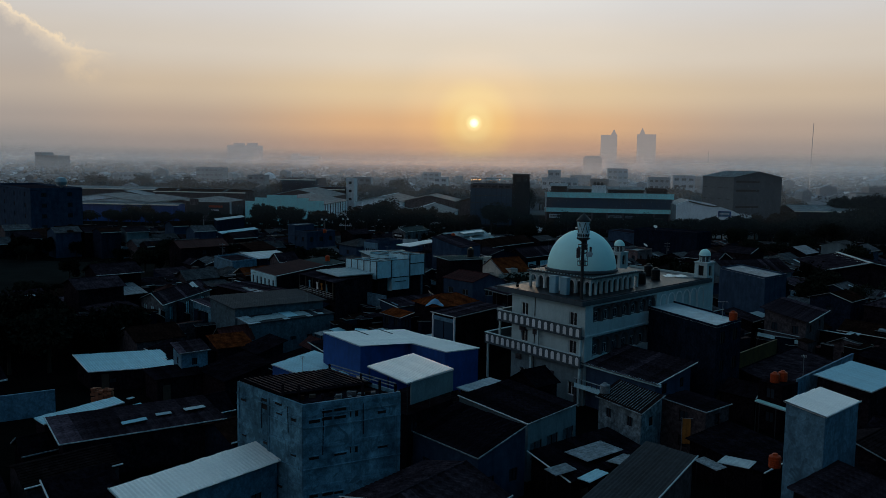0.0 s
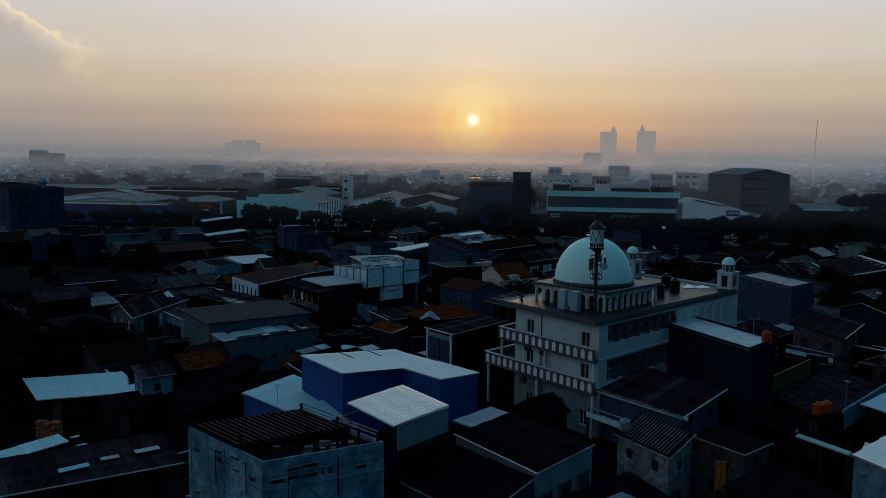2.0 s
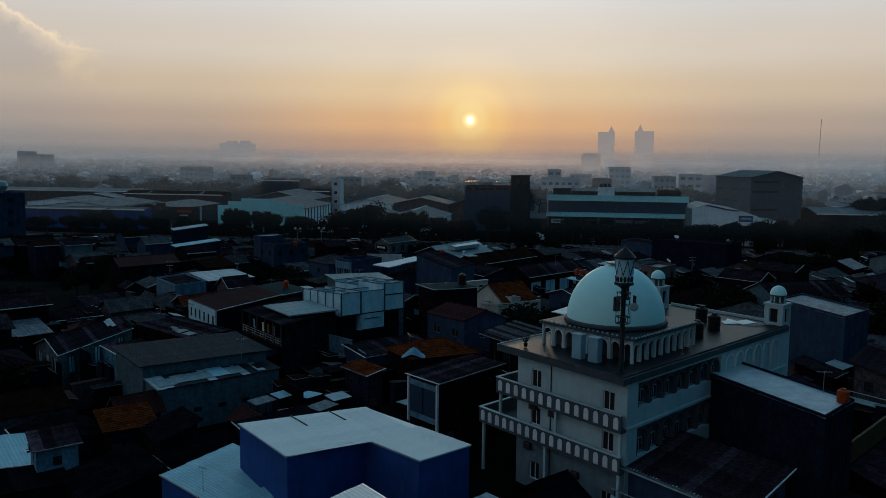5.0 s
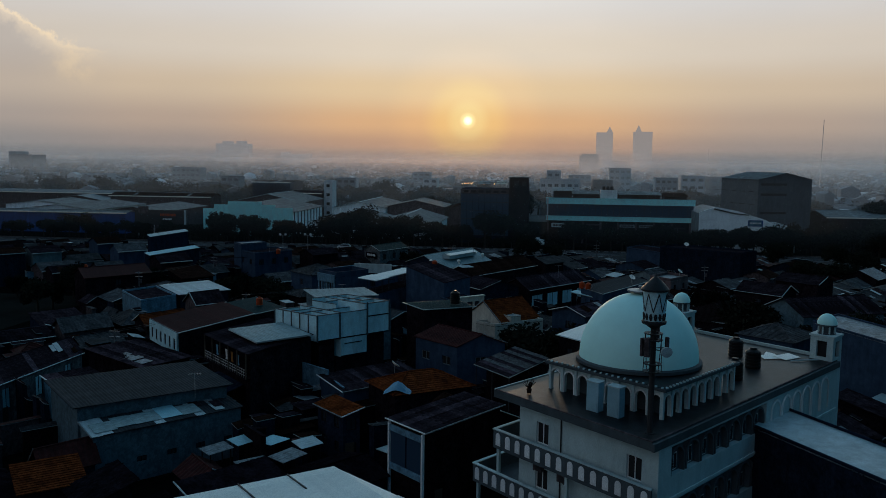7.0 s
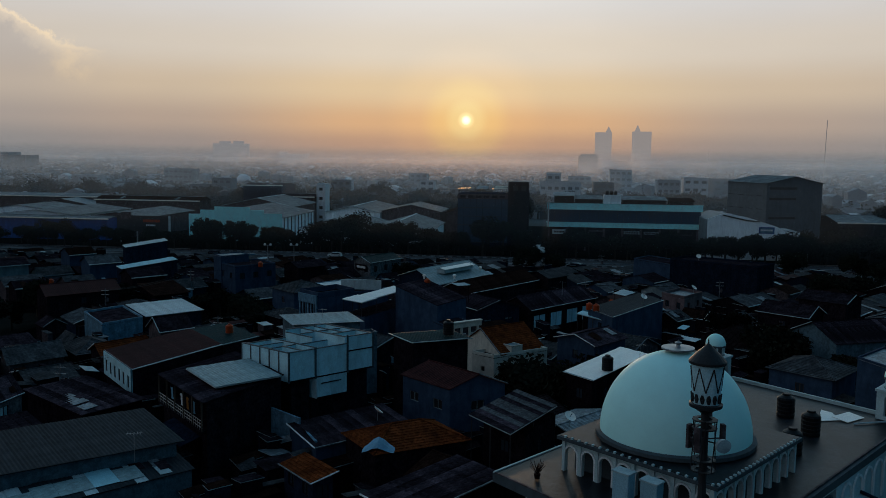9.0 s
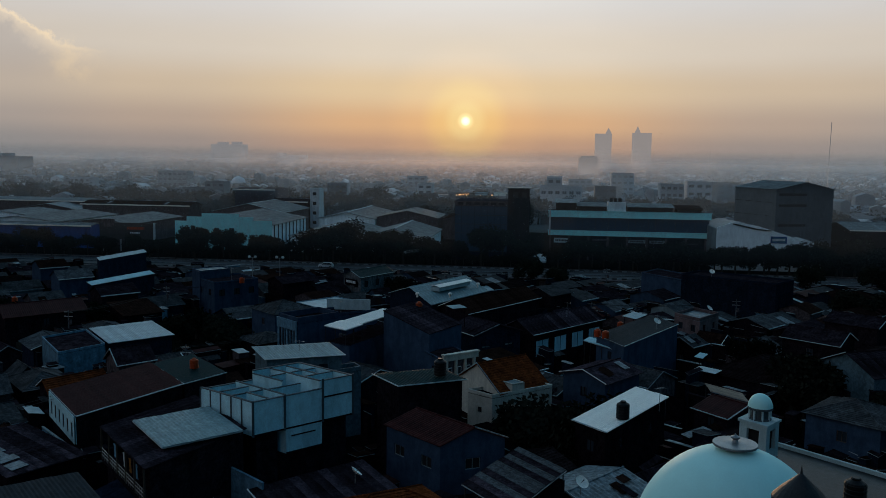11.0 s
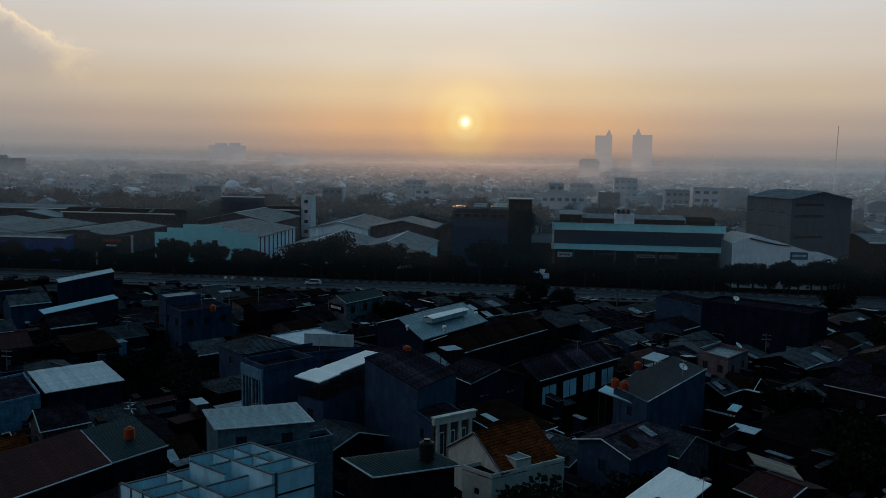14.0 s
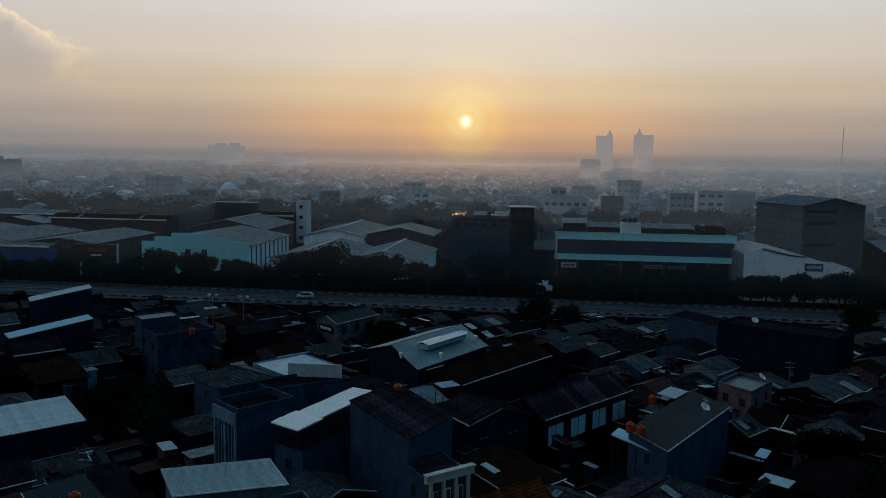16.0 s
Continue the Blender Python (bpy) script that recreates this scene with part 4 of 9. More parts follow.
        # slender columns below the outer edge
        for s in (0.02, 0.5, 0.98):
            bm = bmesh.new()
            lo = GZ if zb == Z2 else Z2 + 1.1
            slab(bm, w * ((lw + ext) * s - 0.12) + u * 0.2 + z(lo), w * 0.24, u * 0.24, UP * (zb - 0.28 - lo))
            part("column", bm, "mosque", ob)
    # drain pipe
    bm = bmesh.new()
    rod(bm, q + w * (lw2 * 0.66) + nw * 0.08 + z(0), q + w * (lw2 * 0.66) + nw * 0.08 + z(ZR), 0.05)
    part("drain_pipe", bm, "darksteel", ob)
    # roof slab
    bm = bmesh.new()
    slab(bm, -nu * 0.05 + z(ZR), U, W, UP * 0.55)
    slab(bm, nu * 0.16 - u * 0.1 + z(ZR), U + u * 0.2, -nu * 0.2, UP * 0.5)
    rf = part("roof_slab", bm, "mosque_dark", ob)
    bm = bmesh.new()
    slab(bm, u * 0.16 + w * 0.16 + z(ZR + 0.553), U - u * 0.3, W - w * 0.3, UP * 0.03)
    part("roof_deck", bm, "deck", ob, "stained concrete roof deck with puddles")
    bm = bmesh.new()
    slab(bm, -nu * 0.05 + z(ZR + 0.554), U, w * 0.12, UP * 0.07)
    slab(bm, w * 0.122 - nu * 0.05 + z(ZR + 0.556), W - w * 0.28, u * 0.12, UP * 0.07)
    part("roof_lip", bm, "grey", ob)
    bm = bmesh.new()
    slab(bm, W - w * 0.14 + z(ZR + 0.554), U, w * 0.14, UP * 0.09)
    slab(bm, U + w * 0.15 - u * 0.2 + z(ZR + 0.554), W - w * 0.3, u * 0.2, UP * 0.3)
    part("roof_edge", bm, "mosque", ob)
    top = ZR + 0.57
    # arcaded drum house
    DF = V3(8.95, 97.3) - F
    da, db = V3(0.6, 0.8), V3(-0.75, 0.6614)
    dl, dw = 10.4, 9.9
    nd, ne = V3(da.y, -da.x), V3(-db.y, db.x)
    dz = 13.63
    # solid dark core: its tone stands for the shade inside the arcade
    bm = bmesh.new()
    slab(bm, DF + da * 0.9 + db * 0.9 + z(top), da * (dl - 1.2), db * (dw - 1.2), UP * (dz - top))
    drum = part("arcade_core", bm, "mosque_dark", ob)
    def spandrel_mesh(a, n, bay, h):
        """The pale wall of one bay with its arched opening cut out."""
        bm = bmesh.new()
        pts = [((bay - 0.86) / 2 + x, v) for x, v in arch_outline(0.86, 1.5)]
        pts = [(0.0, 0.0)] + pts + [(bay, 0.0)]
        for (x0, v0), (x1, v1) in zip(pts, pts[1:]):
            if x1 - x0 > 1e-4:
                quad(bm, a * x0 + UP * v0, a * x1 + UP * v1, a * x1 + UP * h, a * x0 + UP * h)
            quad(bm, a * x0 + UP * v0, a * x1 + UP * v1, a * x1 + UP * v1 - n * 0.2, a * x0 + UP * v0 - n * 0.2)
        me = bpy.data.meshes.new("arcade_bay")
        bm.to_mesh(me)
        bm.free()
        me.materials.append(M["mosque"])
        return me

    am1 = arch_trim_mesh("drum_arch", da, nd, 0.86, 1.5, "white", 0.1, 0.08)
    am2 = arch_trim_mesh("drum_arch", db, ne, 0.86, 1.5, "white", 0.1, 0.08)
    ka, kb = 9, 8
    sp1, sp2 = spandrel_mesh(da, nd, dl / ka, dz - top), spandrel_mesh(db, ne, dw / kb, dz - top)
    bm_a, bm_b = bmesh.new(), bmesh.new()
    slab(bm_a, V3(0, 0, 0), da * 0.2, -nd * 0.26, UP * (dz - top))
    slab(bm_b, V3(0, 0, 0), db * 0.2, -ne * 0.26, UP * (dz - top))
    pa, pb = bpy.data.meshes.new("pillar"), bpy.data.meshes.new("pillar")
    for b_, me in ((bm_a, pa), (bm_b, pb)):
        b_.to_mesh(me)
        b_.free()
        me.materials.append(M["mosque"])
    for i in range(ka):
        s = dl * i / ka
        share("drum_arch", am1, drum, DF + da * (s + (dl / ka - 1.06) / 2) - nd * 0.1 + z(top))
        share("arcade_bay", sp1, drum, DF + da * s - nd * 0.1 + z(top))
        share("pillar", pa, drum, DF + da * (s - 0.13 + 0.02) + z(top) + nd * 0.02)
    for i in range(kb):
        s = dw * i / kb
        share("drum_arch", am2, drum, DF + db * (s + (dw / kb - 1.06) / 2) - ne * 0.1 + z(top))
        share("arcade_bay", sp2, drum, DF + db * s - ne * 0.1 + z(top))
        if i:
            share("pillar", pb, drum, DF + db * (s - 0.13) + z(top) + ne * 0.02)
    share("pillar", pb, drum, DF + db * (dw - 0.2) + z(top) + ne * 0.02)
    share("pillar", pa, drum, DF + da * (dl - 0.2) + z(top) + nd * 0.02)
    bm = bmesh.new()
    slab(bm, DF - (da + db) * 0.25 + z(dz), da * (dl + 0.5), db * (dw + 0.5), UP * 0.2)
    cor = part("drum_cornice", bm, "mosque_dark", ob)
    bm = bmesh.new()
    slab(bm, DF - (da + db) * 0.12 + z(dz + 0.203), da * (dl + 0.24), db * (dw + 0.24), UP * 0.03)
    part("drum_deck", bm, "deck", ob)
    for a, b, k in ((da, db, 22), (db, da, 20)):
        bm = bmesh.new()
        slab(bm, V3(0, 0, 0), a * 0.12, b * 0.16, UP * 0.1)
        me = bpy.data.meshes.new("dentil")
        bm.to_mesh(me)
        bm.free()
        me.materials.append(M["mosque"])
        for i in range(k):
            share("dentil", me, cor, DF + a * (10.0 * i / k) - b * 0.24 + z(dz + 0.208))
    # dome
    C = V3(8.0, 104.5) - F
    r, hgt = 4.3, 4.75
    bm = bmesh.new()
    lathe(bm, [(r + 0.25, 0), (r + 0.25, 0.22), (r + 0.02, 0.3)], C + z(dz + 0.31), 48)
    part("dome_ring", bm, "mosque_dark", ob)
    bm = bmesh.new()
    prof = [(r * math.cos(a), 0.3 + hgt * math.sin(a)) for a in [math.pi / 2 * i / 20 for i in range(20)]] + [(0, 0.3 + hgt)]
    lathe(bm, prof, C + z(dz + 0.3), 56)
    for f in bm.faces:
        f.smooth = True
    part("dome", bm, "dome", ob, "smooth pale blue-white dome")
    bm = bmesh.new()
    lathe(bm, [(0.62, 0.22), (0.95, 0.3), (0.95, 0.4), (0.5, 0.42), (0.14, 0.46), (0.1, 0.55), (0.2, 0.62), (0.2, 0.68), (0.05, 0.75), (0, 0.85)], C + z(dz + hgt + 0.42), 20)
    part("finial", bm, "steel", ob)

    # minarets
    def minaret(c, half, zt, zb):
        bm = bmesh.new()
        p = c - u * half - w * half
        holes = [(half * 0.55, half * 1.45, zt - 1.75 - zb, zt - 0.35 - zb)]
        holed_wall(bm, p + z(zb), u, 2 * half, zt - zb, holes, nu, 0.25)
        holed_wall(bm, p + z(zb), w, 2 * half, zt - zb, holes, nw, 0.25)
        quad(bm, p + u * 2 * half + z(zb), p + (u + w) * 2 * half + z(zb), p + (u + w) * 2 * half + z(zt), p + u * 2 * half + z(zt))
        quad(bm, p + w * 2 * half + z(zb), p + (u + w) * 2 * half + z(zb), p + (u + w) * 2 * half + z(zt), p + w * 2 * half + z(zt))
        slab(bm, p - (u + w) * 0.1 + z(zt), u * (2 * half + 0.2), w * (2 * half + 0.2), UP * 0.16)
        mn = part("minaret", bm, "mosque", ob)
        # box behind the openings, near black in place of the shade inside
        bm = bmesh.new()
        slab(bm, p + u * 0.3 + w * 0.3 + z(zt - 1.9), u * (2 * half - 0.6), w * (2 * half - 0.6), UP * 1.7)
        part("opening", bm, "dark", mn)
        bm = bmesh.new()
        k = half * 0.74
        lathe(bm, [(k, 0.16), (k, 0.24), (k * 0.72, 0.25), (k * 0.72, 0.85), (k * 1.1, 0.86), (k * 1.1, 0.98), (k, 1.0)], c + z(zt), 20)
        part("lantern_core", bm, "mosque_dark", mn)
        for i in range(8):
            bm = bmesh.new()
            a = 2 * math.pi * i / 8
            rod(bm, c + V3(k * 0.92 * math.cos(a), k * 0.92 * math.sin(a)) + z(zt + 0.16), c + V3(k * 0.92 * math.cos(a), k * 0.92 * math.sin(a)) + z(zt + 0.9), 0.07, 6)
            part("lantern_column", bm, "mosque", mn)
        bm = bmesh.new()
        lathe(bm, [(k * 1.08 * math.cos(a), 1.0 + k * 1.2 * math.sin(a)) for a in [math.pi / 2 * i / 9 for i in range(9)]] + [(0, 1.0 + k * 1.2), ], c + z(zt), 24)
        for f in bm.faces:
            f.smooth = True
        part("small_dome", bm, "dome", mn)

    minaret(V3(25.35, 117.6) - F, 1.02, 13.75, GZ)
    minaret(V3(14.2, 124.9) - F, 1.0, 14.1, GZ)
    return ob


mosque()


def cell_tower():
    ob = thing("antenna_mast", (7.75, 94.45, 11.72), "dark steel antenna mast with a patterned drum and cone top", "mast")
    bm = bmesh.new()
    rod(bm, V3(0, 0, 0), V3(0, 0, 7.4), 0.17, 10)
    lathe(bm, [(0.34, 0), (0.34, 0.05), (0, 0.05)], n=12)
    part("pole", bm, "darksteel", ob)
    bm = bmesh.new()
    lathe(bm, [(0.15, 6.6), (0.45, 6.85), (0.66, 6.95), (0.68, 7.1), (0.6, 7.15)], n=24)
    part("collar", bm, "darksteel", ob)
    bm = bmesh.new()
    lathe(bm, [(0.54, 7.12), (0.66, 9.0), (0, 9.0)], n=28)
    dr = part("drum", bm, "boxwhite", ob, "pale drum with dark zigzag bands")
    bm = bmesh.new()
    k = 7
    for i in range(k):
        a0, a1, a2 = (2 * math.pi * (i + v) / k for v in (0, 0.5, 1))
        pt = lambda a, zz: V3((0.095 + 0.0638 * zz) * math.cos(a), (0.095 + 0.0638 * zz) * math.sin(a), zz)
        rod(bm, pt(a0, 7.72), pt(a1, 8.85), 0.03, 5)
        rod(bm, pt(a1, 8.85), pt(a2, 7.72), 0.03, 5)
        for s in (0.25, 0.75):
            a = a0 + s * (a2 - a0)
            rod(bm, pt(a - 0.1, 7.4), pt(a, 7.6), 0.05, 5)
            rod(bm, pt(a, 7.6), pt(a + 0.1, 7.4), 0.05, 5)
            rod(bm, pt(a - 0.1, 7.4), pt(a, 7.2), 0.05, 5)
            rod(bm, pt(a, 7.2), pt(a + 0.1, 7.4), 0.05, 5)
    part("zigzag_band", bm, "darksteel", dr)
    bm = bmesh.new()
    lathe(bm, [(0.6, 8.95), (0.76, 8.98), (0.76, 9.1), (0.5, 9.42), (0.18, 9.75), (0.04, 9.9), (0, 10.2)], n=24)
    part("cone_roof", bm, "darksteel", ob)
    for a, zz in ((0.3, 4.9), (2.2, 4.7), (4.2, 5.0), (1.2, 5.6)):
        bm = bmesh.new()
        d = V3(math.cos(a), math.sin(a))
        rod(bm, V3(0, 0, zz + 0.5), d * 0.75 + UP * (zz + 0.5), 0.035)
        slab(bm, d * 0.75 + V3(-d.y, d.x) * -0.13 + UP * zz, V3(-d.y, d.x) * 0.26, d * 0.14, UP * 1.15)
        part("panel_antenna", bm, "grey", ob)
    for zz in (3.9, 4.4, 5.9, 6.3):
        bm = bmesh.new()
        lathe(bm, [(0.3, zz), (0.52, zz), (0.52, zz + 0.05), (0.3, zz + 0.05), (0.3, zz)], n=10)
        part("ring_frame", bm, "darksteel", ob)
    for i in range(6):
        bm = bmesh.new()
        a = i * 1.05
        rod(bm, V3(0.5 * math.cos(a), 0.5 * math.sin(a), 3.9), V3(0.5 * math.cos(a + 0.5), 0.5 * math.sin(a + 0.5), 6.35), 0.025, 5)
        part("brace", bm, "darksteel", ob)
    bm = bmesh.new()
    rod(bm, V3(0.1, 0, 5.3), V3(0.55, -0.35, 5.3), 0.035)
    part("bracket", bm, "darksteel", ob)
    bm = bmesh.new()
    lathe(bm, [(0, 0), (0.3, 0.05), (0.32, 0.25), (0, 0.27)], n=16)
    ob.scale = (1.12, 1.12, 1.0)
    d = part("drum_antenna", bm, "zinc", ob)
    d.location, d.rotation_euler = V3(0.6, -0.4, 5.3), (radians(90), 0, radians(20))


cell_tower()

# ---- the houses, street by street ----
M["midroof"] = material("mid_grey_sheet", (0.07425, 0.07875, 0.08438), (0.0315, 0.03488, 0.03938), scale=2.0, rough=0.8, stain=(0.01125, 0.01238, 0.0135), spots=0.7, vary=0.4, spec=0.02, mottle=0.45)
M["ribroof"] = material("blue_grey_ribbed_sheet", (0.02295, 0.03315, 0.0408), (0.01084, 0.01657, 0.02167), rough=0.7, stain=(0.0051, 0.007013, 0.008925), spots=0.5, spec=0.05)
H = house
block = H((-13.6, 55.8), (-7.2, 60.6), (-20.7, 61.3), 9.1, "block", "flat", "shade_sheet", parapet=0.3, storeys=3, wu=0, wv=0, name="apartment_block",
          label="unfinished grey block building with weathered walls and a railed roof", category="building", wframe="concrete")
H((-22.3, 47.2), (-16.2, 57.6), (-24.6, 48.9), 4.4, "bluewall", "shed_u", "zincwhite", rise=0.5, storeys=1, wu=3, wv=1, label="low blue house under a long pale corrugated roof")
H((-49.5, 88.9), (-40.9, 93.4), (-54.4, 94.1), 1.9, "dgrey", "shed_u", "zincblue", rise=0.5, storeys=1, wu=2, wv=1, win=(0.8, 0.6), label="low shed with a broad pale sheet roof", name="shed", category="shed")
# royal blue hall: two wings
def royal_hall():
    """An L-shaped hall: one flat white sheet roof over royal blue walls."""
    o = V3(-15.5, 82.5)
    fall = lambda p: 13.93 - 0.0848 * p[0] - 0.0892 * p[1] - GZ
    c = [V3(p[0] - o.x, p[1] - o.y, fall(p)) for p in ((-15.5, 82.5), (-11.5, 89.6), (-6.8, 85.9), (-3.7, 92.2), (-13.9, 100.3), (-21.4, 89.1))]
    ob = thing("hall", (o.x, o.y, GZ), "royal blue hall with one flat white sheet roof", "hall")
    FOOT.append((V3(-12.5, 91.5), 9.0))
    bm = bmesh.new()
    mid = sum(c, V3(0, 0, 0)) / 6
    foot, head = [bm.verts.new(V3(*p.lerp(mid, 0.015).xy)) for p in c], [bm.verts.new(p.lerp(mid, 0.015) - UP * 0.1) for p in c]
    for i in range(6):
        bm.faces.new((foot[i], foot[(i + 1) % 6], head[(i + 1) % 6], head[i]))
    part("wall", bm, "royal", ob)
    bm = bmesh.new()
    extrude(bm, [p - UP * 0.09 for p in c], UP * 0.06)
    rf = part("roof", bm, "zincwhite", ob)
    # sheets run from the near edges to the far ones
    for p, q, dd in ((c[5], c[0], c[4] - c[5]), (c[1], c[2], c[3] - c[2])):
        a = q - p
        n = max(1, round(a.length / 0.95))
        me = sheet_mesh(a.normalized(), dd, a.length / n + 0.02, 4, "zincwhite", 0.05)
        for i in range(n):
            share("roof_sheet", me, rf, p + a * (i / n) + UP * (0.006 + 0.012 * (i % 2)))
    for p, q in ((c[5], c[0]), (c[0], c[1]), (c[1], c[2]), (c[2], c[3])):
        bm = bmesh.new()
        rod(bm, p - UP * 0.02, q - UP * 0.02, 0.05, 5)
        part("eaves_trim", bm, "zinc", ob)
    for a, b, k in ((c[4], c[5], 0.32), (c[4], c[5], 0.62)):
        bm = bmesh.new()
        p = a.lerp(b, k) + UP * 0.08
        rod(bm, p, p + (c[0] - c[5]) * 0.35, 0.06, 4)
        part("roof_seam", bm, "darksteel", ob)


royal_hall()
H((-20.0, 82.2), (-17.3, 89.6), (-26.3, 86.3), 3.9, "royal", "shed_u", "zincblue", rise=0.5, storeys=1, wu=0, wv=3, over=0.12, label="low blue annex under a wide pale blue sheet roof", name="annex", category="annex")
H((-16.7, 80.4), (-13.8, 85.9), (-19.9, 82.2), 3.8, "royal", "shed_u", "zincblue", rise=0.45, storeys=1, wu=1, wv=0, over=0.1, label="narrow blue annex under a ribbed pale blue roof", name="annex", category="annex")
H((-7.7, 66.7), (-4.4, 72.4), (-12.1, 70.8), 5.6, "dgrey", "none", "zincold", storeys=2, wu=3, wv=2, label="dark house under a raised white canopy roof")
H((2.6, 68.8), (6.9, 75.6), (-4.2, 76.0), 4.7, "plaster", "shed_u", "shade_sheet", rise=0.15, over=0.15, glint_chance=1.0, storeys=1, wu=3, wv=0, win=(1.9, 1.5), pane="concrete", label="low house with a dark ribbed roof and pale wall panels")
H((-1.1, 61.6), (2.45, 65.9), (-7.5, 67.6), 3.95, "slate", "shed_v", "shade_sheet", over=0.1, glint_chance=1.0, rise=1.45, storeys=1, wu=2, wv=2, label="dark low house with a near-black sheet roof and blue gable")
H((-3.0, 47.5), (1.5, 55.5), (-9.8, 53.5), 3.6, "dgrey", "gable_u", "zincold", rise=1.2, storeys=1, wu=2, wv=2, label="dark low house with a dark sheet gable roof")
H((6.2, 62.0), (13.0, 69.6), (3.0, 67.4), 2.5, "dgrey", "shed_u", "shade_sheet", rise=0.2, storeys=1, wu=0, wv=0, glint_chance=0.3, label="low dark shed with loose pale sheets on its roof", name="shed", category="shed")
H((12.75, 74.3), (15.0, 77.7), (9.2, 79.3), 4.55, "hutwall", "shed_v", "tiledark", rise=0.75, over=0.3, glint_chance=1.0, style="tile", storeys=2, wu=1, wv=2, win=(0.8, 0.9), label="small two-storey hut with a ribbed dark tile roof", name="hut", category="hut", wframe="dgrey")
H((15.4, 86.0), (20.0, 92.6), (8.0, 94.2), 4.5, "slate", "shed_v", "zincold", rise=0.7, storeys=2, wu=2, wv=0, over=0.6, label="two-storey house with a long balcony and dark roof")
H((22.6, 92.6), (26.3, 97.6), (16.0, 105.0), 9.4, "navy", "flat", "zinc", parapet=0.18, storeys=3, wu=2, wv=0, win=(1.2, 1.4), label="tall dark house beside the mosque with a pale sheet roof", pane="dark")
H((30.3, 89.2), (40.7, 103.6), (26.8, 100.0), 3.0, "dgrey", "flat", "zincold", parapet=0.1, storeys=1, wu=0, wv=0, label="dark house with a sunken flat roof and yellow end wall")
H((23.8, 58.6), (27.6, 63.2), (21.8, 61.2), 9.6, "bluewall", "shed_u", "zincwhite", rise=0.25, storeys=3, wu=0, wv=0, over=0.15, label="narrow pale blue tower house with a white lid roof", door=False)
H((36.8, 86.3), (42.8, 93.4), (33.1, 91.1), 4.5, "dgrey", "shed_u", "zincblue", rise=0.3, storeys=1, wu=0, wv=0, label="low house under a pale blue sheet roof")
H((0.1, 80.6), (2.9, 85.0), (-5.0, 84.6), 3.0, "dgrey", "shed_u", "zinc", rise=0.25, storeys=1, wu=0, wv=0, odd="zincold", label="low house under a worn pale sheet roof")
H((-58.6, 240.6), (-55.4, 246.6), (-63.0, 245.2), 4.6, "pink", "shed_u", "rust", rise=0.3, storeys=1, wu=1, wv=1, label="small faded pink house with a rusty roof")
H((31.5, 54.5), (38.0, 64.0), (28.3, 58.5), 7.2, "bluewall", "flat", "zinc", parapet=0.5, storeys=2, wu=3, wv=2, label="pale blue house with deep window frames")
H((9.6, 49.5), (15.3, 61.6), (6.6, 52.0), 4.7, "grey", "shed_v", "ribroof", rise=0.4, storeys=1, wu=0, wv=1, label="narrow house under a long dark translucent sheet roof", glint_chance=1.0)
H((39.3, 117.6), (44.6, 127.2), (35.0, 122.7), 6.0, "grey", "shed_u", "zincold", rise=0.8, storeys=2, wu=2, wv=2, over=0.7, label="two-storey house with a railed balcony under dark eaves")
H((37.6, 134.2), (42.3, 139.8), (33.0, 146.5), 9.6, "slate", "flat", "zincdull", parapet=0.2, storeys=3, wu=0, wv=0, label="long dark blue building with a pale sheet roof", name="building", category="building")
# left of the way
H((-40.5, 111.7), (-30.2, 121.2), (-46.6, 117.5), 5.9, "bluegrey", "shed_u", "ribroof", rise=0.5, storeys=2, wu=0, wv=0, over=0.5, label="long weathered building under a dark patched sheet roof", name="building", category="building")
H((-37.2, 108.5), (-28.0, 119.2), (-40.0, 111.3), 4.3, "bluegrey", "shed_u", "ribroof", rise=0.25, storeys=1, wu=5, wv=1, odd="zinc", over=0.2, win=(0.9, 0.5), patches=5, label="low concrete terrace with patched sheet roofing", name="annex", category="annex")
# near-black wall: the shade under its eaves is put into the colour
H((-44.1, 141.0), (-37.6, 150.0), (-51.6, 149.0), 6.45, "dgrey", "shed_v", "brownroof", rise=1.0, storeys=2, wu=0, wv=0, over=0.15, label="white-fronted house with a red-brown sheet roof")
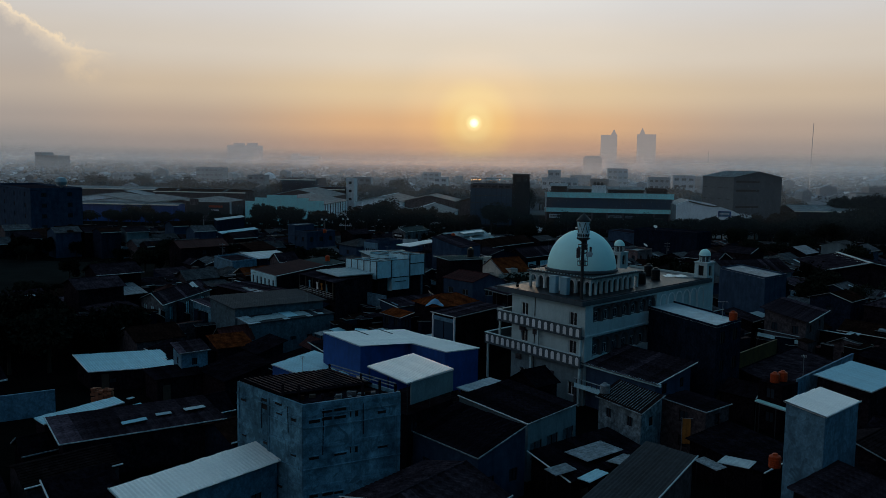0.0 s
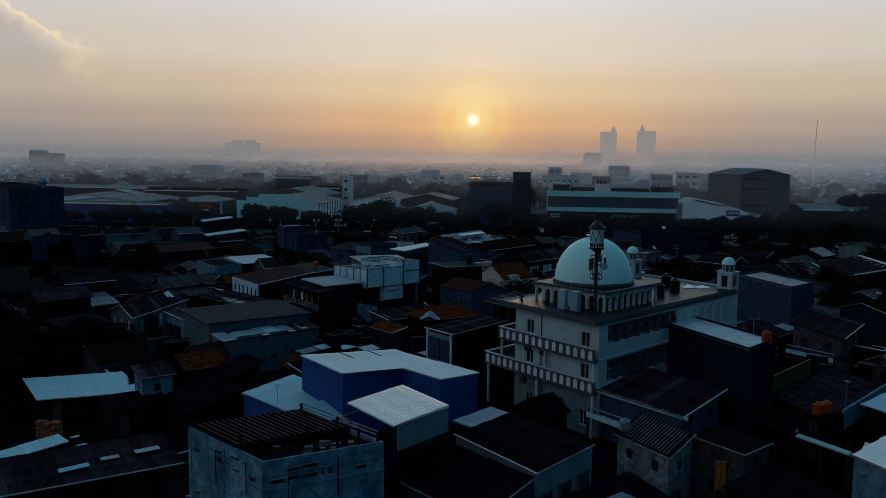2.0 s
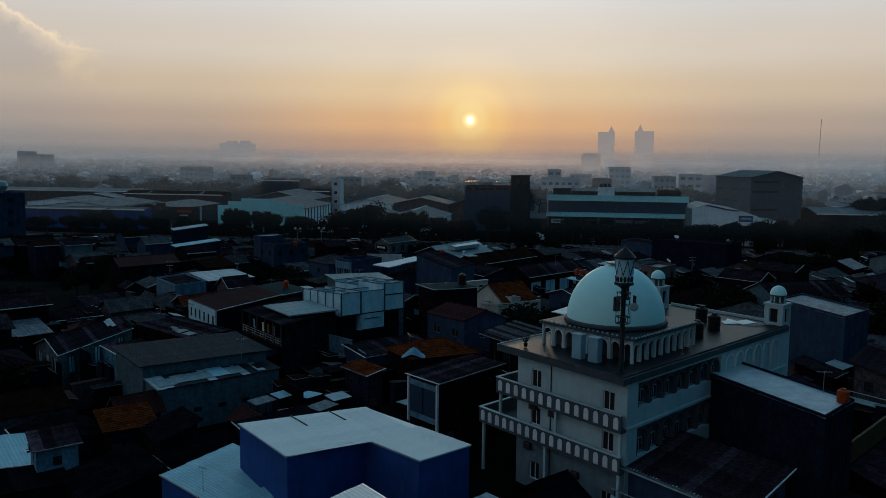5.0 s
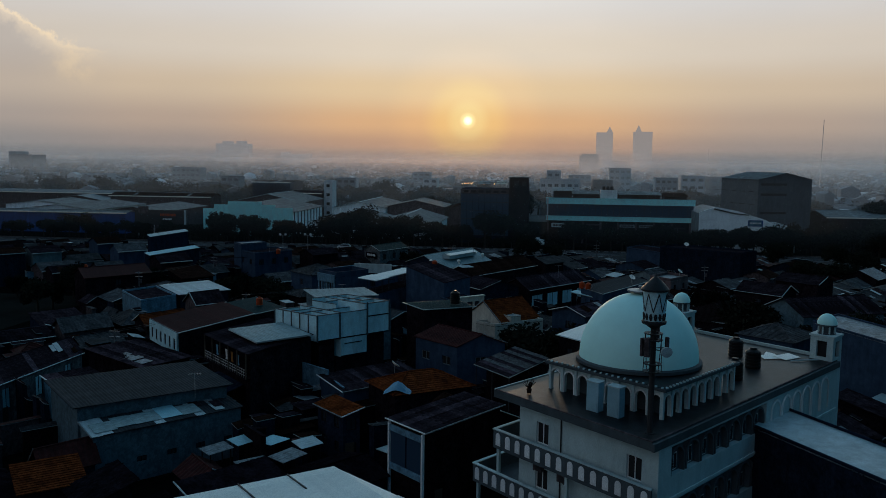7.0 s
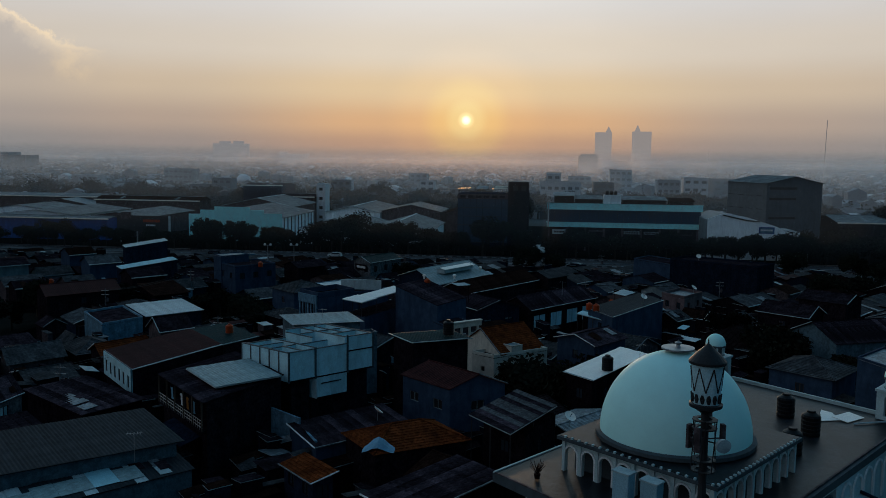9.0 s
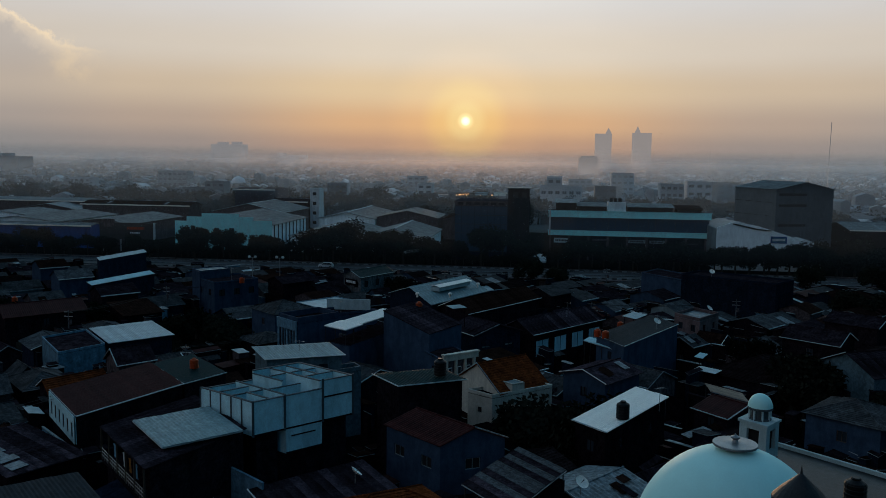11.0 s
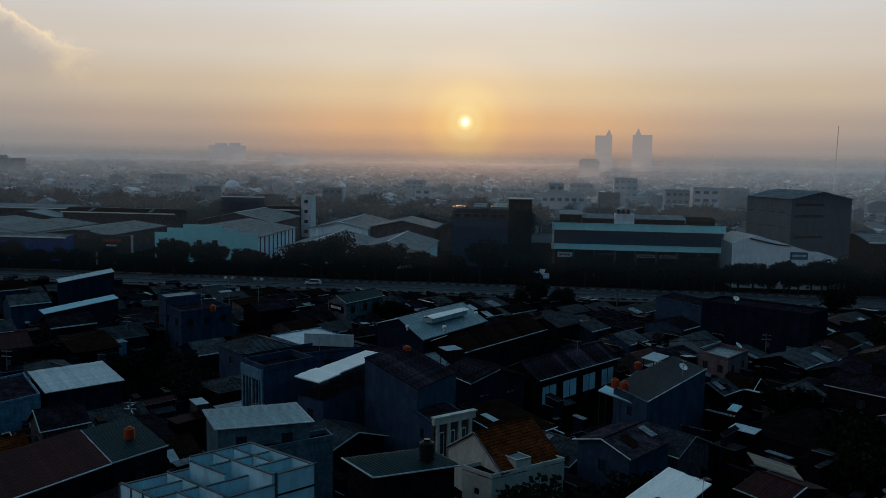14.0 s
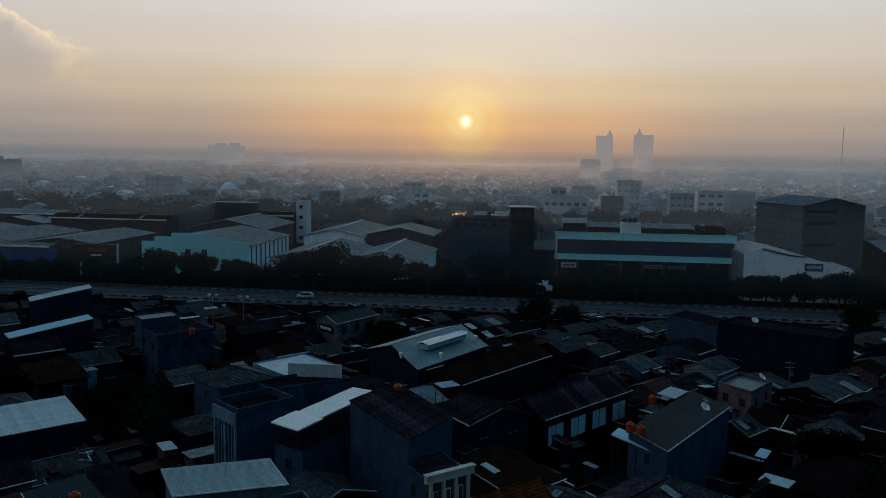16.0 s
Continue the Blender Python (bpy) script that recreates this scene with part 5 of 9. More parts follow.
def terrace_house():
    """A dark house whose top floor is open towards the street, under a dark sheet roof on posts."""
    F, R, L = V3(-29.5, 126.0), V3(-25.4, 134.7), V3(-37.5, 134.4)
    ob = thing("terrace_house", (F.x, F.y, GZ), "dark house with an open railed top floor under a sheet roof", "house")
    FOOT.append((F + (R - F + L - F) / 2, 8.0))
    U, W = R - F, L - F
    u, w = U.normalized(), W.normalized()
    nu, nw = V3(u.y, -u.x), V3(-w.y, w.x)
    lo, hi = 5.2 - GZ, 8.05 - GZ
    bm = bmesh.new()
    holed_wall(bm, V3(0, 0, 0), w, W.length, lo, [(1.2, 3.0, 2.6, 4.6), (4.6, 6.4, 2.6, 4.6), (8.0, 9.6, 2.6, 4.6)], nw, 0.3)
    quad(bm, V3(0, 0, 0), U, U + UP * hi, UP * hi)
    quad(bm, U, U + W, U + W + UP * hi, U + UP * hi)
    quad(bm, W, U + W, U + W + UP * hi, W + UP * lo)
    part("wall", bm, "dgrey", ob)
    bm = bmesh.new()
    slab(bm, UP * (lo - 0.15) + nw * 0.5, U - nw * 0.5, W, UP * 0.18)
    part("floor_deck", bm, "dgrey", ob)
    roof_plane(ob, UP * hi - w * 0.3 - u * 0.6, W + w * 0.6, U + u * 0.9 + UP * 0.3, "zincold", "sheet", True, "roof")
    for i in range(6):
        bm = bmesh.new()
        slab(bm, W * (i / 5) + nw * 0.35 + UP * lo, w * 0.14, nw * 0.14, UP * (hi - lo - 0.1))
        part("post", bm, "wood", ob)
    for z in (0.35, 0.65, 0.95):
        bm = bmesh.new()
        rod(bm, nw * 0.42 + UP * (lo + z), W + nw * 0.42 + UP * (lo + z), 0.03, 5)
        part("rail", bm, "steel", ob)
    for i in range(24):
        bm = bmesh.new()
        rod(bm, W * ((i + 0.5) / 24) + nw * 0.42 + UP * lo, W * ((i + 0.5) / 24) + nw * 0.42 + UP * (lo + 0.95), 0.018, 4)
        part("baluster", bm, "steel", ob)
    bm = bmesh.new()
    slab(bm, W * 0.12 + nw * 0.1 + UP * (lo - 0.9), W * 0.6, nw * 1.9 - UP * 0.6, UP * 0.05)
    part("awning", bm, "navy", ob, "faded blue awning")
    for k, m in ((0.2, "tarp"), (0.34, "cloth_orange"), (0.47, "white"), (0.7, "tarp")):
        bm = bmesh.new()
        g = [[bm.verts.new(W * k + w * (i * 0.16) + nw * (0.2 + 0.05 * math.sin(i * 2.1 + j)) + UP * (hi - 0.7 - j * 0.28)) for i in range(5)] for j in range(5)]
        for j in range(4):
            for i in range(4):
                bm.faces.new((g[j][i], g[j][i + 1], g[j + 1][i + 1], g[j + 1][i]))
        part("laundry", bm, m, ob)


M["cloth_orange"] = material("faded_orange_cloth", (0.30, 0.13, 0.03), (0.2, 0.08, 0.02), rough=0.9)
terrace_house()
H((-17.6, 118.3), (-16.2, 119.2), (-21.0, 121.7), 4.2, "navy", "shed_v", "tile", rise=0.5, storeys=2, wu=1, wv=2, label="small blue house with an orange tile roof", style="tile")
H((-8.15, 107.4), (-2.6, 114.6), (-11.6, 110.6), 6.6, "dgrey", "shed_v", "zincold", rise=0.4, storeys=2, wu=0, wv=0, label="dark narrow house with a glazed pale front frame")
H((-1.0, 125.6), (1.6, 131.4), (-4.8, 128.8), 6.6, "dgrey", "flat", "shade_sheet", parapet=0.1, storeys=2, wu=1, wv=1, label="dark house below a wide shed roof")
H((-8.7, 136.2), (-3.4, 139.0), (-14.2, 141.0), 7.3, "slate", "gable_v", "brownroof", rise=1.2, storeys=2, wu=1, wv=2, win=(1.4, 1.0), over=0.2, pane="dark", wframe="plaster", label="slate blue gabled house with a dull red roof")
H((-19.3, 125.5), (-12.0, 133.2), (-23.2, 130.4), 4.4, "slate", "shed_u", "zincold", rise=0.3, storeys=1, wu=0, wv=0, over=0.25, glint_chance=1.0, label="low slate-walled house with a broad dark sheet roof")
H((40.2, 174.5), (54.0, 180.5), (36.6, 183.0), 5.4, "bluegrey", "gable_u", "zincold", rise=2.0, storeys=1, wu=3, wv=1, win=(1.8, 0.9), pane="dark", label="pale blue walled house under a broad dark roof")
H((-5.6, 156.9), (0.9, 162.4), (-8.4, 158.9), 5.6, "cream", "flat", "dgrey", parapet=0.35, storeys=2, wu=3, wv=1, win=(0.55, 0.6), label="cream house with a flat pale roof edge")
H((-4.75, 157.75), (0.35, 163.1), (-10.2, 163.8), 5.9, "cream", "gable_u", "tile", rise=2.5, over=0.2, storeys=2, wu=0, wv=0, style="tile", label="cream house with a steep orange tile roof")
H((-13.8, 145.3), (-8.1, 148.6), (-16.4, 147.6), 9.7, "dgrey", "shed_u", "greenroof", rise=0.3, storeys=3, wu=0, wv=0, label="tall dark house with a teal sheet roof")
H((-30.6, 156.4), (-23.0, 160.0), (-33.4, 160.6), 8.9, "bluegrey", "shed_u", "zincteal", rise=0.25, storeys=3, wu=2, wv=0, label="grey house with a pale flat sheet roof")
H((-26.5, 155.8), (-20.9, 160.6), (-27.6, 157.5), 7.1, "bluegrey", "flat", "shade_sheet", parapet=0.45, storeys=2, wu=0, wv=0, label="lower blue-grey wing behind a bare parapet", name="annex", category="annex", door=False)
H((-33.1, 176.7), (-28.8, 182.2), (-36.8, 180.0), 8.9, "slate", "flat", "zincold", parapet=0.8, storeys=2, wu=0, wv=3, win=(0.55, 2.2), label="slate blue house with a pale front of tall slit windows", wframe="white")
H((-36.1, 196.7), (-27.6, 204.0), (-40.3, 200.3), 5.9, "slate", "flat", "zincold", parapet=0.35, storeys=2, wu=1, wv=0, label="slate blue house with a flat roof")
H((-61.6, 218.3), (-55.6, 225.6), (-67.6, 224.4), 7.4, "slate", "flat", "zincold", parapet=0.25, storeys=2, wu=3, wv=2, win=(1.2, 1.2), label="slate blue flat-roofed house with dark square windows", pane="dark")
H((-66.4, 222.9), (-62.2, 227.8), (-69.4, 226.4), 8.9, "slate", "flat", "zincdull", parapet=0.15, storeys=2, wu=0, wv=0, label="small upper house with a light roof slab")
H((-60.5, 177.8), (-54.6, 184.5), (-67.4, 185.2), 4.9, "navy", "shed_u", "zinc", rise=0.3, storeys=2, wu=0, wv=0, label="dark house with a broad white sheet roof")
H((-84.4, 215.6), (-80.5, 233.0), (-86.3, 217.3), 6.7, "navy", "shed_u", "zincblue", rise=0.3, storeys=2, wu=0, wv=0, over=0.15, label="long dark house with a pale blue strip roof")
H((-94.7, 237.1), (-92.5, 254.0), (-96.4, 239.2), 8.6, "navy", "shed_u", "zinc", rise=0.3, storeys=2, wu=0, wv=0, over=0.15, label="dark blue house with a pale strip roof")
H((-14.5, 171.6), (-11.2, 179.4), (-21.5, 177.5), 9.2, "slate", "shed_u", "zincold", rise=1.7, over=0.1, storeys=3, wu=0, wv=0, label="tall slate blue house with a sloping dark roof")
H((-12.2, 167.2), (-8.9, 170.6), (-15.2, 172.0), 6.9, "slate", "flat", "zincold", parapet=0.15, storeys=2, wu=0, wv=1, label="slate blue house behind a pale columned front")
H((-19.3, 209.8), (-11.0, 226.5), (-28.6, 221.0), 6.4, "navy", "gable_u", "zincteal", rise=2.0, storeys=1, wu=4, wv=3, name="workshop", category="workshop", label="workshop with a broad pale sheet roof and a raised ridge")
H((-1.6, 193.4), (9.6, 208.2), (-6.6, 198.6), 5.2, "dgrey", "gable_u", "zincold", rise=1.7, storeys=1, wu=4, wv=0, win=(3.3, 2.5), pane="boxwhite", wframe="dgrey", label="long house with pale painted wall panels and dark gable roof")
H((-10.0, 187.1), (-3.6, 192.5), (-14.6, 192.9), 6.0, "navy", "gable_v", "zincold", rise=1.2, storeys=2, wu=2, wv=0, win=(1.5, 0.35), pane="zincdull", label="broad dark house with a low hipped roof")
H((28.0, 244.5), (32.4, 251.7), (21.0, 254.9), 7.0, "slate", "flat", "zincold", parapet=0.2, storeys=2, wu=0, wv=0, label="plain slate blue house with a flat roof")
H((-36.7, 204.9), (-31.2, 212.3), (-43.8, 211.3), 5.6, "bluewall", "flat", "zinc", parapet=0.12, storeys=2, wu=0, wv=2, label="small pale blue house with a light flat roof")
H((10.3, 178.4), (19.7, 195.2), (7.1, 184.1), 7.1, "slate", "shed_u", "ribroof", rise=0.2, storeys=2, wu=0, wv=1, over=0.15, glint_chance=1.0, label="dark blue house with a long flat ribbed roof")
H((5.5, 142.9), (12.2, 153.4), (2.9, 145.8), 7.0, "dgrey", "shed_v", "zincwhite", rise=0.5, storeys=2, wu=2, wv=1, over=0.3, label="pale blue house with a bright white sheet roof")
H((25.0, 206.8), (29.2, 213.0), (21.7, 211.4), 5.6, "pink", "flat", "zincdull", parapet=0.5, storeys=2, wu=2, wv=2, label="faded pink house with a flat roof and a dish")
H((42.7, 229.5), (47.5, 235.5), (27.2, 240.5), 8.7, "navy", "flat", "zincold", parapet=0.35, storeys=3, wu=0, wv=0, name="building", category="building", label="broad dark blank-walled building")
H((-12.5, 204.6), (-1.0, 223.5), (-18.0, 211.0), 5.9, "dgrey", "gable_u", "rust", rise=1.6, storeys=1, wu=3, wv=2, label="dark house with a long rusty brown roof")
H((-38.0, 238.2), (-33.0, 248.6), (-42.6, 242.4), 6.5, "concrete", "gable_u", "greenroof", rise=1.0, storeys=2, wu=3, wv=2, win=(1.3, 1.3), pane="dark", label="house with an upper veranda and dark roof")
H((-63.8, 170.3), (-60.6, 176.5), (-71.5, 178.9), 4.9, "bluewall", "flat", "zincold", parapet=0.3, storeys=1, wu=0, wv=0, label="low pale walled house with a dark roof")
H((-37.8, 151.0), (-34.9, 155.2), (-45.0, 158.6), 7.2, "dgrey", "shed_v", "greenroof", rise=0.25, storeys=2, wu=1, wv=0, over=0.12, label="house with a teal green sheet roof")



def veranda_sign():
    ob = thing("sign_board", (-38.15, 238.05, 4.6), "dark sign board with a row of white lettering bars", "sign")
    a = V3(-4.6, 4.2).normalized()
    n = V3(-a.y, a.x)
    bm = bmesh.new()
    slab(bm, a * 1.0 + n * 0.12, a * 4.2, n * 0.08, UP * 1.3)
    part("board", bm, "dgrey", ob)
    bars(ob, a * 1.3 + n * 0.2 + UP * 0.45, a, n, 3.6, 0.5, "white", 1, 8)
    for k in (1.2, 4.8):
        bm = bmesh.new()
        slab(bm, a * k - n * 0.12, a * 0.12, n * 0.25, UP * 1.2)
        part("bracket", bm, "darksteel", ob)


def frame_lines(F, R, L, levels, k, mat, parent, base=GZ):
    """Exposed concrete beams and columns, a little proud of the near walls."""
    F, R, L = V3(*F), V3(*R), V3(*L)
    for a in (R - F, L - F):
        d = a.normalized()
        n = V3(d.y, -d.x) if a is not None and (R - F - a).length < 1e-6 else V3(-d.y, d.x)
        for z in levels:
            bm = bmesh.new()
            slab(bm, n * 0.003 + UP * (z - base), a, n * 0.05, UP * 0.28)
            part("beam", bm, mat, parent)
        for i in range(k + 1):
            bm = bmesh.new()
            slab(bm, a * (i / k) - d * (0.3 * i / k) + n * 0.005, d * 0.3, n * 0.055, UP * (levels[-1] - base))
            part("column", bm, mat, parent)


frame_lines((-13.6, 55.8), (-7.2, 60.6), (-20.7, 61.3), (2.8, 5.9, 9.0), 2, "block", block)


def roof_rods(F, R, L, z0, z1, gap, mat, name, label):
    """Pale rods along a roof slope, for highlights on sheet ribs and for mortared tile seams."""
    F, R, L = V3(*F), V3(*R), V3(*L)
    ob = thing(name, (F.x, F.y, z0), label, "roof trim")
    U, W = R - F, L - F
    k = int(U.length / gap)
    for i in range(1, k):
        bm = bmesh.new()
        p = U * (i / k) + UP * 0.04
        rod(bm, p + W * 0.02, p + W * 0.98 + UP * (z1 - z0), 0.035, 4)
        part("seam", bm, mat, ob)


def block_front(F, R, L, parent):
    """Dark slabs for the shade in narrow slits, under thin hoods, running ledges and a sheet roof over the far part of
    the top floor.
    """
    F, R, L = V3(*F), V3(*R), V3(*L)
    r = random.Random(12)
    for a, fr in ((R - F, (0.06, 0.19, 0.31, 0.47, 0.76)), (L - F, (0.1, 0.3, 0.52, 0.86))):
        d = a.normalized()
        n = V3(d.y, -d.x) if fr[0] < 0.09 else V3(-d.y, d.x)
        for z, k in ((7.95, 1.0), (8.62, 0.45), (5.1, 0.8), (2.2, 0.5)):
            for f in fr:
                if r.random() > k:
                    continue
                w, hh = r.uniform(0.6, 1.0), r.choice((0.2, 0.24, 0.28, 0.5))
                p = a * f + UP * (z + r.uniform(-0.08, 0.08) - GZ) + n * 0.004
                # dark slab proud of the wall: the slit's inner shade as colour
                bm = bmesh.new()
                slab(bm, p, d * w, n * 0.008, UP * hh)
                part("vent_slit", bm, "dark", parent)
                bm = bmesh.new()
                slab(bm, p - d * 0.08 + UP * (hh + 0.01), d * (w + 0.16), n * 0.14, UP * 0.05)
                part("hood", bm, "block", parent)
        for z, t in ((8.42, 0.05), (7.55, 0.06), (4.4, 0.07)):
            bm = bmesh.new()
            slab(bm, UP * (z - GZ) + n * 0.06, a, n * t, UP * 0.07)
            part("ledge", bm, "block", parent)
        for i in (1, 3):
            bm = bmesh.new()
            rod(bm, a * (i / 5 + r.uniform(-0.01, 0.01)) + n * 0.09 + UP * r.uniform(5.5, 7.5), a * (i / 5) + n * 0.09 + UP * (8.9 - GZ), 0.035, 5)
            part("drain_pipe", bm, "dgrey", parent)
    U, W = R - F, L - F
    z = UP * (9.42 - GZ)
    roof_plane(parent, z + W * 0.36 + U * 0.01, U * 0.98, W * 0.63 + UP * 0.12, "shade_sheet", "sheet", True, "roof_sheeting")
    for f, g, h in ((0.03, 0.1, 1.25), (0.02, 0.32, 0.9), (0.62, 0.03, 0.9), (0.8, 0.03, 1.0), (0.97, 0.03, 0.55), (0.97, 0.5, 0.6), (0.97, 0.97, 0.6)):
        bm = bmesh.new()
        slab(bm, U * f + W * g + UP * (9.0 - GZ), U.normalized() * 0.14, W.normalized() * 0.14, UP * (h + 0.4))
        part("post", bm, "dgrey", parent)
    for f in (0.55, 0.3):
        bm = bmesh.new()
        rod(bm, U * 0.985 + W * 0.04 + UP * (9.42 + f - GZ), U * 0.985 + W * 0.98 + UP * (9.42 + f - GZ), 0.05, 5)
        part("rail", bm, "zincdull", parent)
    for _ in range(14):
        bm = bmesh.new()
        p = U * r.uniform(0.1, 0.85) + W * r.uniform(0.08, 0.3) + UP * (9.01 - GZ)
        slab(bm, p, V3(r.uniform(0.2, 0.7), r.uniform(-0.2, 0.2)), V3(r.uniform(-0.2, 0.1), r.uniform(0.2, 0.6)), UP * r.uniform(0.1, 0.45))
        part("clutter", bm, r.choice(("zincdull", "wood", "concrete", "dgrey", "rust")), parent)


block_front((-13.6, 55.8), (-7.2, 60.6), (-20.7, 61.3), block)
# the sky's highlights on the roof ribs, put in as pale rods
roof_rods((-16.3, 57.9), (-9.9, 62.7), (-20.6, 61.2), 9.5, 9.6, 0.42, "grey", "pale_roof_lines", "thin pale rods for the highlights on a dark sheet roof")


def patch_row(F, U, W, z, rise, n, seed, mats=("zinc", "zincblue", "zinc")):
    """Newer pale sheets laid side by side on an old roof, each a thing of its own."""
    r = random.Random(seed)
    F, U, W = V3(*F), V3(*U), V3(*W)
    s = 0.02
    while s < 0.95 and n > 0:
        a, b, t = r.uniform(0.11, 0.24), r.uniform(0.55, 0.78), r.uniform(0.04, 0.2)
        ob = thing("roofing_sheet", F + U * s + W * t + UP * (z + rise * t), "newer pale sheet patched onto an old roof", "roofing sheet", "patched roofing sheets")
        bm = bmesh.new()
        slab(bm, V3(0, 0, 0), U * a, W * b + UP * rise * b, UP * 0.03)
        part("sheet", bm, r.choice(mats), ob)
        s += a * r.choice((1.01, 1.01, 1.35))
        n -= 1


H((-56.1, 121.5), (-55.3, 138.0), (-62.3, 126.6), 4.2, "concrete", "gable_u", "zincold", rise=1.3, storeys=1, wu=3, wv=3, win=(1.3, 2.3), pane="boxwhite", wframe="dgrey", glint_chance=0.8, patches=3, label="broad low house with pale wall panels and a sagging dark roof")
H((-49.4, 124.2), (-46.6, 128.4), (-54.0, 128.0), 3.6, "block", "shed_u", "zincold", rise=0.3, storeys=1, wu=0, wv=0, glint_chance=1.0, label="low weathered lean-to between two dark houses")
H((-43.4, 129.6), (-40.2, 135.2), (-53.0, 135.6), 5.0, "dgrey", "shed_u", "zincold", rise=0.3, storeys=1, wu=0, wv=1, glint_chance=0.0, label="low dark house with pale new sheets along its roof edge")
patch_row((-43.6, 129.9), (-9.2, 5.7), (1.1, 2.2), 5.16, 0.12, 5, 7, ("zincdull", "zinc", "zincdull"))
patch_row((-37.2, 108.5), (9.2, 10.7), (-2.8, 2.8), 4.46, 0.25, 5, 4, ("zincteal", "zincblue", "zincteal"))

# round the cream house: its stair head, a near-black shed added to hide the lower wall, where all is black; a broad
# dark hipped roof beyond
H((-3.5, 158.72), (-2.2, 159.82), (-5.1, 160.3), 6.7, "cream", "flat", "plaster", parapet=0.06, storeys=2, wu=0, wv=0, door=False, name="rooftop_shed", category="shed", label="small cream rooftop shed with a pale flat roof")
H((-3.4, 149.6), (3.2, 157.2), (-8.8, 153.8), 2.3, "dgrey", "shed_u", "shade_sheet", rise=0.4, storeys=1, wu=1, wv=1, glint_chance=0.0, name="shed", category="shed", label="low near-black shed added before the dark foot of a house")
H((29.0, 175.6), (37.2, 184.4), (21.3, 182.6), 3.3, "dgrey", "hip", "tiledark", rise=2.3, storeys=1, wu=1, wv=1, style="tile", label="broad low house under a dark hipped tile roof")

# ---- things that stand out among the houses ----
M["greenpale"] = material("pale_green_sheet", (0.34, 0.60, 0.55), (0.24, 0.46, 0.42), rough=0.6, stain=(0.14, 0.22, 0.2))
M["tan"] = material("tan_sheet", (0.36, 0.26, 0.19), (0.26, 0.19, 0.14), rough=0.7, stain=(0.12, 0.09, 0.07))
M["seagreen0"] = material("pale_sea_green_wall", (0.46, 0.58, 0.60), (0.36, 0.46, 0.48), stain=(0.2, 0.25, 0.26))
def canopy(F, R, L, z, rmat="zincwhite", fall=0.3, posts=2.4, base=5.6, label="raised white corrugated canopy on thin posts", odd=None, name="canopy"):
    """A sheet roof on posts; z at the near corner, rising by fall towards L."""
    F, R, L = V3(*F), V3(*R), V3(*L)
    ob = thing(name, (F.x, F.y, base), label, "canopy")
    U, W = R - F, L - F
    u, w = U.normalized(), W.normalized()
    h = z - base
    roof_plane(ob, UP * h, U, W + UP * fall, rmat, "sheet", True, "roof", odd)
    for s, t in ((0.03, 0.03), (0.97, 0.03), (0.03, 0.97), (0.97, 0.97), (0.5, 0.03), (0.03, 0.5)):
        bm = bmesh.new()
        rod(bm, U * s + W * t, U * s + W * t + UP * (h + fall * t - 0.07), 0.05, 6)
        part("post", bm, "darksteel", ob)
    for a, b in ((UP * (h - 0.1), U + UP * (h - 0.1)), (UP * (h - 0.1), W + UP * (h + fall - 0.1))):
        bm = bmesh.new()
        rod(bm, a, b, 0.05, 6)
        part("beam", bm, "steel", ob)
    return ob


canopy((-7.7, 66.7), (-4.4, 72.4), (-12.1, 70.8), 8.45, base=5.62)
canopy((-29.6, 128.4), (-24.9, 133.4), (-34.9, 134.0), 8.62, "zincteal", 0.15, base=8.2, label="pale teal sheet canopy over a dark roof terrace")
canopy((-2.2, 122.9), (1.7, 131.6), (-6.0, 127.2), 7.45, "midroof", 0.15, base=-0.5, label="wide dark sheet roof with one pale strip on posts", odd="zincold")
canopy((-24.4, 177.4), (-20.8, 187.8), (-27.4, 178.3), 9.1, "zincwhite", 0.1, base=7.0, label="narrow white sheet canopy over a dark terrace")
canopy((22.9, 163.8), (22.9, 167.2), (19.2, 166.6), 4.6, "tan", 0.3, base=-0.5, label="worn tan sheet awning on posts")
canopy((10.0, 179.5), (11.0, 181.9), (5.4, 185.5), 6.3, "zincblue", 0.0, base=-0.5, label="pale sheet awning along a house front")
canopy((-25.6, 172.9), (-24.2, 177.0), (-28.9, 174.6), 9.1, "zincwhite", 0.15, base=7.0, label="long narrow white sheet canopy over a dark terrace")
house((-25.2, 173.2), (-20.2, 187.2), (-28.7, 175.3), 6.98, "slate", "none", "zincold", storeys=2, wu=0, wv=1, label="dark house with a pale blue upper wall", door=False)


def wall_strip(p, q, z0, z1, mat, label, name="wall_panel", thick=0.15, cap=None):
    p, q = V3(*p), V3(*q)
    ob = thing(name, (p.x, p.y, z0), label, "wall")
    d = (q - p)
    n = V3(-d.y, d.x).normalized()
    bm = bmesh.new()
    slab(bm, V3(0, 0, 0), d, n * thick, UP * (z1 - z0))
    part("panel", bm, mat, ob)
    bm = bmesh.new()
    slab(bm, -n * 0.04 + UP * (z1 - z0) - d.normalized() * 0.03, d * 1.004, n * (thick + 0.08), UP * 0.08)
    part("coping", bm, cap or mat, ob)
    return ob


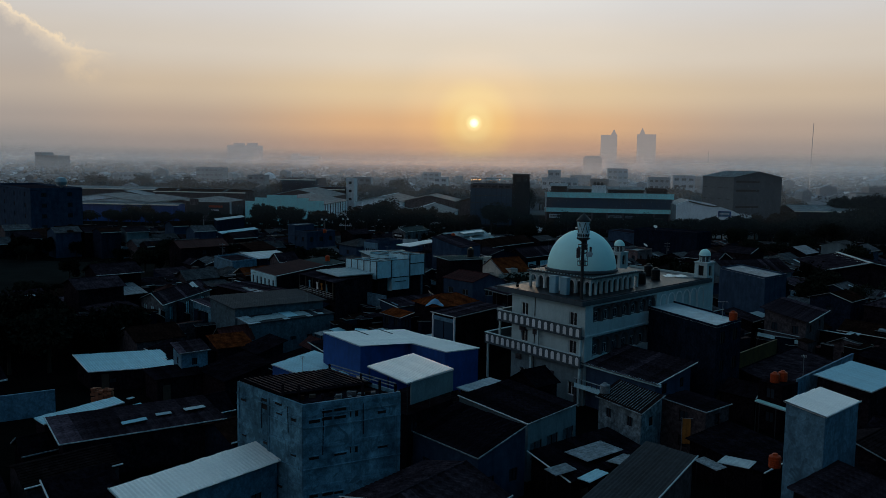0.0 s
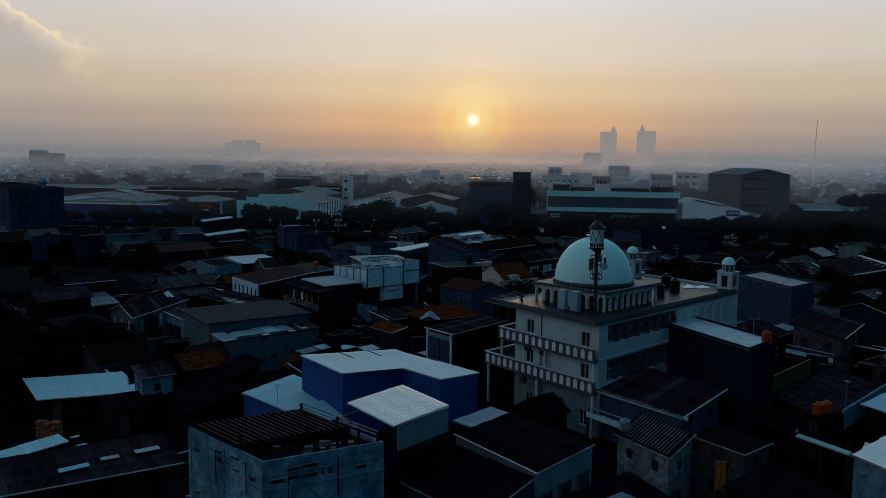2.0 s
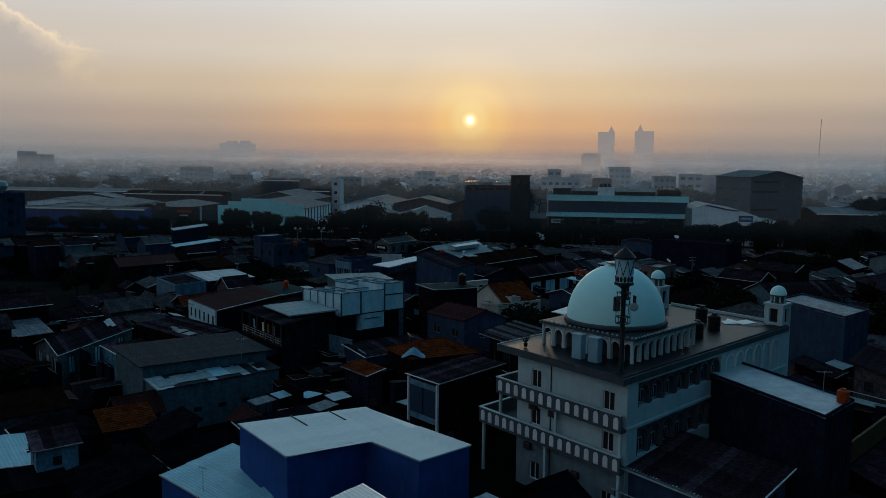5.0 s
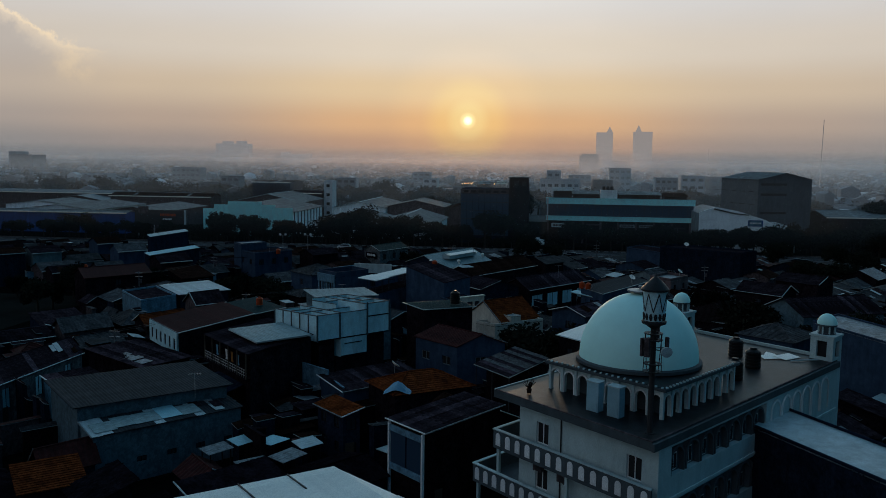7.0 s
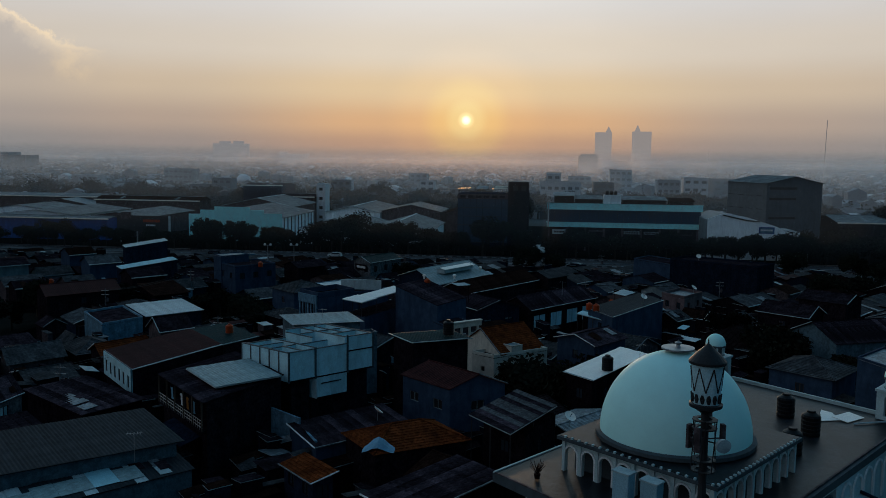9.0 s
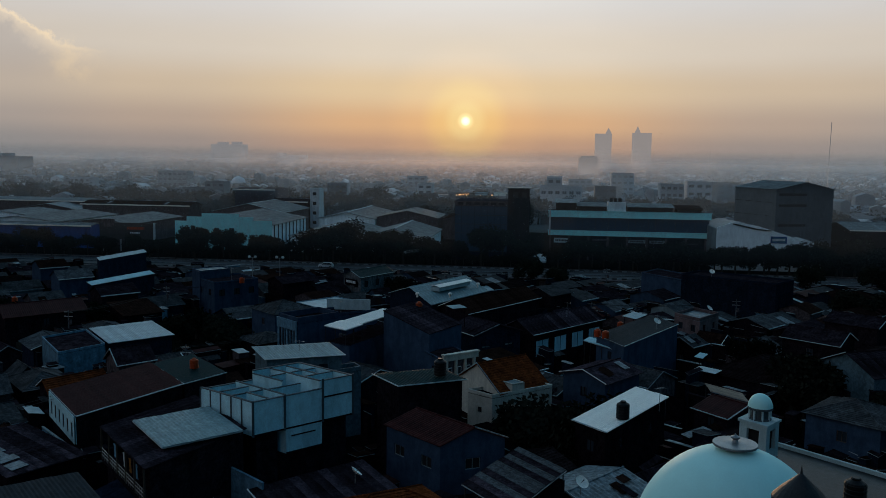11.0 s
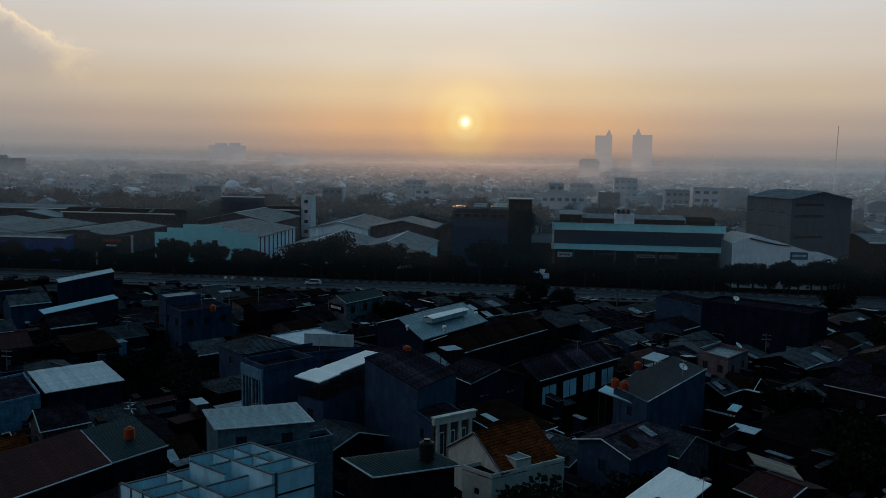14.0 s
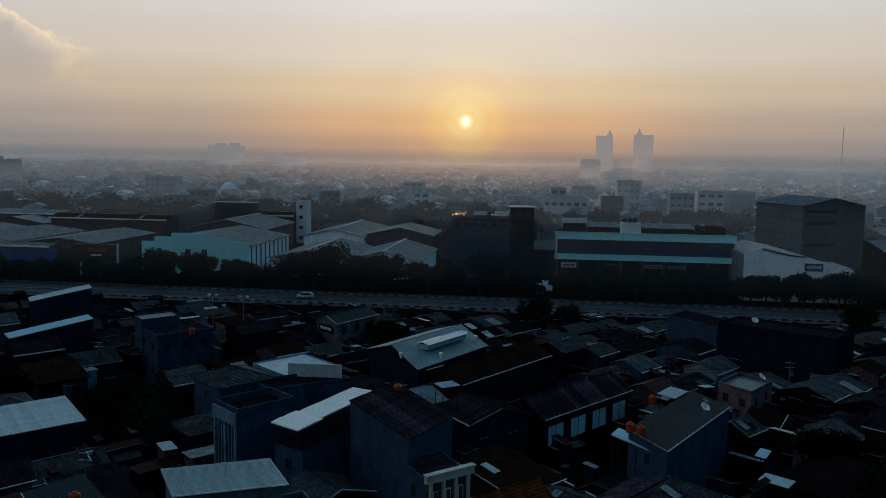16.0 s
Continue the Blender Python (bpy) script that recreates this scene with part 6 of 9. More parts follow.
def white_box():
    """The roofless white box house: concrete frame, white panels, open cells of uneven height on top."""
    F, R, L = V3(-25.0, 136.0), V3(-18.0, 143.8), V3(-31.3, 139.9)
    ob = thing("box_house", (F.x, F.y, GZ), "white roofless box house with dark ribs and open cells", "house")
    FOOT.append((F + (R - F + L - F) / 2, 8.5))
    U, W = R - F, L - F
    u, w = U.normalized(), W.normalized()
    nu, nw = V3(u.y, -u.x), V3(-w.y, w.x)
    lo, hi = 7.2 - GZ, 10.2 - GZ

    def wall(name, p, a, n, z0, z1, mat="boxwhite", thick=0.16, cap=True):
        bm = bmesh.new()
        slab(bm, p + UP * z0 - n * thick + a * 0.004, a * 0.992, n * thick, UP * (z1 - z0))
        wl = part(name, bm, mat, ob)
        if cap:
            bm = bmesh.new()
            slab(bm, p + UP * (z1 + 0.002) - n * (thick + 0.04), a, n * (thick + 0.08), UP * 0.07)
            part("coping", bm, "mosque_dark", wl)

    # outer walls; the far corner stands a little higher
    wall("wall", V3(0, 0, 0), U * 0.68, nu, lo, hi)
    wall("wall", U * 0.68, U * 0.32, nu, lo, hi + 0.75)
    wall("wall", V3(0, 0, 0), W, nw, lo, hi - 0.02)
    wall("wall", W, U * 0.5, -nu, lo, hi - 0.15)
    wall("wall", W + U * 0.5, U * 0.5, -nu, lo, hi + 0.75)
    wall("wall", U, W, -nw, lo, hi + 0.74)
    # concrete columns and beams on the fronts
    for k, top in ((0, hi + 0.14), (0.3, hi + 0.14), (0.68, hi + 0.95), (1, hi + 0.9)):
        bm = bmesh.new()
        slab(bm, U * k - u * 0.1 + UP * (lo - 0.1) + nu * 0.003, u * 0.2, nu * 0.09, UP * (top - lo + 0.1))
        part("column", bm, "mosque_dark", ob)
    for i in range(1, 6):
        bm = bmesh.new()
        slab(bm, W * (i / 5) - w * 0.07 + UP * lo + nw * 0.003, w * 0.13, nw * 0.07, UP * (hi - lo))
        part("column", bm, "mosque_dark", ob)
    for a, b, z in ((0.0, 1.0, lo - 0.02), (0.68, 1.0, hi - 0.85)):
        bm = bmesh.new()
        slab(bm, U * (a + 0.012) + UP * z + nu * 0.004, U * (b - a - 0.02), nu * 0.06, UP * 0.13)
        part("beam", bm, "dgrey", ob)
    # inner deck and the cells
    bm = bmesh.new()
    slab(bm, (U + W) * 0.02 + UP * (hi - 1.25), U * 0.96, W * 0.96, UP * 0.12)
    part("floor", bm, "concrete", ob)
    fl = hi - 1.12
    for a, b0, b1, up in ((0.17, 0.03, 0.45, 0), (0.33, 0.03, 0.97, 0.05), (0.5, 0.4, 0.97, 0.5), (0.68, 0.03, 0.97, 0.7), (0.85, 0.35, 0.97, 0.65)):
        wall("partition", U * a + W * b0, W * (b1 - b0), u, fl, hi + up, thick=0.13)
    for b, a0, a1, up in ((0.45, 0.02, 0.33, -0.05), (0.72, 0.02, 0.33, -0.1), (0.4, 0.34, 0.67, 0.0), (0.35, 0.69, 0.98, 0.7), (0.68, 0.51, 0.98, 0.6)):
        wall("partition", W * b + U * a0, U * (a1 - a0), w, fl, hi + up - 0.01, thick=0.13)
    # lower storey
    bm = bmesh.new()
    slab(bm, U * 0.31 - W * 0.004 + UP * (lo - 2.25), U * 0.36, W * 0.9, UP * 2.22)
    lw_ = part("lower_wall", bm, "boxwhite", ob)
    for a, d, z, h in ((0.31, 0.36, lo - 2.25, 0.14), (0.36, 0.24, lo - 0.75, 0.1)):
        bm = bmesh.new()
        slab(bm, U * a - W * 0.006 + UP * z, U * d, nu * 0.05, UP * h)
        part("beam", bm, "dgrey", lw_)
    for p, a, d, z in (((U + W) * 0.06, U * 0.2, W * 0.9, lo - 0.03), (U * 0.27 + W * 0.03, U * 0.43, W * 0.85, lo - 2.26), (U * 0.71 + W * 0.06, U * 0.25, W * 0.9, lo - 0.03)):
        bm = bmesh.new()
        slab(bm, p, a, d, UP * z)
        part("lower_core", bm, "dgrey", ob)


white_box()


def columned_front():
    """The pale columned front of the tall slate house."""
    F, R = V3(-12.25, 166.9), V3(-8.6, 170.3)
    ob = thing("columned_front", (F.x, F.y, GZ), "pale house front with white columns and a cornice", "facade")
    U = R - F
    u = U.normalized()
    n = V3(u.y, -u.x)
    H_ = 7.0 - GZ
    bm = bmesh.new()
    slab(bm, n * 0.0, U, n * 0.25, UP * H_)
    part("wall", bm, "grey", ob)
    bm = bmesh.new()
    slab(bm, -u * 0.15 + n * 0.1 + UP * H_, U + u * 0.3, n * 0.45, UP * 0.7)
    cn = part("cornice", bm, "cream", ob)
    bm = bmesh.new()
    slab(bm, -u * 0.25 + n * 0.05 + UP * (H_ + 0.704), U + u * 0.5, n * 0.65, UP * 0.14)
    part("ledge", bm, "cream", cn)
    for i in range(4):
        bm = bmesh.new()
        p = U * (0.04 + 0.28 * i) + n * 0.38
        slab(bm, p + n * -0.1, u * 0.28, n * 0.28, UP * H_)
        part("column", bm, "cream", ob)
    for i in range(3):
        for z in (0.6, 4.2):
            bm = bmesh.new()
            slab(bm, U * (0.14 + 0.28 * i) + n * 0.252 + UP * z, u * 0.55, n * 0.05, UP * 2.4)
            w = part("window", bm, "white", ob)
            bm = bmesh.new()
            slab(bm, U * (0.14 + 0.28 * i) + u * 0.07 + n * 0.30 + UP * (z + 0.1), u * 0.41, n * 0.02, UP * 2.2)
            part("pane", bm, "glass", w)


columned_front()


def long_balcony(F, L, z, drop):
    """A long railed balcony on posts, along the near left side of a low house."""
    F, L = V3(*F), V3(*L)
    ob = thing("balcony", (F.x, F.y, z), "long pale balcony with a dark railing", "balcony")
    W = L - F
    w = W.normalized()
    n = V3(-w.y, w.x)
    bm = bmesh.new()
    slab(bm, n * 0.01, W, n * 1.3, UP * 0.16)
    part("floor", bm, "boxwhite", ob)
    bm = bmesh.new()
    slab(bm, n * 1.2 + UP * 0.164, W, n * 0.08, UP * 0.35)
    part("upstand", bm, "boxwhite", ob)
    for i in range(14):
        bm = bmesh.new()
        rod(bm, W * ((i + 0.5) / 14) + n * 1.24 + UP * 0.51, W * ((i + 0.5) / 14) + n * 1.24 + UP * 1.05, 0.04, 5)
        part("baluster", bm, "darksteel", ob)
    bm = bmesh.new()
    rod(bm, n * 1.24 + UP * 1.06, W + n * 1.24 + UP * 1.06, 0.05, 6)
    part("rail", bm, "zinc", ob)
    for s in (0.02, 0.5, 0.98):
        bm = bmesh.new()
        slab(bm, W * s + n * 1.1 - UP * drop, w * 0.2, n * 0.2, UP * drop)
        part("post", bm, "grey", ob)


long_balcony((15.5, 85.8), (8.1, 94.0), 1.75, 2.25)
long_balcony((39.2, 117.5), (34.9, 122.6), 2.9, 3.4)
bm = bmesh.new()
gut = thing("gutter", (15.9, 85.2, 4.35), "deep pale blue eaves gutter", "gutter")
slab(bm, V3(0, 0, -0.12), V3(-7.9, 8.6, 0), V3(-0.12, -0.11, 0), UP * 0.34)
part("channel", bm, "boxwhite", gut)


def glazed_front():
    """Pale frame with two panes on the dark narrow house."""
    F, L = V3(-8.2, 107.25), V3(-11.65, 110.5)
    ob = thing("glazed_front", (F.x, F.y, GZ), "tall pale framed shop window", "window")
    W = L - F
    w = W.normalized()
    n = V3(-w.y, w.x)
    H_ = 7.0
    for s in (0.0, 0.955):
        bm = bmesh.new()
        slab(bm, W * s + n * 0.03, w * 0.2, n * 0.22, UP * H_)
        part("post", bm, "white", ob)
    for z in (0.1, 3.0, 6.3):
        bm = bmesh.new()
        slab(bm, w * 0.2 + n * 0.03 + UP * z, W - w * 0.42, n * 0.2, UP * 0.5)
        part("band", bm, "bluewall", ob)
    for i in range(2):
        bm = bmesh.new()
        slab(bm, w * (0.24 + i * (W.length / 2 - 0.12)) + n * 0.03 + UP * 3.52, w * (W.length / 2 - 0.3), n * 0.05, UP * 2.75)
        part("pane", bm, "blueglass", ob)


glazed_front()


def workshop_ridge():
    """Raised ridge vent and roof lights on the workshop."""
    ob = thing("ridge_vent", (-19.6, 216.5, 7.6), "raised pale ridge ventilator on a workshop roof", "roof vent")
    U = V3(4.7, 9.3)
    u = U.normalized()
    w = V3(-u.y, u.x)
    bm = bmesh.new()
    slab(bm, -w * 0.9, U, w * 1.8, UP * 0.75)
    part("body", bm, "zinc", ob)
    bm = bmesh.new()
    slab(bm, -w * 1.2 + UP * 0.754 - u * 0.2, U + u * 0.4, w * 1.2 + UP * 0.3, UP * 0.06)
    part("cover", bm, "zincwhite", ob)
    bm = bmesh.new()
    slab(bm, w * 1.2 + UP * 0.754 - u * 0.2, U + u * 0.4, -w * 1.2 + UP * 0.3, UP * 0.06)
    part("cover", bm, "zinc", ob)
    for x, y in ((-14.5, 229.5), (-12.7, 226.8), (-22.3, 213.0), (-16.6, 213.8)):
        v = thing("roof_fan", (x, y, 7.0), "small round metal roof ventilator", "vent", "roof fans")
        bm = bmesh.new()
        lathe(bm, [(0.18, 0), (0.18, 0.35), (0.32, 0.45), (0.36, 0.65), (0.25, 0.85), (0, 0.9)], n=12)
        part("cowl", bm, "zincwhite", v)


workshop_ridge()


def loose_sheets():
    """Loose pale roofing sheets on posts, placed and raised to fit the camera's view."""
    r = random.Random(3)
    for x, y, z, a, b in ((7.6, 65.2, 3.0, 2.7, 4.4), (10.5, 64.8, 3.0, 1.7, 2.8), (5.0, 61.6, 3.0, 1.3, 2.4), (7.6, 60.6, 3.0, 1.2, 2.6), (17.6, 64.0, 3.3, 2.2, 1.4),
                          (20.2, 64.6, 3.4, 2.6, 1.8), (-23.2, 107.2, 2.6, 2.2, 2.8), (-20.6, 109.3, 2.7, 2.2, 2.6), (-25.6, 112.0, 3.0, 2.1, 2.5), (-22.8, 112.6, 3.0, 2.2, 2.4),
                          (-19.9, 112.4, 2.9, 2.0, 2.2), (-27.3, 109.6, 2.9, 1.9, 2.4), (13.7, 196.5, 7.5, 2.4, 3.4), (22.0, 187.0, 4.0, 1.2, 2.4), (22.2, 179.2, 3.8, 3.0, 2.4), (40.0, 236.7, 5.0, 1.0, 2.4), (25.0, 213.2, 4.6, 0.8, 3.2),
                          (-33.5, 66.5, 3.45, 0.8, 2.2), (-31.6, 69.2, 3.55, 0.7, 1.4), (-29.6, 71.0, 3.6, 1.0, 1.9), (-34.9, 71.5, 3.6, 0.6, 0.8), (-36.6, 73.6, 3.6, 0.5, 0.7),
                          (29.6, 78.2, 3.6, 1.4, 4.2), (-13.5, 189.5, 9.4, 1.8, 2.6)):
        ob = thing("roofing_sheet", (x, y, z), "loose pale corrugated roofing sheet", "roofing sheet", "loose roofing sheets")
        t = radians(52 + r.uniform(-14, 14))
        u = V3(math.cos(t), math.sin(t), r.uniform(-0.03, 0.08))
        w = V3(-math.sin(t), math.cos(t), r.uniform(-0.05, 0.12))
        bm = bmesh.new()
        k = max(3, int(a / 0.35))
        extrude(bm, [-w * 0 - UP * 0.03] + [w * (a * i / (2 * k)) + UP * (0.04 if i % 2 else 0.0) for i in range(2 * k + 1)] + [w * a - UP * 0.03], u * b)
        part("sheet", bm, r.choice(("zinc", "zincblue", "zinc", "zincdull")), ob)
        for s in (0.1, 0.9):
            for q in (0.1, 0.9):
                bm = bmesh.new()
                p = u * (b * q) + w * (a * s)
                rod(bm, V3(p.x, p.y, GZ - z), p - UP * 0.035, 0.05, 5)
                part("post", bm, "dgrey", ob)


loose_sheets()
for p, q, z0, z1, m, lb in (((26.9, 100.1), (33.4, 109.2), 3.0, 4.9, "yellow", "mossy yellow end wall of a flat roof"), ((-52.8, 76.2), (-48.4, 79.9), -0.5, 2.2, "bluewall", "low pale blue yard wall"), ((-4.5, 72.0), (-7.5, 67.0), 6.5, 8.35, "plaster", "pale panel wall under a white canopy"), ((30.5, 89.1), (40.9, 103.5), 2.9, 4.7, "bluewall", "weathered pale blue parapet wall"), ((-36.4, 204.5), (-29.0, 204.7), -0.5, 7.6, "seagreen0", "pale sea green upper wall with a reddish coping")):
    wall_strip(p, q, z0, z1, m, lb)
wall_strip((-26.4, 133.7), (-22.3, 130.5), -0.5, 5.3, "bluewall", "faded blue stepped parapet wall between dark roofs")
wall_strip((-22.2, 130.4), (-19.6, 126.4), -0.5, 4.6, "bluewall", "faded blue low parapet wall beside a dark roof")
wall_strip((-0.2, 180.4), (3.7, 175.6), -0.5, 2.9, "dgrey", "dark yard wall with a pale coping", cap="zinc")
wall_strip((3.75, 175.5), (7.7, 171.4), -0.5, 2.9, "dgrey", "dark yard wall with a pale coping", cap="zinc")
wall_strip((-42.8, 140.4), (-52.4, 148.6), -0.5, 2.6, "bluewall", "pale blue street wall before a white-fronted house", cap="zinc")
canopy((28.7, 82.0), (29.2, 82.6), (25.6, 86.4), 3.0, "greenpale", 0.0, base=-0.5, label="long narrow pale green awning on thin posts")
HF, HR, HL = (12.75, 74.3), (15.0, 77.7), (9.2, 79.3)
roof_rods(HF, HL, HR, 4.68, 5.43, 0.36, "zincdull", "pale_roof_lines", "pale mortared seams on a dark tile roof")
H((18.9, 76.5), (21.6, 79.6), (15.35, 80.0), 4.3, "grey", "shed_u", "shade_sheet", rise=0.2, storeys=2, wu=1, wv=1, over=0.2, glint_chance=1.0, label="dark low house with a pale wavy roof edge")
tank((9.75, 79.35, 4.95), 0.5, 0.95, "zincdull", "grey dented metal drum on a hut roof")
house((23.6, 51.6), (28.4, 57.2), (20.8, 54.6), 5.2, "dgrey", "shed_u", "zincold", rise=0.5, storeys=2, wu=0, wv=0, label="dark low house in front of a narrow tower house", glint_chance=0.0)


def cloth(x, y):
    ob = thing("hanging_cloth", (x, y, GZ), "orange cloth hanging from a pole", "cloth")
    bm = bmesh.new()
    rod(bm, V3(0, 0, 0), V3(0, 0, 4.0), 0.03, 5)
    rod(bm, V3(-0.1, 0, 3.95), V3(1.0, 0, 3.95), 0.025, 5)
    part("pole", bm, "steel", ob)
    bm = bmesh.new()
    g = [[bm.verts.new(V3(0.05 + i * 0.15, 0.05 * math.sin(i * 1.9 + j * 0.4), 3.92 - j * 0.35)) for i in range(6)] for j in range(8)]
    for j in range(7):
        for i in range(5):
            bm.faces.new((g[j][i], g[j][i + 1], g[j + 1][i + 1], g[j + 1][i]))
    part("cloth", bm, "cloth_orange", ob)


house((28.3, 86.6), (30.4, 88.6), (26.4, 88.6), 4.6, "dgrey", "none", storeys=2, wu=0, wv=1, door=False, name="tank_stand", category="tank stand", label="small dark masonry stand for water tanks")
cloth(16.9, 77.3)
for x, y, z, m in ((22.4, 65.6, 3.3, 0), (27.9, 88.1, 4.6, 0), (28.9, 88.9, 4.6, 0), (25.2, 96.9, 9.45, 0), (7.2, 183.6, 7.25, 0), (8.2, 182.6, 7.25, 0), (-17.6, 183.3, 10.2, 0), (-39.0, 156.3, 7.61, 0), (-57.6, 222.0, 7.1, 0),
                   (-10.3, 148.5, 10.1, 1), (7.3, 146.3, 7.3, 1), (17.7, 117.0, 11.75, 1), (18.2, 112.9, 11.75, 1), (15.9, 108.9, 11.75, 1), (12.2, 205.0, 4.36, 0), (-95.0, 208.0, 4.4, 0)):
    if m:
        tank((x, y, z), 0.62, 1.55, "tank_black", "black plastic water tank on a roof")
    else:
        tank((x, y, z), 0.48, 1.05)
for x, y, z, t in ((16.0, 190.5, 7.42, 0.6), (32.8, 239.0, 8.72, 0.2), (27.2, 211.0, 6.1, 1.0), (-15.4, 133.4, 4.6, 2.0), (36.5, 150.0, 4.6, 0.4), (2.9, 132.4, 5.23, 0.7)):
    dish((x, y, z), t)


dish((-12.6, 72.4, 5.62), 2.4, 1.15)


def cooler(x, y):
    ob = thing("cooling_unit", (x, y, 11.73), "pale blue upright cabinet unit on the roof deck", "cabinet", "roof cabinets")
    u, w = V3(0.6, 0.8), V3(-0.75, 0.6614)
    bm = bmesh.new()
    slab(bm, u * -0.35 + w * -0.5, u * 0.7, w * 1.0, UP * 2.0)
    bmesh.ops.bevel(bm, geom=bm.edges[:], offset=0.03, segments=1, affect="EDGES")
    part("body", bm, "cabinet", ob)
    bm = bmesh.new()
    slab(bm, u * -0.4 + w * -0.55 + UP * 2.003, u * 0.8, w * 1.1, UP * 0.08)
    part("lid", bm, "zinc", ob)
    bm = bmesh.new()
    slab(bm, u * -0.36 + w * -0.4 + UP * 0.15, u * -0.02, w * 0.8, UP * 1.1)
    part("door", bm, "cabinet", ob)


def deck_clutter():
    """Loose pale sheets, a pipe and a potted plant on the mosque's roof deck."""
    for x, y, a, b, t in ((19.9, 116.0, 1.6, 1.0, 0.3), (21.6, 115.9, 2.1, 1.2, 0.7), (20.9, 117.0, 1.2, 0.8, 1.2)):
        ob = thing("roofing_sheet", (x, y, 11.78), "loose pale sheet lying on a roof deck", "roofing sheet", "deck sheets")
        d = V3(math.cos(t), math.sin(t))
        bm = bmesh.new()
        slab(bm, V3(0, 0, 0), d * a, V3(-d.y, d.x) * b + UP * 0.12, UP * 0.03)
        part("sheet", bm, "zincwhite", ob)
    ob = thing("loose_pipe", (21.9, 115.6, 11.83), "long pale pipe lying on a roof deck", "pipe")
    bm = bmesh.new()
    rod(bm, V3(0, 0, 0), V3(2.6, 0.9, 0), 0.06, 6)
    part("tube", bm, "zinc", ob)
    ob = thing("potted_plant", (0.1, 102.2, 11.76), "small spiky plant in a pot on a roof deck", "plant")
    bm = bmesh.new()
    lathe(bm, [(0.14, 0), (0.2, 0.3), (0.17, 0.3), (0, 0.26)], n=10)
    part("pot", bm, "rust", ob)
    r = random.Random(8)
    bm = bmesh.new()
    for i in range(26):
        t, k = r.uniform(0, 6.28), r.uniform(0.15, 0.55)
        rod(bm, V3(0, 0, 0.28), V3(k * math.cos(t), k * math.sin(t), r.uniform(0.6, 1.1)), 0.018, 4)
    part("leaves", bm, "rust", ob)


deck_clutter()
cooler(4.6, 98.7)
cooler(5.9, 97.6)


house((-38.6, 89.8), (-36.4, 92.2), (-40.8, 92.4), 4.4, "bluewall", "shed_u", "zincold", rise=0.5, storeys=2, wu=1, wv=1, win=(0.7, 0.8), name="hut", category="hut", label="small pale two-storey hut with a sheet lid")
# added shed: its near-black tone stands for the dark at the hut's foot
house((-39.6, 85.6), (-35.6, 89.2), (-42.4, 88.4), 2.3, "dgrey", "shed_u", "shade_sheet", rise=0.3, storeys=1, wu=0, wv=0, label="low near-black shed added where a hut's foot is dark", name="shed", category="shed", glint_chance=0.0)
house((-38.0, 99.5), (-34.6, 102.4), (-40.6, 102.6), 2.9, "dgrey", "shed_u", "tile", rise=0.8, storeys=1, wu=1, wv=1, style="tile", label="low house with an orange tile roof")
house((-13.4, 122.6), (-6.2, 127.4), (-17.0, 127.2), 5.2, "dgrey", "hip", "tile", rise=1.4, storeys=2, wu=0, wv=0, label="house with a broken orange tile roof")
house((-84.0, 189.0), (-76.0, 198.5), (-90.0, 195.5), 5.6, "dgrey", "gable_u", "brownroof", rise=1.3, storeys=2, wu=1, wv=1, label="house with a dark red sheet roof")
house((-54.4, 153.4), (-50.8, 159.0), (-57.8, 156.6), 4.7, "dgrey", "gable_u", "tile", rise=1.1, storeys=2, wu=1, wv=1, style="tile", label="low house with a dull orange tile roof")
house((19.4, 158.2), (24.5, 163.0), (16.6, 161.6), 4.2, "dgrey", "gable_v", "brownroof", rise=0.9, storeys=2, wu=1, wv=1, label="small house with a tan sheet roof")
house((-41.2, 66.8), (-37.7, 74.4), (-42.7, 67.8), 2.9, "dgrey", "shed_u", "zincblue", rise=0.15, storeys=1, wu=0, wv=0, over=0.15, label="narrow shed under a long pale blue sheet roof", name="shed", category="shed")
house((-36.5, 62.0), (-26.0, 71.0), (-40.5, 66.4), 3.0, "dgrey", "shed_u", "zincold", rise=0.6, storeys=1, wu=0, wv=0, label="low dark shed with patched sheet roofing", name="shed", category="shed")


def brick_stack():
    ob = thing("brick_stack", (-45.2, 81.4, GZ), "rough stack of bare orange bricks", "bricks")
    r = random.Random(9)
    bm = bmesh.new()
    slab(bm, V3(0, 0, 0), V3(0.46, 0, 0), V3(0, 0.2, 0), V3(0, 0, 0.16))
    me = bpy.data.meshes.new("brick")
    bm.to_mesh(me)
    bm.free()
    me.materials.append(M["brick"])
    for k in range(16):
        for i in range(5):
            for j in range(3):
                if r.random() < 0.93 - k * 0.015:
                    share("brick", me, ob, V3(i * 0.48 + r.uniform(-0.03, 0.03), j * 0.22, k * 0.165), r.uniform(-0.05, 0.05))


brick_stack()


def tarp():
    ob = thing("tarpaulin", (-14.6, 122.6, 5.2), "pale blue tarpaulin draped over a roof corner", "tarpaulin")
    r = random.Random(4)
    bm = bmesh.new()
    g = [[bm.verts.new(V3(i * 0.45, j * 0.4, 1.2 * math.exp(-((i - 3) ** 2 + (j - 2) ** 2) / 5) + r.uniform(-0.06, 0.06))) for i in range(7)] for j in range(6)]
    for j in range(5):
        for i in range(6):
            bm.faces.new((g[j][i], g[j][i + 1], g[j + 1][i + 1], g[j + 1][i]))
    part("cloth", bm, "tarp", ob)


tarp()


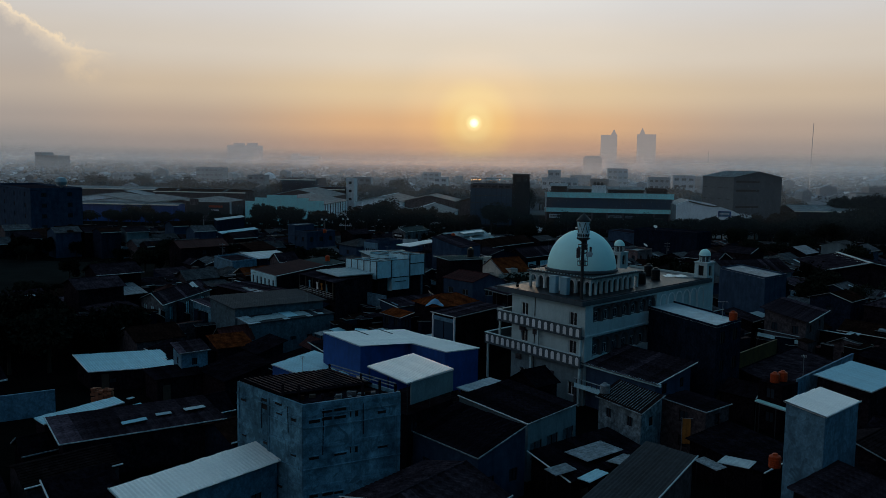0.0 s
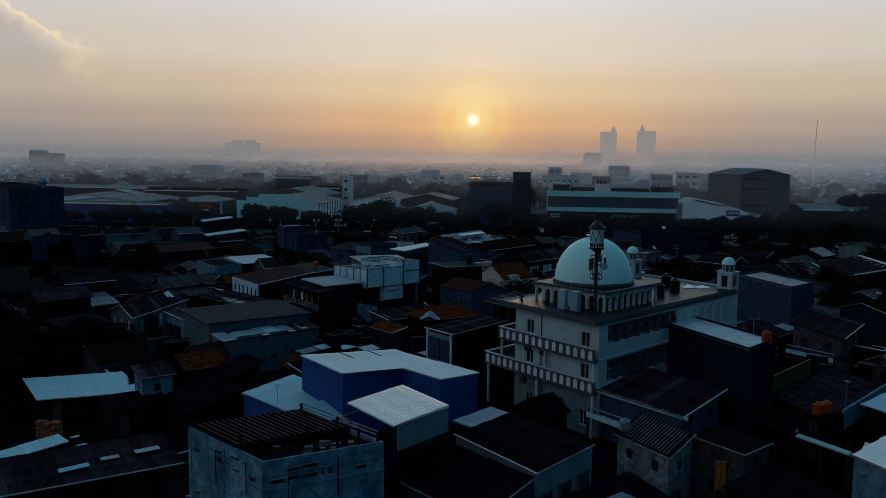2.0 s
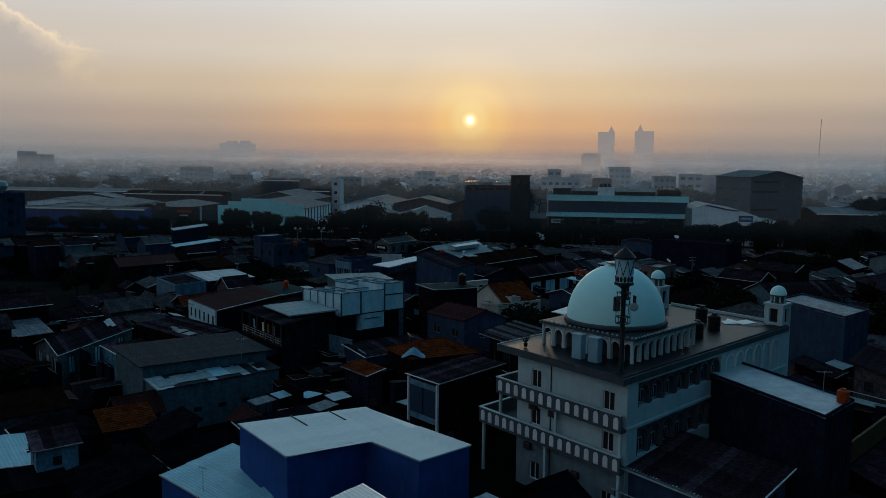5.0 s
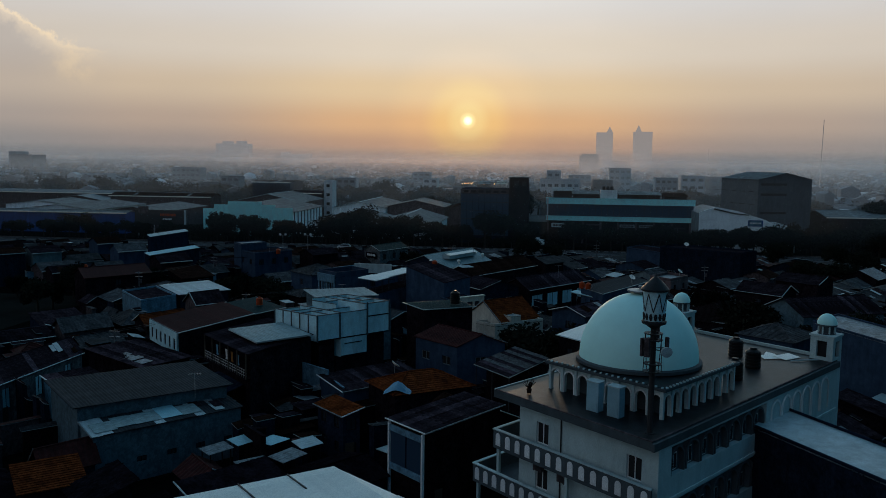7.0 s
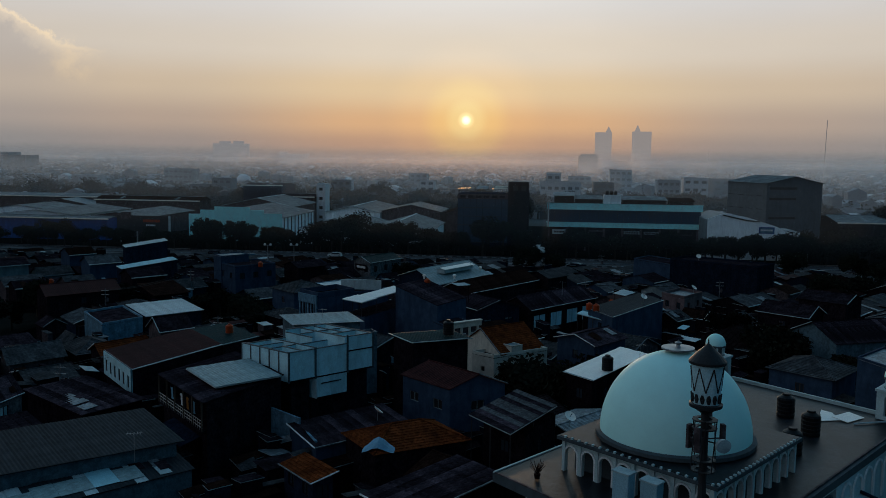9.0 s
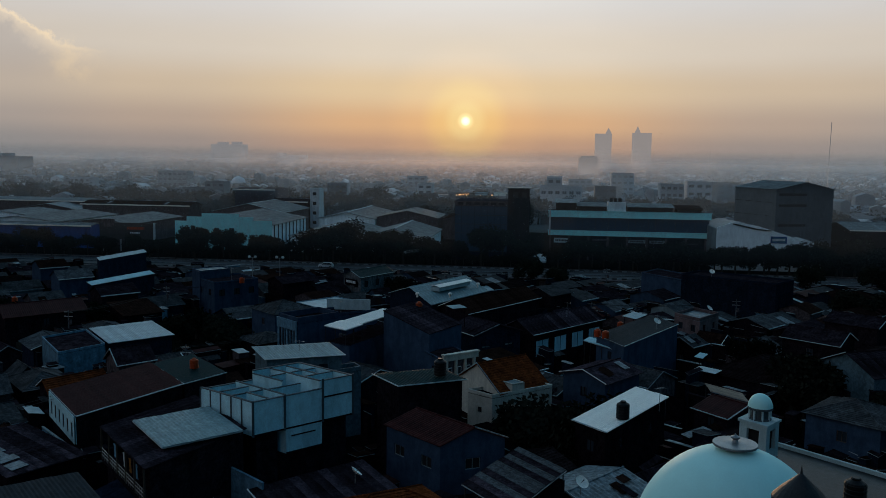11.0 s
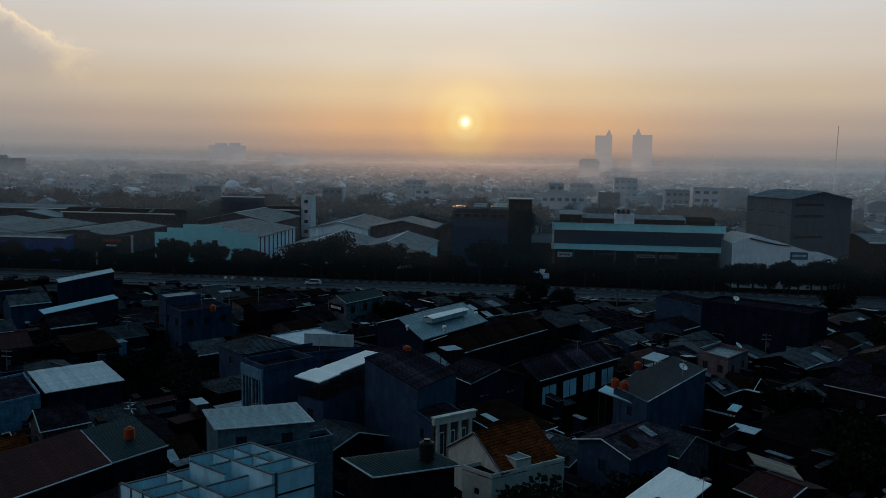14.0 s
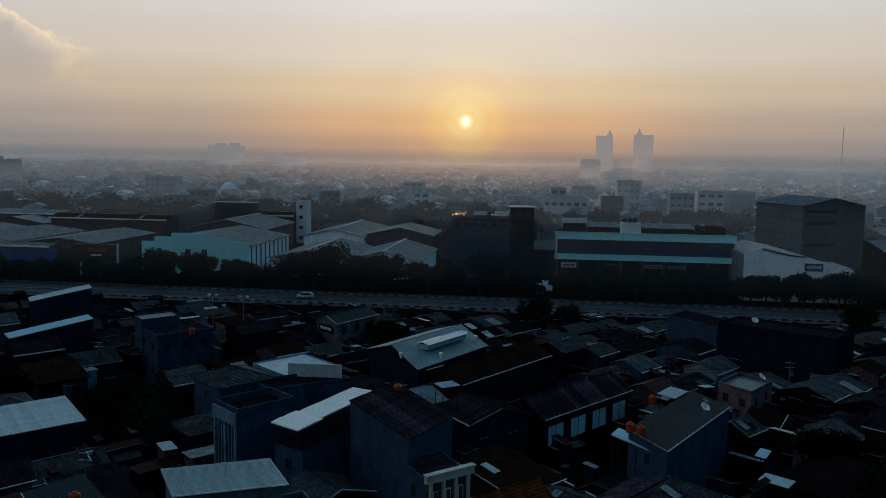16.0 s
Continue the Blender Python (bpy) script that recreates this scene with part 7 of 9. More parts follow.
def white_front():
    """White gable front with tall slit windows on the red-brown roofed house."""
    F, L = V3(-44.15, 140.95), V3(-51.65, 148.95)
    ob = thing("slit_window_facade", (F.x, F.y, 3.75), "white painted house front with tall slit windows", "facade")
    W = L - F
    w = W.normalized()
    n = V3(-w.y, w.x)
    bm = bmesh.new()
    holes = [(0.7 + i * 1.75, 1.35 + i * 1.75, 0.5, 1.9) for i in range(6)]
    holed_wall(bm, n * 0.2, w, W.length, 2.65, holes, n, 0.15)
    slab(bm, n * 0.01, W, n * 0.05, UP * 2.65)
    slab(bm, n * 0.2 + UP * 2.652, W, -n * 0.15, UP * 0.05)
    wl = part("wall", bm, "boxwhite", ob)
    for a, b, c, d in holes:
        window(wl, n * 0.2 + w * a + UP * c, w, n, b - a, d - c, "grey", 0, 0.1)


white_front()


def slit_front(F, L, z0, z1):
    """Pale front with a deep top band and tall dark slits between thin piers."""
    F, L = V3(*F), V3(*L)
    ob = thing("slit_window_facade", (F.x, F.y, z0), "pale blue house front with tall dark slits", "facade")
    W = L - F
    w = W.normalized()
    n = V3(-w.y, w.x)
    h = z1 - z0
    bm = bmesh.new()
    slab(bm, n * 0.01, W, n * 0.1, UP * h)
    part("back_panel", bm, "dgrey", ob)
    bm = bmesh.new()
    slab(bm, n * 0.11 + UP * (h - 1.3), W, n * 0.25, UP * 1.3)
    part("top_band", bm, "bluewall", ob)
    for i in range(7):
        bm = bmesh.new()
        slab(bm, W * (i / 6.6) + n * 0.11, w * (0.34 if i % 3 == 0 else 0.16), n * 0.2, UP * (h - 1.302))
        part("pier", bm, "bluewall", ob)


slit_front((-33.1, 176.7), (-36.8, 180.0), 0.5, 9.2)


def antenna(x, y, z, h, turn):
    ob = thing("roof_antenna", (x, y, z), "thin television antenna on a roof", "antenna", "roof antennas")
    bm = bmesh.new()
    rod(bm, V3(0, 0, 0), V3(0, 0, h), 0.025, 5)
    part("mast", bm, "steel", ob)
    c, s_ = math.cos(turn), math.sin(turn)
    bm = bmesh.new()
    rod(bm, V3(-0.6 * c, -0.6 * s_, h - 0.1), V3(0.6 * c, 0.6 * s_, h - 0.1), 0.018, 4)
    part("boom", bm, "steel", ob)
    for i in range(5):
        bm = bmesh.new()
        k = -0.5 + i * 0.25
        p = V3(k * c, k * s_, h - 0.1)
        d = V3(-s_, c) * (0.35 - 0.03 * i)
        rod(bm, p - d, p + d, 0.012, 4)
        part("element", bm, "steel", ob)


for x, y, z, h in ((11.0, 149.0, 7.3, 2.4), (16.0, 190.0, 7.2, 2.2), (-28.0, 160.2, 9.15, 1.2), (3.5, 202.0, 6.4, 2.4), (-33.0, 200.5, 5.85, 2.2), (-60.0, 223.0, 7.3, 2.6), (-31.0, 115.5, 6.1, 2.4), (24.5, 99.5, 9.3, 2.0), (33.0, 96.0, 2.9, 3.0), (-22.3, 84.5, 4.0, 2.0), (-14.0, 218.0, 7.7, 2.4)):
    antenna(x, y, z, h, 0.9 * x)

# ---- across the road ----
def bars(parent, p, a, n, w, h, mat, rows=1, seed=1, name="lettering_bar"):
    """Plain bars where writing stands."""
    r = random.Random(seed)
    for k in range(rows):
        s = 0.0
        while s < w - 0.2:
            d = min(r.uniform(0.3, 0.7), w - s)
            bm = bmesh.new()
            slab(bm, p + a * s + UP * (k * h * 1.5) + n * 0.003, a * (d * 0.8), n * 0.03, UP * h)
            part(name, bm, mat, parent)
            s += d


veranda_sign()


def glass_tower():
    ob = thing("office_tower", (-28.6, 334, GZ), "dark blue glass office tower with a lit roof terrace", "building")
    X, Y = V3(1, 0), V3(0, 1)
    w, d, h = 23.3, 17.0, 18.1 - GZ
    bm = bmesh.new()
    slab(bm, Y * 0.3, X * w, Y * d, UP * h)
    part("core", bm, "navy", ob)
    pw, ph = 16.6 / 8, (h - 4.2) / 5
    bm = bmesh.new()
    slab(bm, V3(0.06, 0, 0.06), X * (pw - 0.1), Y * 0.28, UP * (ph - 0.1))
    me = bpy.data.meshes.new("glass_panel")
    bm.to_mesh(me)
    bm.free()
    me.materials.append(M["blueglass"])
    for k in range(5):
        for i in range(8):
            share("glass_panel", me, ob, V3(i * pw, 0, 2.6 + k * ph))
        bm = bmesh.new()
        slab(bm, V3(0, -0.06, 2.52 + k * ph), X * 16.7, Y * 0.3, UP * 0.16)
        part("floor_band", bm, "darksteel", ob)
    bm = bmesh.new()
    slab(bm, V3(-0.05, -0.1, h - 1.55), X * 16.7, Y * 0.35, UP * 1.5)
    part("top_band", bm, "grey", ob)
    for i in range(6):
        bm = bmesh.new()
        slab(bm, V3(0.9 + i * 2.6, -0.14, h - 1.25), X * 1.7, Y * 0.03, UP * 0.8)
        part("vent_panel", bm, "dgrey", ob)
    # stair tower
    bm = bmesh.new()
    holed_wall(bm, V3(16.7, -0.4, 0), X, 6.7, h + 3.9, [(1.6, 3.2, h + 1.2, h + 3.0), (4.2, 5.8, h + 1.2, h + 3.0)], -Y, 0.3)
    slab(bm, V3(16.7, 0.0, 0), X * 6.7, Y * 8, UP * (h + 1.3))
    slab(bm, V3(16.7, -0.4, h + 3.904), X * 6.7, Y * 8.4, UP * 0.25)
    st = part("stair_tower", bm, "dgrey", ob)
    for s in (1.6, 4.2):
        bm = bmesh.new()
        slab(bm, V3(16.7 + s, -0.08, h + 1.2), X * 1.6, Y * 0.04, UP * 1.8)
        part("pane", bm, "dark", st)
    bm = bmesh.new()
    slab(bm, V3(16.2, -0.8, h + 4.16), X * 7.7, Y * 9.2, UP * 0.2)
    part("tower_roof", bm, "zincdull", ob)
    # terrace: posts, beams, awnings
    for i in range(7):
        bm = bmesh.new()
        rod(bm, V3(0.5 + i * 2.6, 1.0, h), V3(0.5 + i * 2.6, 1.0, h + 2.3), 0.08, 6)
        part("terrace_post", bm, "darksteel", ob)
    for z, y in ((h + 2.3, 1.0), (h + 1.05, 0.5)):
        bm = bmesh.new()
        rod(bm, V3(0, y, z), V3(16.4, y, z), 0.07, 6)
        part("terrace_beam", bm, "darksteel", ob)
    for x, ww, m in ((6.0, 4.0, "zincdull"), (12.0, 4.2, "cream")):
        bm = bmesh.new()
        slab(bm, V3(x, 1.0, h + 1.7), X * ww, V3(0, 5, 0.8), UP * 0.08)
        part("awning", bm, m, ob)
    for i in range(11):
        bl = thing("terrace_lamp", (-28.3 + (0, 0.6, 0.4, 3.1, 7.4, 1.0, 1.5, 2.0, 2.6, 11.0, 13.0)[i], 334.7 + (0, 2.2, 5.5, 1.0, 3.0, 4.0, 6.5, 9.0, 12.0, 4.0, 6.0)[i], h + GZ + 0.02), "small warm bulb lamp on a short stem", "lamp", "terrace lamps")
        bm = bmesh.new()
        rod(bm, V3(0, 0, 0), V3(0, 0, 1.5), 0.04, 5)
        part("stem", bm, "darksteel", bl)
        bm = bmesh.new()
        lathe(bm, [(0, 1.45), (0.16, 1.55), (0.2, 1.7), (0.12, 1.85), (0, 1.9)], n=8)
        part("bulb", bm, "lamp", bl)


def office():
    ob = thing("office_building", (1.3, 340, GZ), "long white office building with a dark glass band", "building")
    X, Y = V3(1, 0), V3(0, 1)
    w, d = 49.8, 18.0
    z = lambda v: v - GZ
    bm = bmesh.new()
    slab(bm, V3(0.5, 1.2, 0), X * (w - 1), Y * d, UP * z(14.6))
    part("core", bm, "dgrey", ob)
    for z0, z1, y, nm in ((13.2, 15.2, -0.3, "upper_band"), (7.4, 8.9, -0.3, "lower_band")):
        bm = bmesh.new()
        slab(bm, V3(-0.4, y, z(z0)), X * (w + 0.8), Y * 1.48, UP * (z1 - z0))
        b = part(nm, bm, "seagreen", ob)
        bm = bmesh.new()
        slab(bm, V3(-0.6, y - 0.2, z(z1) + 0.003), X * (w + 1.2), Y * 0.6, UP * 0.16)
        part("ledge", bm, "seagreen", b)
    bm = bmesh.new()
    slab(bm, V3(-0.2, -0.7, z(7.4)), X * 0.5, Y * 1.6, UP * 7.9)
    part("end_fin", bm, "white", ob)
    k = 24
    bm = bmesh.new()
    slab(bm, V3(0.04, 0.5, 0), X * (w / k - 0.08), Y * 0.1, UP * 4.24)
    me = bpy.data.meshes.new("glass_panel")
    bm.to_mesh(me)
    bm.free()
    me.materials.append(M["blueglass"])
    bm = bmesh.new()
    slab(bm, V3(-0.04, 0.38, 0), X * 0.08, Y * 0.2, UP * 4.26)
    mu = bpy.data.meshes.new("mullion")
    bm.to_mesh(mu)
    bm.free()
    mu.materials.append(M["darksteel"])
    for i in range(k):
        share("glass_panel", me, ob, V3(w * i / k, 0, z(8.92)))
        share("mullion", mu, ob, V3(w * i / k, 0, z(8.91)))
    # ground floor: piers, shop openings, sign boards
    for i in range(9):
        bm = bmesh.new()
        slab(bm, V3(i * w / 8.2, 0.3, 0), X * 0.6, Y * 0.8, UP * z(7.38))
        part("pier", bm, "grey", ob)
    for x, ww, zz, hh, m in ((1.5, 4.4, 5.0, 1.5, "zinc"), (13.5, 5.5, 5.9, 0.5, "grey"), (25, 5.2, 5.4, 1.0, "zincdull"), (31.5, 4.8, 5.4, 0.9, "zincdull"), (41, 6.0, 5.0, 1.0, "dgrey")):
        bm = bmesh.new()
        slab(bm, V3(x, -0.1, z(zz)), X * ww, Y * 0.25, UP * hh)
        s = part("sign_board", bm, m, ob)
        bars(s, V3(x + 0.5, -0.1, z(zz) + hh * 0.3), X, -Y, ww - 1.0, hh * 0.4, "darksteel", 1, int(x))
    # on the roof
    bm = bmesh.new()
    holed_wall(bm, V3(18.3, 1.2, z(14.6)), X, 5.6, 3.6, [(1.2, 2.0, 1.6, 2.4), (3.4, 4.2, 1.6, 2.4)], -Y, 0.2)
    slab(bm, V3(18.3, 1.45, z(14.6)), X * 5.6, Y * 4, UP * 3.58)
    part("roof_house", bm, "white", ob)
    for x in (19.4, 20.8, 22.2):
        tank((1.3 + x, 343.2, 18.2), 0.6, 1.3, "tank_black", "black plastic water tank on an office roof")
    for x, ww, hh, m in ((2.0, 6.5, 3.2, "zincdull"), (9.0, 9.0, 2.2, "farroof"), (25, 14, 2.2, "farroof"), (40.5, 7.5, 1.8, "rust")):
        bm = bmesh.new()
        slab(bm, V3(x, 5.0, z(14.62)), X * ww, Y * 6, UP * hh)
        part("roof_shed", bm, "dgrey", ob)
        bm = bmesh.new()
        slab(bm, V3(x - 0.4, 3.6, z(14.62) + hh - 0.25), X * (ww + 0.8), V3(0, 8, 0.9), UP * 0.1)
        part("shed_roof", bm, m, ob)


def stepped_wall():
    ob = thing("warehouse", (-124.5, 340, GZ), "pale blue-green warehouse with a stepped front wall", "warehouse")
    X, Y = V3(1, 0), V3(0, 1)
    for x0, x1, h in ((0, 4.2, 9.7), (4.2, 9.5, 11.2), (9.5, 22.5, 12.4), (22.5, 27.5, 11.3), (27.5, 34, 10.2)):
        bm = bmesh.new()
        holes = [(4.2, 6.1, 5.2, 7.6), (9.4, 11.3, 5.2, 7.6)] if x0 == 9.5 else []
        holed_wall(bm, V3(x0, 0, 0), X, x1 - x0, h, holes, -Y, 0.3)
        quad(bm, V3(x0, 0, h), V3(x1, 0, h), V3(x1, 0.4, h), V3(x0, 0.4, h))
        wl = part("front_wall", bm, "seagreen", ob)
        for a, b, c, d in holes:
            window(wl, V3(x0 + a, 0, c), X, -Y, b - a, d - c, "white", 1, 0.3)
    bm = bmesh.new()
    slab(bm, V3(0.1, 0.42, 0), X * 33.8, Y * 40, UP * 8.9)
    part("side_wall", bm, "hallwhite", ob)
    bm = bmesh.new()
    extrude(bm, [V3(-0.6, 0.6, 8.92), V3(17, 0.6, 11.9), V3(34.6, 0.6, 8.92), V3(34.6, 0.6, 8.7), V3(17, 0.6, 11.6), V3(-0.6, 0.6, 8.7)], Y * 40)
    part("roof", bm, "farroof", ob)
    for i in range(9):
        bm = bmesh.new()
        slab(bm, V3(33.92, 2 + i * 4.3, 0), X * 0.2, Y * 0.6, UP * 8.8)
        part("pilaster", bm, "grey", ob)


def ramp_wall():
    ob = thing("warehouse", (50.4, 325, GZ), "pale wall of a sloping warehouse front with a small sign", "warehouse")
    prof = [(0, 0), (0, 12.6), (5.0, 14.4), (12, 13.2), (21, 10.4), (23.5, 8.9), (30.3, 8.5), (30.3, 0)]
    bm = bmesh.new()
    extrude(bm, [V3(x, 0, z) for x, z in prof], V3(0, 0.4, 0))
    part("front_wall", bm, "hallwhite", ob)
    bm = bmesh.new()
    extrude(bm, [V3(x, 0.42, z * 0.985 - 0.2) for x, z in prof], V3(0, 24, 0))
    part("hall", bm, "zincdull", ob)
    bm = bmesh.new()
    extrude(bm, [V3(4.4, -0.01, 13.6), V3(4.6, -0.01, 13.95), V3(11.5, -0.01, 12.5), V3(15.5, -0.01, 12.1), V3(15.5, -0.01, 11.8), V3(11.4, -0.01, 12.1)], V3(0, -0.2, 0))
    part("dark_stripe", bm, "darksteel", ob)
    bm = bmesh.new()
    slab(bm, V3(15.4, -0.15, 8.3), V3(4.6, 0, 0), V3(0, 0.13, 0), UP * 2.0)
    s = part("sign_board", bm, "royal", ob)
    bm = bmesh.new()
    slab(bm, V3(15.7, -0.2, 8.6), V3(4.0, 0, 0), V3(0, 0.05, 0), UP * 1.4)
    part("sign_face", bm, "bluewall", s)
    bars(s, V3(15.9, -0.2, 9.1), V3(1, 0, 0), V3(0, -1, 0), 3.6, 0.5, "white", 1, 3)


def billboard():
    ob = thing("billboard", (-146, 330, GZ), "long black billboard with an orange mark", "billboard")
    bm = bmesh.new()
    slab(bm, V3(0, 0, 4.0), V3(19.5, 0, 0), V3(0, 0.5, 0), UP * 5.4)
    part("board", bm, "darksteel", ob)
    for x in (1, 7, 13, 18.5):
        bm = bmesh.new()
        slab(bm, V3(x, 0.1, 0), V3(0.35, 0, 0), V3(0, 0.35, 0), UP * 4.0)
        part("leg", bm, "steel", ob)
    bars(ob, V3(9.6, 0, 7.2), V3(1, 0, 0), V3(0, -1, 0), 6.0, 0.9, "tank_orange", 1, 5)
    bars(ob, V3(10.6, 0, 5.9), V3(1, 0, 0), V3(0, -1, 0), 3.4, 0.5, "white", 1, 6)
    bm = bmesh.new()
    slab(bm, V3(1.5, -0.1, 8.0), V3(3.6, 0, 0), V3(0, 0.6, 0), UP * 2.6)
    part("side_panel", bm, "grey", ob)
    bm = bmesh.new()
    slab(bm, V3(18.6, -0.06, 4.0), V3(0.8, 0, 0), V3(0, 0.6, 0), UP * 5.45)
    part("end_panel", bm, "zinc", ob)


def hall(x0, x1, y0, y1, eave, rise, wall="hallwhite", rmat="farroof", label="pale warehouse with a low gable roof", trim=True, along="y"):
    """A gabled warehouse with a white verge board; its ridge runs along y, or along x."""
    ob = thing("warehouse", ((x0 + x1) / 2, y0, GZ), label, "warehouse")
    w, d, h = (x1 - x0) / 2, y1 - y0, eave - GZ
    if along == "y":
        prof, dv = [V3(-w, 0, 0), V3(-w, 0, h), V3(0, 0, h + rise), V3(w, 0, h), V3(w, 0, 0)], V3(0, d, 0)
    else:
        prof, dv = [V3(-w, 0, 0), V3(-w, 0, h), V3(-w, d / 2, h + rise), V3(-w, d, h), V3(-w, d, 0)], V3(2 * w, 0, 0)
    bm = bmesh.new()
    extrude(bm, prof, dv)
    part("wall", bm, wall, ob)
    t = V3(0, 0, 0.25)
    e = 0.7
    if along == "y":
        for s in (-1, 1):
            bm = bmesh.new()
            g = rise / w
            p = V3(s * (w + e), -e, h - g * e + 0.1)
            k = int((d + 2 * e) / 3)
            q = V3(0, -e, h + rise + 0.1)
            slab(bm, p, q - p, V3(0, d + 2 * e, 0), t * 0.4)
            rf = part("roof_slope", bm, rmat, ob)
            if trim:
                bm = bmesh.new()
                slab(bm, p + UP * 0.104, q - p, V3(0, 0.45, 0), UP * 0.15)
                part("verge", bm, "zinc", rf)
        if trim:
            bm = bmesh.new()
            slab(bm, V3(-0.35, -e, h + rise + 0.18), V3(0.7, 0, 0), V3(0, d + 2 * e, 0), UP * 0.14)
            part("ridge_cap", bm, "zinc", ob)
    else:
        for s in (0, 1):
            bm = bmesh.new()
            g = rise / (d / 2)
            p = V3(-w - e, -e if s == 0 else d + e, h - g * e + 0.1)
            q = V3(-w - e, d / 2, h + rise + 0.1)
            slab(bm, p, q - p, V3(2 * w + 2 * e, 0, 0), t * 0.4)
            rf = part("roof_slope", bm, rmat, ob)
        bm = bmesh.new()
        slab(bm, V3(-w - e, -e - 0.12, h - rise / (d / 2) * e - 0.1), V3(2 * w + 2 * e, 0, 0), V3(0, 0.1, 0), UP * 0.45)
        part("gutter", bm, "zincwhite", ob)
        g = rise / (d / 2)
        for i in range(1, int(2 * w / 9), 3):
            bm = bmesh.new()
            slab(bm, V3(-w + 2 + i * 9.0, 0.5, h + g * 0.5 + 0.23), V3(1.2, 0, 0), V3(0, d / 2 - 2, g * (d / 2 - 2)), UP * 0.05)
            part("roof_light", bm, "zincdull", ob)
        bm = bmesh.new()
        slab(bm, V3(-w - e, d / 2 - 0.3, h + rise + 0.18), V3(2 * w + 2 * e, 0, 0), V3(0, 0.6, 0), UP * 0.14)
        part("ridge_cap", bm, "zincdull", ob)
    k = max(2, int(2 * w / 5))
    for i in range(k):
        bm = bmesh.new()
        slab(bm, V3(-w + 2 * w * (i + 0.5) / k - 0.3, -0.15, 0), V3(0.6, 0, 0), V3(0, 0.14, 0), UP * (h - 0.2))
        part("pilaster", bm, wall, ob)
    return ob


M["seagreen"] = material("sea_green_paint", (0.374, 0.93, 0.931), (0.34, 0.85, 0.8624), scale=0.4, stain=(0.442, 0.68, 0.686))
lm = bpy.data.materials.new("lamp_glow")
lm.use_nodes = True
lm.node_tree.nodes["Principled BSDF"].inputs["Emission Color"].default_value = (1.0, 0.42, 0.10, 1)
lm.node_tree.nodes["Principled BSDF"].inputs["Emission Strength"].default_value = 1.3
M["lamp"] = lm
glass_tower()
office()
stepped_wall()
ramp_wall()
billboard()
hall(-84.5, -60.6, 341, 381, 4.9, 2.75)
hall(-88.5, -66.2, 392, 440, 7.2, 2.4)
hall(-60.3, -38.8, 341.3, 381, 4.9, 2.95)
hall(-200, -170, 345, 387, 7.3, 1.7, label="long pale-walled warehouse with a low grey roof", trim=False)
hall(-168, -144, 348, 389, 6.9, 1.6, "grey", "farroof", "long grey-walled warehouse with a low roof", False)
hall(-219, -191.5, 364, 389, 7.8, 1.6, label="pale-walled warehouse beyond a dark blue one", trim=False)
hall(-237, -210, 425, 450, 6.2, 2.4, "grey", "zincdull", "grey warehouse with a pale low gable roof", False)
hall(-40, -12, 398, 430, 7.5, 4.0, "grey", "rust", "dark warehouse with a brown roof", False)
hall(-66, -42, 395, 420, 8.0, 2.6, "grey", "farroof", "grey warehouse with a low gable roof", False)
hall(-132, -103, 392, 428, 9.0, 3.2, "grey", "farroof", "grey warehouse with roof lights")
hall(-250, -152.6, 336, 343, 7.0, 0.5, "royal", "farroof", "low dark blue walled warehouse with a grey roof", False, "x")
hall(-207, -157, 426, 439, 8.8, 1.4, "grey", "rust", "long dark warehouse with a brown roof and a pale edge", False, "x")
hall(-300, -214, 440, 462, 9.0, 0.9, "grey", "farroof", "long dark warehouse with a thin pale roof line", False, "x")
hall(-144, -125, 448, 470, 15.6, 0.8, "navy", "zincold", "dark block of a building with a flat top", False, "x")
hall(114, 150, 400, 430, 6.5, 2.0, "dgrey", "farroof", "dark warehouse beside the grey tower", False, "x")
hall(60, 76, 176, 196, 6.2, 1.6, "dgrey", "zincold", "dark hall with bright ribs on its roof")
gw = house((85.6, 397), (108.5, 404.6), (76.5, 424), 21.6, "greyblue", "gable_v", "farroof", rise=2.6, storeys=5, wu=0, wv=0, over=0.5, name="warehouse", category="building", label="tall grey concrete warehouse with a low gable and dark bands", door=False, sheets=False)
for z0 in (8.0, 15.5, 19.6):
    bm = bmesh.new()
    d = V3(26.4, 9.0).normalized()
    n = V3(d.y, -d.x)
    slab(bm, d * 1.2 + n * 0.004 + UP * z0, d * 20, n * 0.1, UP * 0.9)
    part("louvre_band", bm, "darksteel", gw)
for k in range(3):
    for i in range(5):
        bm = bmesh.new()
        d = V3(-13.1, 31.0).normalized()
        n = V3(-d.y, d.x)
        slab(bm, d * (2.5 + i * 6.2) + n * 0.004 + UP * (6.5 + 5.2 * k), d * 3.6, n * 0.08, UP * 0.16)
        part("sill_band", bm, "dgrey", gw)
wt = house((-101, 438), (-101, 446), (-105.2, 438), 16.8, "white", "flat", "zincdull", parapet=0.4, storeys=4, wu=0, wv=1, win=(1.6, 1.4), name="stair_tower", category="tower", label="slim white stair tower with square openings", door=False, pane="dark")
hall(-122, -106, 436, 452, 11.0, 1.0, "dgrey", "zincold", "dark flat-roofed hall beside a white tower", False, "x")


